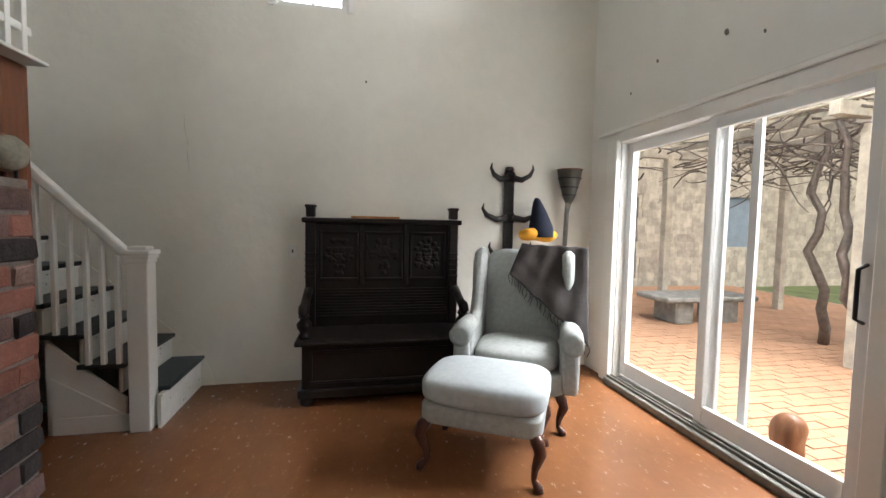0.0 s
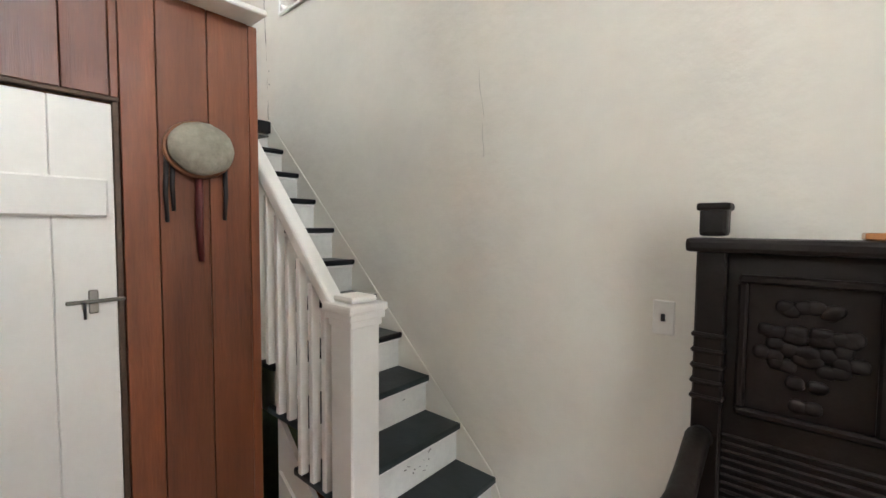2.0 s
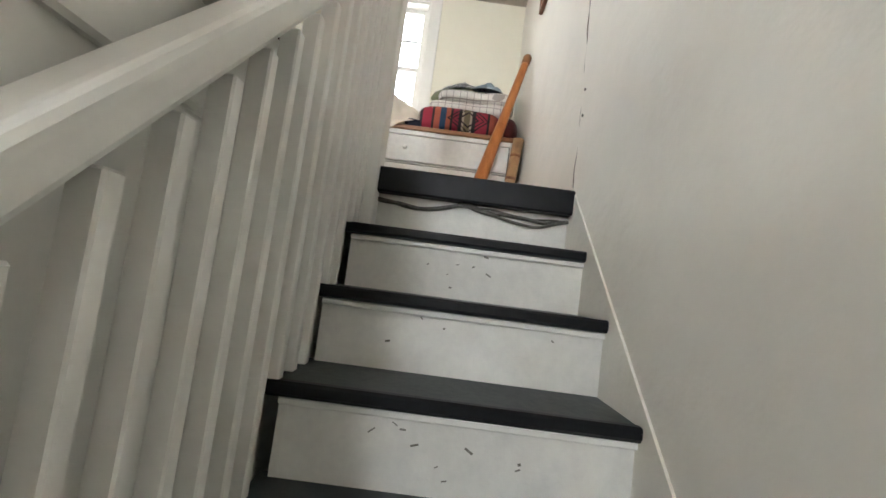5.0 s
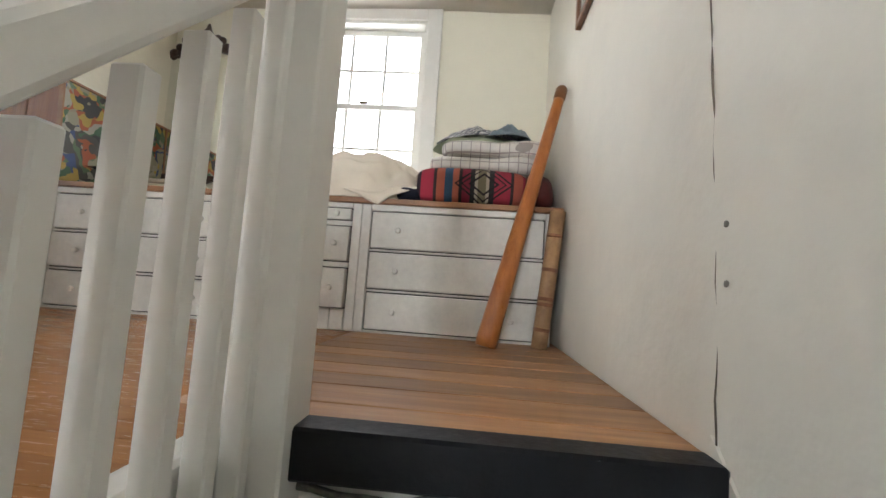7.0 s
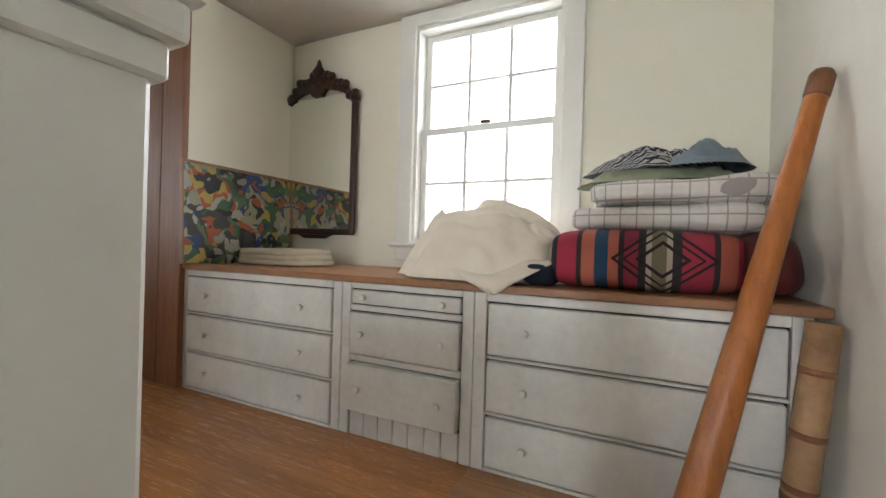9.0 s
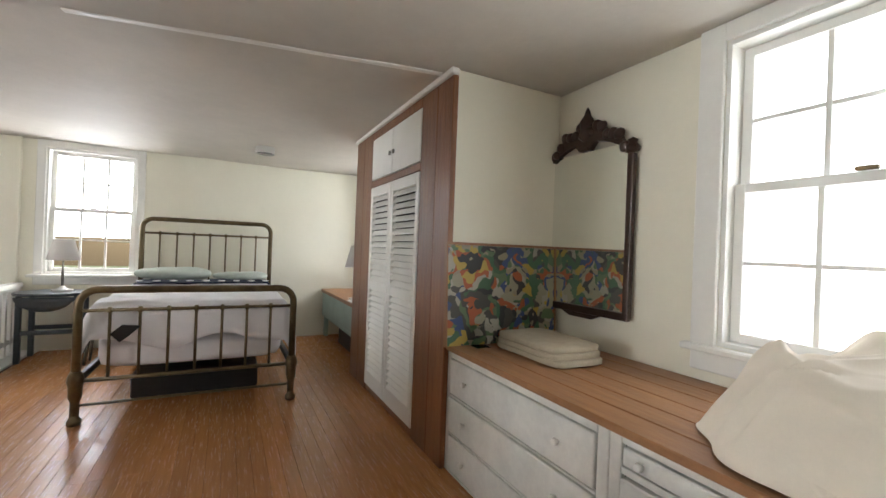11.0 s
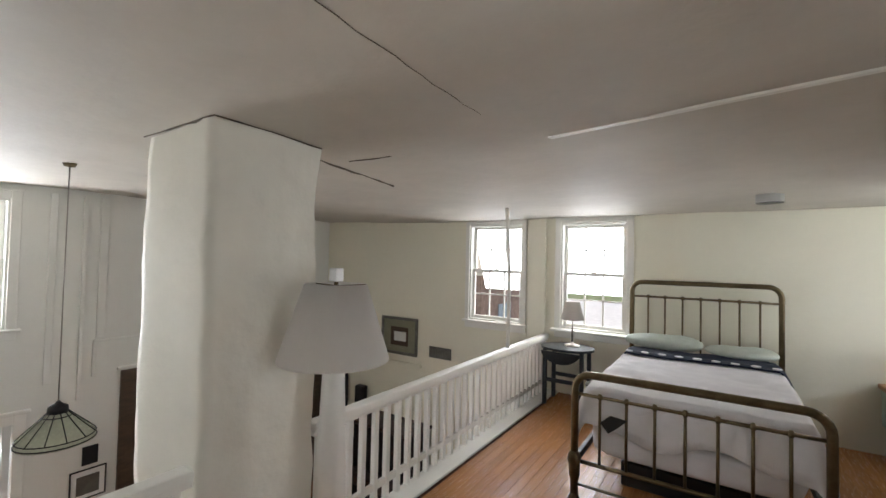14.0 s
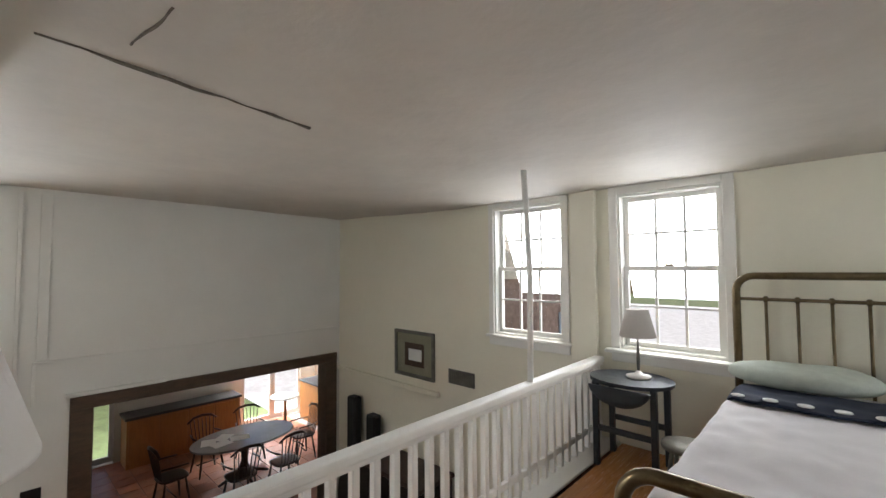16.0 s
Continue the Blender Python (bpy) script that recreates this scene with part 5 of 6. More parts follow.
for s in (-1, 1):
    part("foot", lathe(bmesh.new(), [(0.03, 0), (0.05, 0.02), (0.05, 0.05), (0.04, 0.07)], (s * (BW - 0.05), -BD + 0.06, 0), 12), OAK, bn)
    part("foot", lathe(bmesh.new(), [(0.03, 0), (0.05, 0.02), (0.05, 0.05), (0.04, 0.07)], (s * (BW - 0.05), -0.06, 0), 12), OAK, bn)
    p = part("back_post", bx((s * (BW - 0.04) - 0.04, -0.09, 0.515), (s * (BW - 0.04) + 0.04, -0.01, 1.44), 0.006), OAK, bn)
    bm = bmesh.new()
    box(bm, (s * (BW - 0.04) - 0.038, -0.088, 1.47), (s * (BW - 0.04) + 0.038, -0.012, 1.57), 0.014, seg=2)
    box(bm, (s * (BW - 0.04) - 0.046, -0.094, 1.55), (s * (BW - 0.04) + 0.046, -0.006, 1.575), 0.01, seg=2)
    for k in range(5):
        part("carved_band", bx((s * (BW - 0.04) - 0.046, -0.1, 0.95 + 0.05 * k), (s * (BW - 0.04) + 0.046, -0.05, 0.965 + 0.05 * k), 0.005), OAK, p)
    part("finial", bm, OAK, p)
    pts = [(s * (BW - 0.03), -0.06, 0.82), (s * (BW - 0.03), -0.14, 0.845), (s * (BW - 0.03), -0.26, 0.80), (s * (BW - 0.03), -0.36, 0.765), (s * (BW - 0.03), -0.43, 0.755), (s * (BW - 0.03), -0.46, 0.72), (s * (BW - 0.03), -0.44, 0.69)]
    part("arm", tube(bmesh.new(), pts, [0.035, 0.035, 0.034, 0.036, 0.042, 0.04, 0.026], 12), OAK, bn)
    part("arm_post", lathe(bmesh.new(), [(0.045, 0.515), (0.045, 0.54), (0.025, 0.555), (0.055, 0.60), (0.058, 0.63), (0.03, 0.665), (0.045, 0.685), (0.03, 0.72)], (s * (BW - 0.03), -0.41, 0), 16), OAK, bn)
part("back_board", bx((-BW + 0.06, -0.05, 0.515), (BW - 0.06, -0.02, 1.42)), OAK, bn)
part("crest_rail", bx((-BW - 0.03, -0.11, 1.42), (BW + 0.03, 0.0, 1.465), 0.014, seg=2), OAK, bn)
for k in range(10):
    part("reed", bx((-BW + 0.08, -0.062, 0.60 + 0.026 * k), (BW - 0.08, -0.05, 0.612 + 0.026 * k), 0.005), OAK, bn)
random.seed(12)
for i in range(3):
    cx = (i - 1) * 0.385
    bm = bmesh.new()
    for a, b in (((cx - 0.165, -0.075, 0.92), (cx + 0.165, -0.05, 0.945)), ((cx - 0.165, -0.075, 1.33), (cx + 0.165, -0.05, 1.355)), ((cx - 0.165, -0.075, 0.945), (cx - 0.14, -0.05, 1.33)), ((cx + 0.14, -0.075, 0.945), (cx + 0.165, -0.05, 1.33))):
        box(bm, a, b, 0.007)
    p = part("carved_panel", bm, OAK, bn)
    bm = bmesh.new()
    for k in range(26):
        a = random.uniform(0, 6.28)
        r = random.uniform(0.0, 1.0)
        x, z = cx + 0.11 * r * math.cos(a), 1.138 + 0.165 * r * math.sin(a)
        for q in (x, 2 * cx - x):
            soft_block(bm, (q - 0.022, -0.060, z - 0.018), (q + 0.022, -0.046, z + 0.018), 0.003, 2, 0.004, 40, 2.3)
    tagged(part("relief", bm, OAK, p), kind="stuff")
for x in (-0.1925, 0.1925):
    part("stile", bx((x - 0.024, -0.07, 0.88), (x + 0.024, -0.05, 1.42), 0.005), OAK, bn)
bn.scale = (0.96, 1.0, 0.948)
pb_ = thing("wood_strip", (0.28, 3.66, 1.390), "thin brown wooden board lying on the bench back", "board")
part("board", bx((-0.2, -0.05, 0), (0.2, 0.05, 0.018), 0.003), HONEY, pb_)

SEATC = Vector((1.306, 2.95, 0))
wc = thing("wing_chair", tuple(SEATC), "grey tweed wing armchair with cabriole legs", "armchair", rz=-27)
part("seat_frame", soft_block(bmesh.new(), (-0.34, -0.36, 0.24), (0.34, 0.30, 0.40), 0, 8, 0.003, 4, 9), TWEED, wc)
part("seat_cushion", soft_block(bmesh.new(), (-0.29, -0.38, 0.39), (0.29, 0.22, 0.53), 0.0, 9, 0.006, 4, 4), TWEED, wc)
bk_ = part("backrest", soft_block(bmesh.new(), (-0.31, 0.0, 0.0), (0.31, 0.14, 0.76), 0.0, 9, 0.004, 4, 6), TWEED, wc)
bk_.matrix_local = pose(0, 0.2, 0.42, -9)
for s in (-1, 1):
    bm = bmesh.new()
    prism(bm, [(-0.30, 0.24), (-0.34, 0.55), (-0.28, 0.66), (-0.1, 0.66), (0.02, 0.72), (0.08, 0.86), (0.10, 1.06), (0.16, 1.16), (0.30, 1.18), (0.32, 0.9), (0.28, 0.24)], 0.09, Matrix.Translation((s * 0.335 - 0.045, 0, 0)) @ pose(0, 0, 0, 0, 0, 90) @ Matrix.Translation((0, -0.09, 0)), 0.03)
    bmesh.ops.bevel(bm, geom=bm.edges[:], offset=0.006, segments=1, affect="EDGES", clamp_overlap=True)
    part("wing", bm, TWEED, wc)
    part("arm", tube(bmesh.new(), [(s * 0.365, -0.375, 0.60), (s * 0.365, -0.37, 0.60), (s * 0.365, -0.2, 0.615), (s * 0.36, 0.05, 0.63)], [0.05, 0.075, 0.075, 0.055], 16), TWEED, wc)
    part("arm_front", soft_block(bmesh.new(), (s * 0.36 - 0.055, -0.36, 0.26), (s * 0.36 + 0.055, -0.2, 0.6), 0, 6, 0.003, 5, 5), TWEED, wc)


def cabriole(x, y, h, sx, sy):
    return tube(bmesh.new(), [(x, y, h), (x + sx * 0.02, y + sy * 0.02, h - 0.03), (x + sx * 0.035, y + sy * 0.035, h * 0.72), (x + sx * 0.01, y + sy * 0.01, h * 0.38), (x + sx * 0.005, y + sy * 0.005, h * 0.16), (x + sx * 0.03, y + sy * 0.03, h * 0.07), (x + sx * 0.035, y + sy * 0.035, 0.0)], [0.034, 0.036, 0.032, 0.02, 0.015, 0.026, 0.024], 12)


for x, y, sx, sy in ((-0.29, -0.3, -1, -1), (0.29, -0.3, 1, -1), (-0.27, 0.25, -1, 1), (0.27, 0.25, 1, 1)):
    part("leg", cabriole(x, y, 0.26, sx, sy), MAHOG, wc)
ot = thing("ottoman", (0.875, 2.355, 0), "grey tweed ottoman on cabriole legs", "ottoman", rz=-28.8)
part("frame", soft_block(bmesh.new(), (-0.335, -0.26, 0.26), (0.335, 0.26, 0.38), 0, 8, 0.003, 5, 9), TWEED, ot)
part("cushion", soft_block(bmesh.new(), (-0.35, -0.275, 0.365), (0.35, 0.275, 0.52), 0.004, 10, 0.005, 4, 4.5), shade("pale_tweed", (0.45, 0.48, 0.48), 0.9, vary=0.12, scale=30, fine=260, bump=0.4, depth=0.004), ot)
for x, y in ((-0.29, -0.21), (0.29, -0.21), (-0.29, 0.21), (0.29, 0.21)):
    part("leg", cabriole(x, y, 0.28, math.copysign(1, x), math.copysign(1, y)), MAHOG, ot)


def shawl(u, v):
    x = -0.04 + 0.5 * u
    s = v * 1.05
    if s < 0.3:
        y, z = 0.36 - 0.06 * (s / 0.3), 0.80 + 0.41 * (s / 0.3)
    else:
        k = (s - 0.3) / 0.75
        drop = (0.22 + 0.46 * u)
        y, z = 0.29 - (0.16 + 0.22 * u) * k, 1.215 - drop * k
    n1 = noise.noise((x * 9, s * 5, 2)) * 0.02 + 0.012 * math.sin(u * 23 + s * 4)
    return Vector((x - 0.10 * max(0, s - 0.3) * (1 - u) + 0.02, y - 0.02 + n1 - 0.04 * u * max(0, s - 0.3), z + 0.3 * n1))


sw = thing("shawl", (0, 0, 0), "dark brown fringed wool shawl over the chair back", "shawl")
sw.matrix_world = pose(*SEATC, 0, 0, -27)
part("cloth", sheet(34, 40, shawl, 0.008), SHAWL, sw)
random.seed(21)
for i in range(26):
    p = shawl(i / 25, 1.0)
    part("fringe", tube(bmesh.new(), [p, p + Vector((random.uniform(-.012, .012), -0.005, -0.03)), p + Vector((random.uniform(-.02, .02), 0, -0.075))], [0.004, 0.003, 0.002], 5), SHAWL, sw)

# horn coat rack with hat
hr = thing("coat_rack", (1.49, N - 0.004, 0.985), "dark wooden coat rack with three pairs of horns", "coat rack")
part("back_board", bx((-0.045, -0.035, 0.0), (0.045, 0.0, 0.86), 0.006), OAK, hr)
part("top_knob", lathe(bmesh.new(), [(0.03, 0.86), (0.045, 0.875), (0.03, 0.9), (0.0, 0.905)], (0, -0.02, 0), 10), OAK, hr)
for z, w in ((0.80, 0.20), (0.44, 0.27), (0.10, 0.20)):
    for s in (-1, 1):
        pts = [(s * 0.03, -0.045, z), (s * w * 0.5, -0.07, z - 0.02), (s * w * 0.85, -0.085, z + 0.02), (s * w, -0.09, z + 0.075), (s * w * 0.96, -0.095, z + 0.12)]
        part("horn", tube(bmesh.new(), pts, [0.03, 0.027, 0.021, 0.013, 0.004], 10), HORN, hr)
    part("boss", bx((-0.05, -0.055, z - 0.045), (0.05, -0.035, z + 0.045), 0.01), OAK, hr)
ht = thing("knit_hat", (1.75, 3.60, 1.235), "navy pointed knit hat with a yellow brim, hung on a horn", "hat")
part("crown", tube(bmesh.new(), [(0, 0, 0.02), (0.0, 0, 0.1), (-0.02, 0, 0.22), (-0.045, 0, 0.34), (-0.05, 0, 0.37)], [0.12, 0.11, 0.075, 0.035, 0.012], 14), NAVY, ht)
part("brim", soft_block(bmesh.new(), (-0.19, -0.09, -0.02), (0.17, 0.09, 0.1), 0, 7, 0.025, 9, 2.6), YELLOW, ht)
tc_ = thing("wall_torch", (2.03, 3.63, 0.87), "grey tin torch sconce with a conical wire cup", "wall lamp")
part("shaft", tube(bmesh.new(), [(0, 0.06, 0.0), (0, 0.03, 0.6), (0, 0, 0.72)], [0.02, 0.022, 0.028], 10), TIN, tc_)
bm = tube(bmesh.new(), [(0, 0, 0.7), (0, 0, 0.74), (0, 0, 0.92), (0, 0, 1.0)], [0.03, 0.05, 0.1, 0.11], 14, cap=False)
bmesh.ops.solidify(bm, geom=bm.faces[:], thickness=0.004)
part("cup", bm, TIN, tc_)
for z, r in ((0.77, 0.062), (0.84, 0.082), (0.92, 0.103), (1.0, 0.113)):
    part("hoop", tube(bmesh.new(), arc((0, 0, z), r, 0, 360, 20, "xy"), 0.005, 6), BROWNWOOD if z > 0.95 else IRON, tc_)
sp_ = thing("light_switch", (-0.395, N - 0.002, 1.106), "old ivory light switch plate on the wall", "switch")
part("plate", bx((-0.035, -0.008, -0.06), (0.035, 0, 0.06), 0.003), WHITE, sp_)
part("toggle", bx((-0.006, -0.02, -0.012), (0.006, -0.008, 0.014), 0.002), BLACK, sp_)
for at, r in (((0.2, N - 0.001, 2.54), 0.012), ((2.32, 2.3, 2.55), 0.02), ((2.32, 2.9, 2.6), 0.014), ((2.32, 3.2, 2.45), 0.012), ((2.32, 2.05, 2.45), 0.012), ((-3.19, N - 0.001, 2.60), 0.007), ((-3.188, N - 0.001, 2.50), 0.007)):
    nl = thing("wall_mark", at, "small patched nail hole in the wall paint", "nail hole")
    nl["kind"] = "structure"
    part("spot", soft_block(bmesh.new(), (-r, -r, -r), (r * 0.3, r * 0.3, r), 0, 2, 0.003, 60, 2), TIN, nl)

# hide drum with straps on the boards
dm = thing("hide_banjo", (FACE - 0.044, 2.732, 1.685), "round hide-covered gourd with dark leather straps hung on boards", "wall hanging")
bm = bmesh.new()
bmesh.ops.create_uvsphere(bm, u_segments=24, v_segments=12, radius=1, matrix=Matrix.Translation((0.06, 0, 0)) @ Matrix.Diagonal((0.055, 0.108, 0.092, 1)))
for v in bm.verts:
    v.co += v.normal * 0.006 * noise.noise(v.co * 18)
for f in bm.faces:
    f.smooth = True
part("gourd", bm, DRUM, dm)
part("rim", tube(bmesh.new(), [Vector((0.035, 0.11 * math.cos(radians(a)), 0.094 * math.sin(radians(a)))) for a in range(0, 361, 15)], 0.008, 6), BROWNWOOD, dm)
for y, z1_, mt_ in ((-0.10, -0.26, BLACK), (-0.08, -0.22, BLACK), (0.09, -0.25, BLACK)):
    part("strap", tube(bmesh.new(), [(0.02, y, -0.02), (0.018, y * 1.05, z1_ * 0.6), (0.015, y, z1_)], [0.009, 0.009, 0.007], 6), mt_, dm)
part("stem", tube(bmesh.new(), [(0.025, 0.0, -0.08), (0.02, 0.0, -0.25), (0.018, 0.005, -0.40)], [0.014, 0.014, 0.010], 8), RED, dm)

# things on the hearth
rk = thing("hearth_stone", (-1.30, 1.62, 1.481), "rough grey stone on the brick ledge", "stone")
part("rock", soft_block(bmesh.new(), (-0.13, -0.1, 0), (0.13, 0.1, 0.16), 0, 6, 0.04, 6, 2.6), STONE, rk)
kt = thing("iron_ring", (-1.12, 1.72, 1.481), "black iron ring handle standing on the ledge", "iron handle")
part("ring", tube(bmesh.new(), arc((0, 0, 0.09), 0.085, -90, 270, 24, "yz"), 0.009, 8), IRON, kt)

# hanging lamp
PZ = 2.52
hg = thing("pendant_lamp", (0.2, 1.67, PZ), "pendant with a pale green striped leaded-glass cone shade", "pendant lamp")
bm = tube(bmesh.new(), [(0, 0, 0.0), (0, 0, 0.035), (0, 0, 0.19)], [0.205, 0.2, 0.05], 24, cap=False)
bmesh.ops.solidify(bm, geom=bm.faces[:], thickness=0.004)
part("shade", bm, shade("leaded_glass", (0.62, 0.64, 0.50), 0.25, vary=0.12, scale=10, fine=60), hg)
for a in range(0, 360, 30):
    c, s_ = math.cos(radians(a)), math.sin(radians(a))
    part("lead_strip", tube(bmesh.new(), [(0.201 * c, 0.201 * s_, 0.037), (0.052 * c, 0.052 * s_, 0.19)], 0.0035, 5), IRON, hg)
for z, r in ((0.01, 0.205), (0.036, 0.201), (0.165, 0.075)):
    part("lead_ring", tube(bmesh.new(), arc((0, 0, z), r, 0, 360, 24, "xy"), 0.004, 5), IRON, hg)
part("cap", lathe(bmesh.new(), [(0.056, 0.185), (0.052, 0.225), (0.02, 0.245), (0.008, 0.26)], n=14), IRON, hg)
part("chain", tube(bmesh.new(), [(0, 0, 0.25), (0.004, 0, 1.0), (0, 0, ceil_z(0.2, 1.67) - PZ)], 0.004, 6), NICKEL, hg)
part("canopy", lathe(bmesh.new(), [(0.0, -0.03), (0.03, -0.025), (0.04, 0.0)], (0, 0, ceil_z(0.2, 1.67) - PZ + 0.002), 14), BRASS, hg)

# south wall pictures, vent, instruments
pf = thing("framed_print", (0.68, S + 0.003, 2.60), "framed print in an olive mat on the far wall", "picture")
bm = bmesh.new()
for a, b in (((-0.35, 0, -0.28), (-0.31, 0.03, 0.28)), ((0.31, 0, -0.28), (0.35, 0.03, 0.28)), ((-0.31, 0, -0.28), (0.31, 0.03, -0.24)), ((-0.31, 0, 0.24), (0.31, 0.03, 0.28))):
    box(bm, a, b, 0.004)
part("frame", bm, TIN, pf)
part("mat", bx((-0.31, 0.002, -0.24), (0.31, 0.008, 0.24)), OLIVE, pf)
part("print", bx((-0.17, 0.008, -0.15), (0.17, 0.011, 0.13)), BEAM, pf)
part("pale_field", bx((-0.13, 0.011, -0.08), (0.1, 0.013, 0.06)), PAPER, pf)
part("glazing", bx((-0.31, 0.016, -0.24), (0.31, 0.018, 0.24)), GLASS, pf).visible_shadow = False
vt = thing("wall_vent", (-0.07, S + 0.003, 2.435), "grey metal wall vent grille", "vent")
part("frame", bx((-0.19, 0, -0.08), (0.19, 0.008, 0.08), 0.003), GREYDIM, vt)
for i in range(12):
    part("slat", bx((-0.17 + i * 0.0295, 0.008, -0.065), (-0.155 + i * 0.0295, 0.016, 0.065)), TIN, vt)
ev = thing("wall_vent", (E - 0.003, 0.84, 1.55), "dark metal wall vent by the opening", "vent")
part("frame", bx((-0.012, -0.07, -0.1), (0, 0.07, 0.1), 0.003), BLACK, ev)
ep = thing("framed_photo", (E - 0.004, 0.85, 1.25), "small grey photograph in a thin black frame", "picture")
for a, b in (((-0.02, -0.16, -0.16), (0, -0.148, 0.16)), ((-0.02, 0.148, -0.16), (0, 0.16, 0.16)), ((-0.02, -0.148, -0.16), (0, 0.148, -0.148)), ((-0.02, -0.148, 0.148), (0, 0.148, 0.16))):
    part("frame_side", bx(a, b, 0.002), BLACK, ep)
part("mat", bx((-0.008, -0.148, -0.148), (-0.002, 0.148, 0.148)), PAPER, ep)
part("print", bx((-0.011, -0.10, -0.11), (-0.008, 0.10, 0.09)), GREYDIM, ep)
structure("south_ledge", bx((0.25, S + 0.001, 2.17), (E, S + 0.05, 2.22), 0.006), CREAM, "plaster ledge along the far wall", "trim")


def case(at, h, w, label):
    g = thing("instrument_case", at, label, "instrument case", "instrument cases")
    out = []
    for i in range(24):
        a = 2 * math.pi * i / 24
        out.append((w * (0.5 + 0.06 * math.cos(2 * a)) * math.cos(a), h * 0.28 + h * 0.28 * math.sin(a)))
    part("body", prism(bmesh.new(), out, 0.18, Matrix(), 0.015), BLACK, g)
    part("neck", bx((-0.09, 0.03, h * 0.5), (0.09, 0.16, h), 0.02), BLACK, g)
    return g


case((1.78, S + 0.02, 0), 1.9, 0.5, "tall black instrument case standing at the wall")
case((1.35, S + 0.02, 0), 1.75, 0.46, "black instrument case leaning at the wall")
cbn = thing("dark_cabinet", (0.55, S + 0.02, 0), "dark wooden upright piano against the wall", "piano")
part("body", bx((-0.5, 0, 0.0), (0.55, 0.5, 1.35), 0.02), OAK, cbn)
part("lid", bx((-0.53, -0.0, 1.351), (0.58, 0.53, 1.40), 0.01), DARKWOOD, cbn)
part("key_shelf", bx((-0.48, 0.5, 0.62), (0.53, 0.72, 0.74), 0.01), DARKWOOD, cbn)


# ---- dining room ----
DX, DY = 7.0, -4.7
structure("dining_floor", bx((E + 0.16, DY, -0.1), (DX, 0.95, -0.012)), MORTAR, "terracotta tiled dining room floor", "floor")
structure("dining_wall_north", holed(bmesh.new(), "y", 0.80, 0.95, E + 0.2, DX + 0.15, -0.1, 2.75, []), WHITE, "white dining room wall", "wall")
structure("dining_wall_east", holed(bmesh.new(), "x", DX, DX + 0.15, DY, 0.80, -0.1, 2.75, [(-4.3, -2.85, 0.02, 2.1), (-0.5, 0.25, 0.02, 2.1)]), WHITE, "white dining room wall with two glass doors", "wall")
structure("dining_wall_south", bx((E + 0.16, DY - 0.15, -0.1), (DX + 0.15, DY, 2.75)), WHITE, "white dining room end wall", "wall")
structure("dining_wall_west", bx((E + 0.0, DY, -0.1), (E + 0.16, S - 0.16, 2.75)), WHITE, "white dining room side wall", "wall")
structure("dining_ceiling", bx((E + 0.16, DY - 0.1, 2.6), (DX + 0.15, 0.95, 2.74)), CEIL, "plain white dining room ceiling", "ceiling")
for nm, a, b, ax in (("patio_door", -4.3, -2.85, "x"), ("glass_door", -0.5, 0.25, "x")):
    t = thing(nm, (0, 0, 0), "white framed glass patio door", "glass door")
    t["kind"] = "structure"
    for lo, hi in ((a, (a + b) / 2), ((a + b) / 2, b)):
        bm = bmesh.new()
        for p, q in (((lo, 0.03), (lo + 0.07, 2.08)), ((hi - 0.07, 0.03), (hi, 2.08)), ((lo + 0.07, 2.0), (hi - 0.07, 2.08)), ((lo + 0.07, 0.03), (hi - 0.07, 0.14))):
            box(bm, (DX + 0.03, p[0], p[1]), (DX + 0.07, q[0], q[1]), 0.004) if ax == "x" else box(bm, (p[0], 0.84, p[1]), (q[0], 0.88, q[1]), 0.004)
        lf = part("leaf", bm, ALU, t)
        g = part("pane", bx((DX + 0.048, lo + 0.06, 0.13), (DX + 0.053, hi - 0.06, 2.01)) if ax == "x" else bx((lo + 0.06, 0.858, 0.13), (hi - 0.06, 0.863, 2.01)), GLASS, lf)
        g.visible_shadow = False
sd = thing("sideboard", (6.45, -1.6, 0), "long honey-coloured wooden sideboard with a dark top", "sideboard")
part("body", bx((0.0, -1.0, 0.0), (0.5, 1.0, 0.88), 0.006), HONEY, sd)
part("top", bx((-0.03, -1.03, 0.881), (0.5, 1.03, 0.93), 0.006), DARKTOP, sd)
for i in range(4):
    d = part("door", bx((-0.016, -0.98 + i * 0.49, 0.1), (-0.001, -0.98 + (i + 1) * 0.49 - 0.01, 0.85), 0.004), HONEY, sd)
sd2 = thing("corner_cabinet", (5.75, -4.5, 0), "honey wood corner cabinet with a dark top", "cabinet")
part("body", bx((-0.5, -0.18, 0.0), (0.9, 0.4, 0.9), 0.006), HONEY, sd2)
part("top", bx((-0.52, -0.18, 0.901), (0.92, 0.43, 0.94), 0.005), DARKTOP, sd2)
bw = thing("bowl", (5.7, -4.4, 0.941), "dark bowl on the corner cabinet", "bowl")
part("shell", lathe(bmesh.new(), [(0.05, 0), (0.12, 0.04), (0.16, 0.1), (0.15, 0.1), (0.1, 0.04), (0.0, 0.02)]), DARKWOOD, bw)
TBX, TBY = 4.55, -1.95
tbl = thing("dining_table", (TBX, TBY, 0), "oval dining table with a pale glossy top", "table")
bm = bmesh.new()
o = [(0.55 * math.cos(radians(a)), 0.85 * math.sin(radians(a))) for a in range(0, 360, 10)]
f0, f1 = [bm.verts.new((x, y, 0.72)) for x, y in o], [bm.verts.new((x, y, 0.75)) for x, y in o]
bm.faces.new(f0[::-1]), bm.faces.new(f1)
for i in range(len(o)):
    bm.faces.new((f0[i], f0[(i + 1) % 36], f1[(i + 1) % 36], f1[i]))
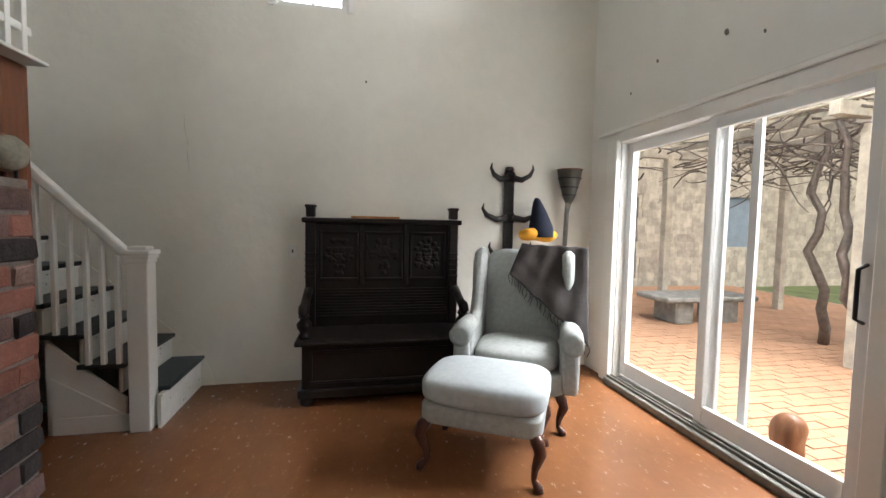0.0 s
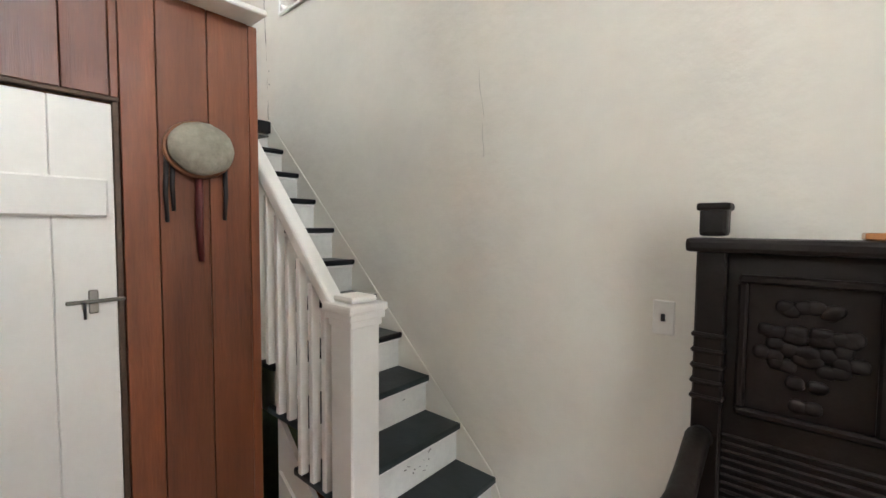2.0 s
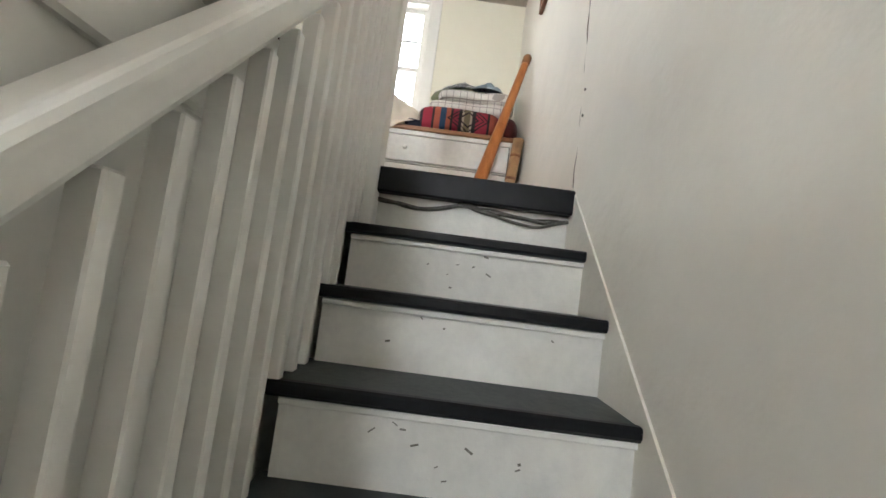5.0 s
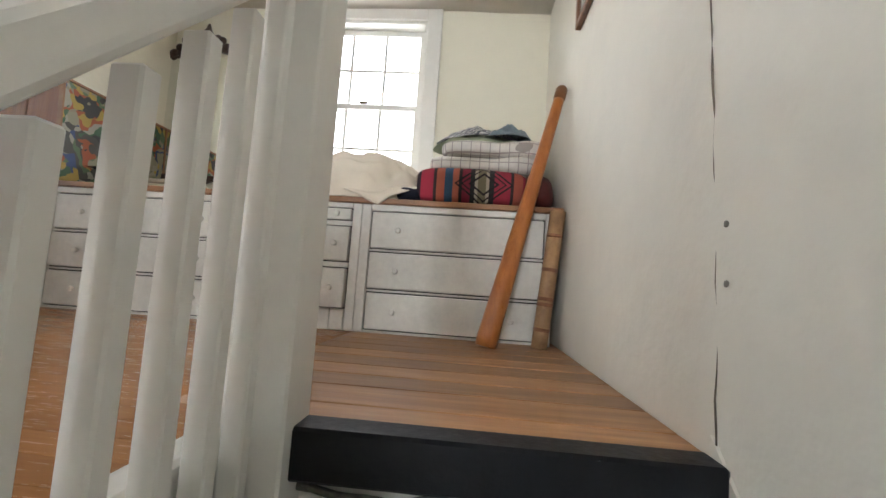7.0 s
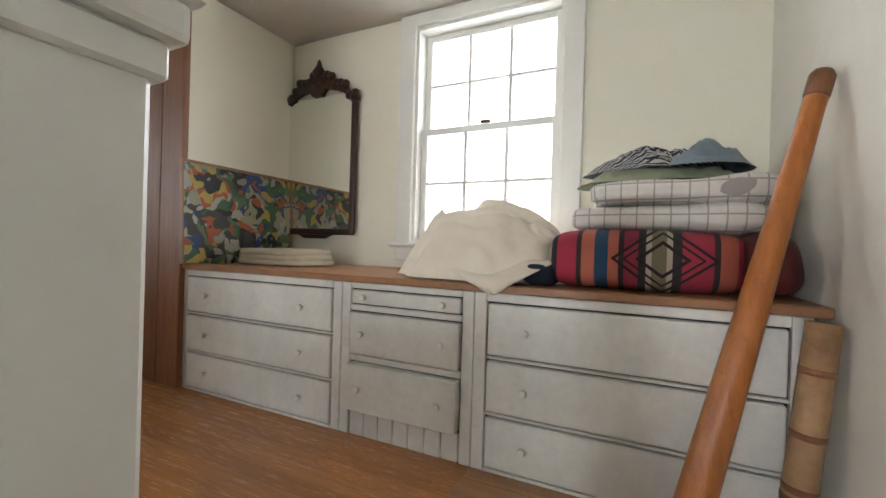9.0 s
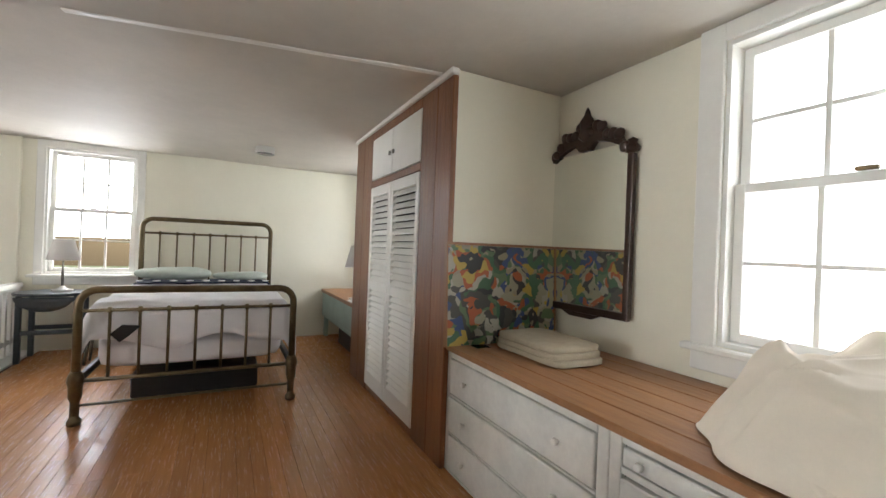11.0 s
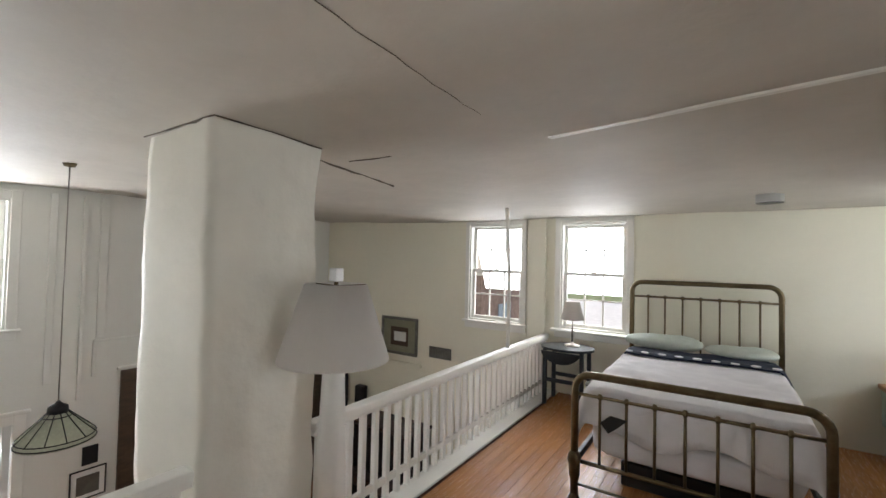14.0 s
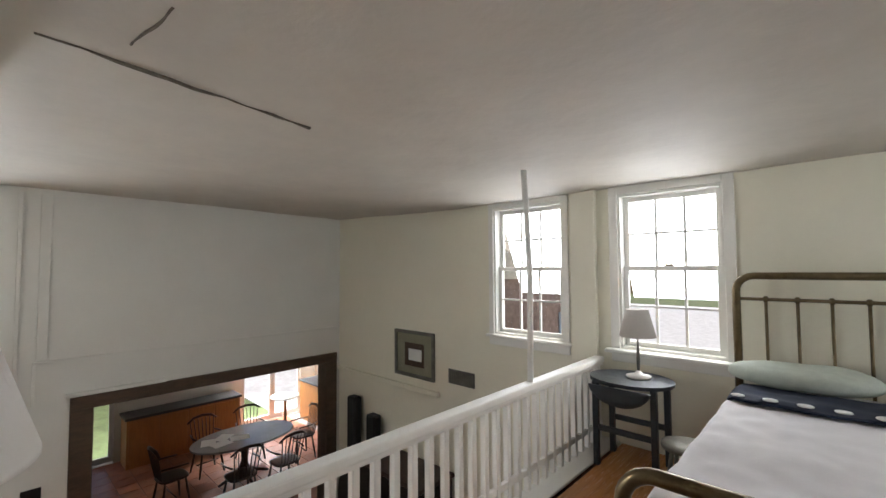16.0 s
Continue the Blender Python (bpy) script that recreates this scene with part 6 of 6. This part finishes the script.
part("tabletop", bm, shade("pale_table", (0.35, 0.35, 0.36), 0.12, vary=0.1, scale=5, fine=40, bump=0.02), tbl)
part("pedestal", lathe(bmesh.new(), [(0.06, 0.1), (0.09, 0.2), (0.05, 0.35), (0.08, 0.6), (0.12, 0.719)]), DARKWOOD, tbl)
for a in (0, 90, 180, 270):
    c, s_ = math.cos(radians(a)), math.sin(radians(a))
    part("foot", tube(bmesh.new(), [(0.05 * c, 0.05 * s_, 0.16), (0.25 * c, 0.25 * s_, 0.09), (0.42 * c, 0.42 * s_, 0.02)], [0.04, 0.03, 0.02], 8), DARKWOOD, tbl)
for i, (x, y, r) in enumerate(((-0.1, 0.42, 10), (0.15, 0.3, 40), (-0.05, 0.1, -15), (0.1, 0.55, 70))):
    q = thing("paper_sheet", (TBX + x, TBY + y, 0.751), "loose sheet of paper on the dining table", "paper", "table papers", rz=r)
    part("leaf", bx((-0.11, -0.15, 0), (0.11, 0.15, 0.002)), PAPER, q)


def windsor():
    c = thing("windsor_chair", (0, 0, 0), "dark spindle-back wooden dining chair", "chair", "chairs round the table")
    part("seat", soft_block(bmesh.new(), (-0.22, -0.21, 0.42), (0.22, 0.21, 0.46), 0, 6, 0.002, 5, 3.5), DARKWOOD, c)
    for x, y in ((-0.15, -0.14), (0.15, -0.14), (-0.15, 0.14), (0.15, 0.14)):
        part("leg", tube(bmesh.new(), [(x * 1.4, y * 1.4, 0), (x * 1.2, y * 1.2, 0.2), (x, y, 0.43)], [0.012, 0.02, 0.013], 8), DARKWOOD, c)
    part("stretcher", tube(bmesh.new(), [(-0.19, 0, 0.18), (0.19, 0, 0.18)], 0.01, 6), DARKWOOD, c)
    for i in range(7):
        x = -0.18 + i * 0.06
        part("spindle", tube(bmesh.new(), [(x * 0.9, 0.18, 0.45), (x * 1.15, 0.27, 0.9)], 0.008, 6), DARKWOOD, c)
    part("crest", tube(bmesh.new(), [(-0.25, 0.25, 0.86), (-0.15, 0.27, 0.93), (0, 0.285, 0.95), (0.15, 0.27, 0.93), (0.25, 0.25, 0.86)], [0.012, 0.024, 0.026, 0.024, 0.012], 8), DARKWOOD, c)
    for s in (-1, 1):
        part("arm", tube(bmesh.new(), [(s * 0.21, 0.22, 0.66), (s * 0.25, 0.05, 0.66), (s * 0.24, -0.15, 0.65)], 0.014, 8), DARKWOOD, c)
    return c


ch = windsor()
ch.matrix_world = pose(TBX - 0.75, TBY + 0.35, 0, 0, 0, 90)
for x, y, r in ((-0.78, -0.35, 95), (0.0, 1.1, 5), (0.75, 0.35, -85), (0.72, -0.4, -95), (0.05, -1.1, 175)):
    copy_thing(ch, pose(TBX + x, TBY + y, 0, 0, 0, r))
rt = thing("round_table", (6.3, -3.55, 0), "small white round pedestal table by the patio door", "side table")
part("top", lathe(bmesh.new(), [(0.0, 0.7), (0.32, 0.7), (0.32, 0.72), (0.0, 0.722)], n=28), WHITE, rt)
part("stem", lathe(bmesh.new(), [(0.2, 0), (0.18, 0.02), (0.04, 0.06), (0.03, 0.7)]), HONEY, rt)

# ---- outdoors ----
structure("ground", bx((-60, -60, -0.5), (70, 70, -0.14)), GRASS, "spring lawn round the house", "ground")
pat = structure("patio", bx((E + 0.17, 0.96, -0.3), (9.5, 9.0, -0.072)), MORTAR, "orange brick patio", "patio")
bm = bmesh.new()
random.seed(5)
yy = 0.97
row = 0
while yy < 8.9:
    xx = E + 0.18 + (0.11 if row % 2 else 0)
    while xx < 9.3:
        box(bm, (xx, yy, -0.1), (xx + 0.21, yy + 0.1, -0.066 + random.uniform(0, 0.006)))
        xx += 0.22
    yy += 0.11
    row += 1
tagged(part("patio_bricks", bm, PATIO, pat), kind="stuff")


def shingle_face(name, x0, x1, y, z0, z1, label, holes=(), parent=None):
    """A shingled wall facing south."""
    t = thing(name, (0, 0, 0), label, "building")
    part("wall", holed(bmesh.new(), "y", y, y + 0.2, x0, x1, z0, z1, list(holes)), SHINGLE, t)
    bm = bmesh.new()
    z = z0
    r = 0
    while z < z1:
        x = x0 - random.uniform(0, 0.1)
        while x < x1:
            w = random.uniform(0.14, 0.3)
            if not any(h[0] < x + w / 2 < h[1] and h[2] < z + 0.1 < h[3] for h in holes):
                box(bm, (max(x, x0), y - 0.022 - random.uniform(0, 0.008), z), (min(x + w - 0.006, x1), y - 0.001, min(z + 0.2, z1)), rot=None)
            x += w
        z += 0.195
        r += 1
    tagged(part("shingles", bm, SHINGLE, t), kind="stuff")
    return t


outb = shingle_face("shingled_house", 2.6, 14, 9.2, -0.15, 5.2, "weathered cedar-shingled house wing across the patio", [(6.0, 6.9, 0.1, 2.1), (9.4, 10.4, 0.9, 2.2)])
part("door", bx((6.0, 9.26, 0.1), (6.9, 9.32, 2.1), 0.01), SLATE, outb, "blue-grey painted door")
part("window", bx((9.4, 9.26, 0.9), (10.4, 9.3, 2.2)), SLATE, outb)
part("roof", bx((2.3, 8.9, 5.2), (14.3, 14, 5.35), rot=(18, 0, 0)), BARK, outb)
# bench and kerb
stn = thing("stone_table", (5.3, 5.6, -0.066), "low weathered stone garden table", "garden table")
part("slab", bx((-0.8, -0.35, 0.34), (0.8, 0.35, 0.42), 0.02), STONE, stn)
part("block", bx((-0.55, -0.25, 0), (-0.25, 0.25, 0.34), 0.02), STONE, stn)
part("block", bx((0.25, -0.25, 0), (0.55, 0.25, 0.34), 0.02), STONE, stn)
dog = thing("tree_stump", (2.75, 2.10, -0.066), "brown weathered stump outside the glass door", "stump")
part("lump", soft_block(bmesh.new(), (-0.08, -0.1, 0), (0.08, 0.1, 0.3), 0, 6, 0.05, 5, 2.5), BROWNWOOD, dog)


def spiral(y, z, r, turn, s):
    return [(0.0, y + s * r * (1 - i / 26) * math.cos(radians(turn + i * 26)), z + r * (1 - i / 26) * math.sin(radians(turn + i * 26))) for i in range(24)]


def scroll_chair():
    """White wrought-iron garden chair with scrollwork."""
    c = thing("garden_chair", (0, 0, 0), "white wrought-iron scrollwork garden chair on the patio", "garden chair", "patio chairs")
    for s in (-1, 1):
        part("back_post", tube(bmesh.new(), [(0.02, s * 0.22, 0.40), (-0.03, s * 0.23, 0.7), (-0.06, s * 0.2, 0.98)], 0.011, 8), ALU, c)
        part("front_leg", tube(bmesh.new(), [(0.42, s * 0.21, 0.0), (0.39, s * 0.22, 0.25), (0.4, s * 0.21, 0.42)], 0.011, 8), ALU, c)
        part("back_leg", tube(bmesh.new(), [(-0.06, s * 0.21, 0.0), (0.0, s * 0.21, 0.2), (0.02, s * 0.22, 0.42)], 0.011, 8), ALU, c)
        part("arm", tube(bmesh.new(), [(-0.03, s * 0.23, 0.66), (0.2, s * 0.27, 0.67), (0.38, s * 0.26, 0.64), (0.4, s * 0.22, 0.42)], 0.011, 8), ALU, c)
        for z, r in ((0.56, 0.085), (0.73, 0.075), (0.88, 0.075)):
            p = part("scroll", tube(bmesh.new(), spiral(s * 0.1, z, r, 40, s), 0.008, 6), ALU, c)
            p.location.x = 0.0 - (z - 0.45) * 0.12
    part("crest", tube(bmesh.new(), [(-0.06, -0.2, 0.97), (-0.065, -0.12, 1.04), (-0.07, 0, 1.07), (-0.065, 0.12, 1.04), (-0.06, 0.2, 0.97)], 0.011, 8), ALU, c)
    part("seat_rim", tube(bmesh.new(), [(0.02, -0.22, 0.42), (0.4, -0.23, 0.42), (0.43, 0, 0.42), (0.4, 0.23, 0.42), (0.02, 0.22, 0.42), (0.02, -0.22, 0.42)], 0.011, 8), ALU, c)
    for i in range(8):
        y = -0.19 + i * 0.054
        part("seat_bar", tube(bmesh.new(), [(0.02, y, 0.42), (0.22, y, 0.41), (0.42, y, 0.42)], 0.006, 6), ALU, c)
    return c


gc = scroll_chair()
gc.matrix_world = pose(4.3, 1.6, -0.066, 0, 0, 150)
copy_thing(gc, pose(5.2, 2.35, -0.066, 0, 0, 200))
# pergola with vines
pg = thing("pergola", (0, 0, 0), "weathered wooden pergola over the patio", "pergola")
for x, y in ((5.2, 3.4), (5.2, 6.2), (7.6, 3.4), (7.6, 6.2), (6.4, 3.4)):
    part("post", bx((x - 0.06, y - 0.06, -0.066), (x + 0.06, y + 0.06, 2.5), 0.006), SHINGLE, pg)
for y in (3.4, 6.2):
    part("beam", bx((4.7, y - 0.05, 2.5), (8.3, y + 0.05, 2.64), 0.006), SHINGLE, pg)
for i in range(6):
    part("joist", bx((4.8 + i * 0.65, 3.0, 2.641), (4.86 + i * 0.65, 6.7, 2.75), 0.004), SHINGLE, pg)
random.seed(31)
vn = thing("grape_vine", (5.9, 4.2, -0.066), "leafless twisting vine over the pergola", "vine")
for x, y in ((0, 0), (0.5, -0.5), (1.2, 0.4), (-0.5, -0.7)):
    pts, p = [], Vector((x, y, 0))
    for i in range(12):
        pts.append(p.copy())
        p += Vector((random.uniform(-0.12, 0.12), random.uniform(-0.12, 0.12), 0.235))
    part("trunk", tube(bmesh.new(), pts, [0.06 - 0.0025 * i for i in range(12)], 7), BARK, vn)
bm = bmesh.new()
for k in range(260):
    p = Vector((random.uniform(-1.1, 2.6), random.uniform(-1.6, 2.6), random.uniform(2.2, 3.0)))
    d = Vector((random.uniform(-1, 1), random.uniform(-1, 1), random.uniform(-0.25, 0.25))).normalized()
    pts = []
    for i in range(7):
        pts.append(p.copy())
        d = (d + Vector((random.uniform(-.5, .5), random.uniform(-.5, .5), random.uniform(-.3, .25)))).normalized()
        p += d * 0.16
    tube(bm, pts, [0.016, 0.014, 0.012, 0.01, 0.008, 0.006, 0.004], 4, cap=False)
tagged(part("twigs", bm, BARK, vn), kind="stuff")
hose = thing("garden_hose", (6.2, 3.6, -0.066), "coiled pale green garden hose on the patio", "hose")
part("coil", tube(bmesh.new(), [(0.26 * math.cos(a * 0.5) * (1 + 0.1 * math.sin(a)), 0.22 * math.sin(a * 0.5), 0.02 + 0.0015 * a) for a in range(60)], 0.013, 6), SEAFOAM, hose)


# trees and hedge seen through the windows
def tree(at, h, spread, seed, label):
    random.seed(seed)
    t = thing("tree", at, label, "tree", "garden trees")
    part("trunk", tube(bmesh.new(), [(0, 0, -0.1), (0.1, 0.05, h * 0.3), (0, 0.1, h * 0.62), (0.15, 0, h * 0.9)], [0.2, 0.15, 0.1, 0.03], 9), BARK, t)
    bm, lv = bmesh.new(), bmesh.new()
    for k in range(26):
        z = h * random.uniform(0.3, 0.9)
        a = random.uniform(0, 6.28)
        l = spread * random.uniform(0.5, 1.0) * (1.15 - z / h * 0.6)
        p0_ = Vector((0.05, 0.05, z))
        pts = [p0_ + Vector((math.cos(a) * l * f + random.uniform(-.1, .1), math.sin(a) * l * f + random.uniform(-.1, .1), l * 0.5 * f)) for f in (0, 0.35, 0.7, 1.0)]
        tube(bm, pts, [0.06, 0.04, 0.025, 0.008], 5, cap=False)
        for j in range(70):
            c = pts[random.randint(1, 3)] + Vector((random.gauss(0, .35), random.gauss(0, .35), random.gauss(0, .3)))
            u, v = Vector((random.gauss(0, 1), random.gauss(0, 1), random.gauss(0, 1))).normalized() * 0.1, Vector((random.gauss(0, 1), random.gauss(0, 1), random.gauss(0, 1))).normalized() * 0.07
            lv.faces.new([lv.verts.new(c + q) for q in (-u, v, u, -v)])
    part("limbs", bm, BARK, t)
    tagged(part("crown", lv, LEAF, t), kind="stuff")
    return t


tree((-4.5, -47, -0.14), 7, 2.8, 3, "green tree far across the drive")
tree((3.6, -47, -0.14), 6.5, 2.4, 4, "green tree far across the drive")
tree((-13, -48, -0.14), 8, 3, 5, "green tree far across the drive")
tree((-17, 5.2, -0.14), 7, 2.6, 6, "bare-branched garden tree west of the house")
structure("drive", bx((-30, -44, -0.2), (14, -4, -0.12)), GRAVEL, "pale gravel drive", "road")
shed = thing("shingled_shed", (3.7, -9.5, -0.14), "brown shingled outbuilding across the drive", "building")
part("wall", bx((-1.4, -1.5, 0), (1.0, 1.5, 3.6), 0.01), shade("brown_shingle", (0.24, 0.17, 0.14), 0.9, vary=0.3, scale=8, fine=40, bump=0.5), shed)
part("roof", prism(bmesh.new(), [(-1.7, 3.5), (-0.2, 4.6), (1.3, 3.5)], 3.4, Matrix.Translation((0, -1.7, 0))), SHINGLE, shed)
part("window", bx((-1.43, -0.5, 1.6), (-1.41, 0.4, 2.6)), SLATE, shed)

# ---- small pieces: planks, boards, bricks ----
lf = bpy.data.objects["loft_floor"]
random.seed(77)
meshes = []
for L in (0.9, 1.3, 1.7, 2.1):
    me = bpy.data.meshes.new("plank")
    bm = bx((-0.0351, 0, 0), (0.0351, L - 0.001, 0.016), 0.0008)
    bm.to_mesh(me)
    bm.free()
    me.materials.append(PLANK)
    meshes.append((L, me))
x = W + 0.036
while x < FACE - 0.1:
    y = S + 0.001
    first = True
    while y < 2.92:
        L, me = random.choice(meshes)
        if first:
            L, me = meshes[random.randint(0, 3)]
            first = False
        left = 2.925 - y
        if left < 0.15:
            break
        fit_ = [q for q in meshes if q[0] <= left]
        ob = share("plank", me, lf, Matrix.Translation((x, y, LOFT - 0.016)))
        if L > left:
            ob.scale.y = left / L
            L = left
        y += L
    x += 0.071
lg = bpy.data.objects["landing_floor"]
x = W + 0.001
while x < -3.24:
    w = min(random.uniform(0.115, 0.15), -3.235 - x)
    part("plank", bx((x, 2.78, LOFT - 0.0155), (x + w - 0.005, N - 0.004, LOFT + 0.001), 0.003), BOARD, lg)
    x += w
random.seed(8)
BRICKS = [BRICK, BRICK, shade("plum_brick", (0.28, 0.17, 0.15), 0.9, vary=0.3, scale=16, fine=80, bump=0.7, second=(0.07, 0.05, 0.05), rnd=0.3), shade("pale_brick", (0.44, 0.29, 0.24), 0.92, vary=0.3, scale=16, fine=80, bump=0.7, second=(0.15, 0.10, 0.09), rnd=0.3), shade("burnt_brick", (0.06, 0.05, 0.052), 0.8, vary=0.4, scale=16, fine=80, bump=0.7)]
bms = []
for k in range(10):
    bm = bx((-0.1, -0.05, -0.037), (0.1, 0.05, 0.037), 0.007)
    for v in bm.verts:
        v.co += Vector((random.uniform(-1, 1), random.uniform(-1, 1), random.uniform(-1, 1))) * 0.0045
    me = bpy.data.meshes.new("brick")
    bm.to_mesh(me)
    bm.free()
    me.materials.append(BRICKS[k % 5])
    bms.append(me)
z, row = 0.043, 0
while z < BZ - 0.02:
    x = BX1 - (0.101 if row % 2 else 0.206)
    while x > FACE + 0.05:
        share("brick", random.choice(bms), hearth, pose(x, BY1 - 0.05 + random.uniform(-.008, .006), z + random.uniform(-.003, .003), random.uniform(-1, 1), random.uniform(-1.5, 1.5), random.uniform(-1.5, 1.5)))
        x -= 0.211
    y = BY1 - (0.207 if row % 2 else 0.101)
    while y > 0.7:
        share("brick", random.choice(bms), hearth, pose(BX1 - 0.05 + random.uniform(-.008, .006), y, z + random.uniform(-.003, .003), random.uniform(-1.5, 1.5), random.uniform(-1, 1), 90 + random.uniform(-1.5, 1.5)))
        y -= 0.211
    z += 0.0855
    row += 1
df = bpy.data.objects["dining_floor"]
me = bpy.data.meshes.new("tile")
bm = bx((0, 0, 0), (0.292, 0.292, 0.012), 0.002)
bm.to_mesh(me)
bm.free()
me.materials.append(TERRA)
for i in range(15):
    for j in range(16):
        share("tile", me, df, Matrix.Translation((E + 0.18 + i * 0.3, -3.95 + j * 0.3, -0.012)))
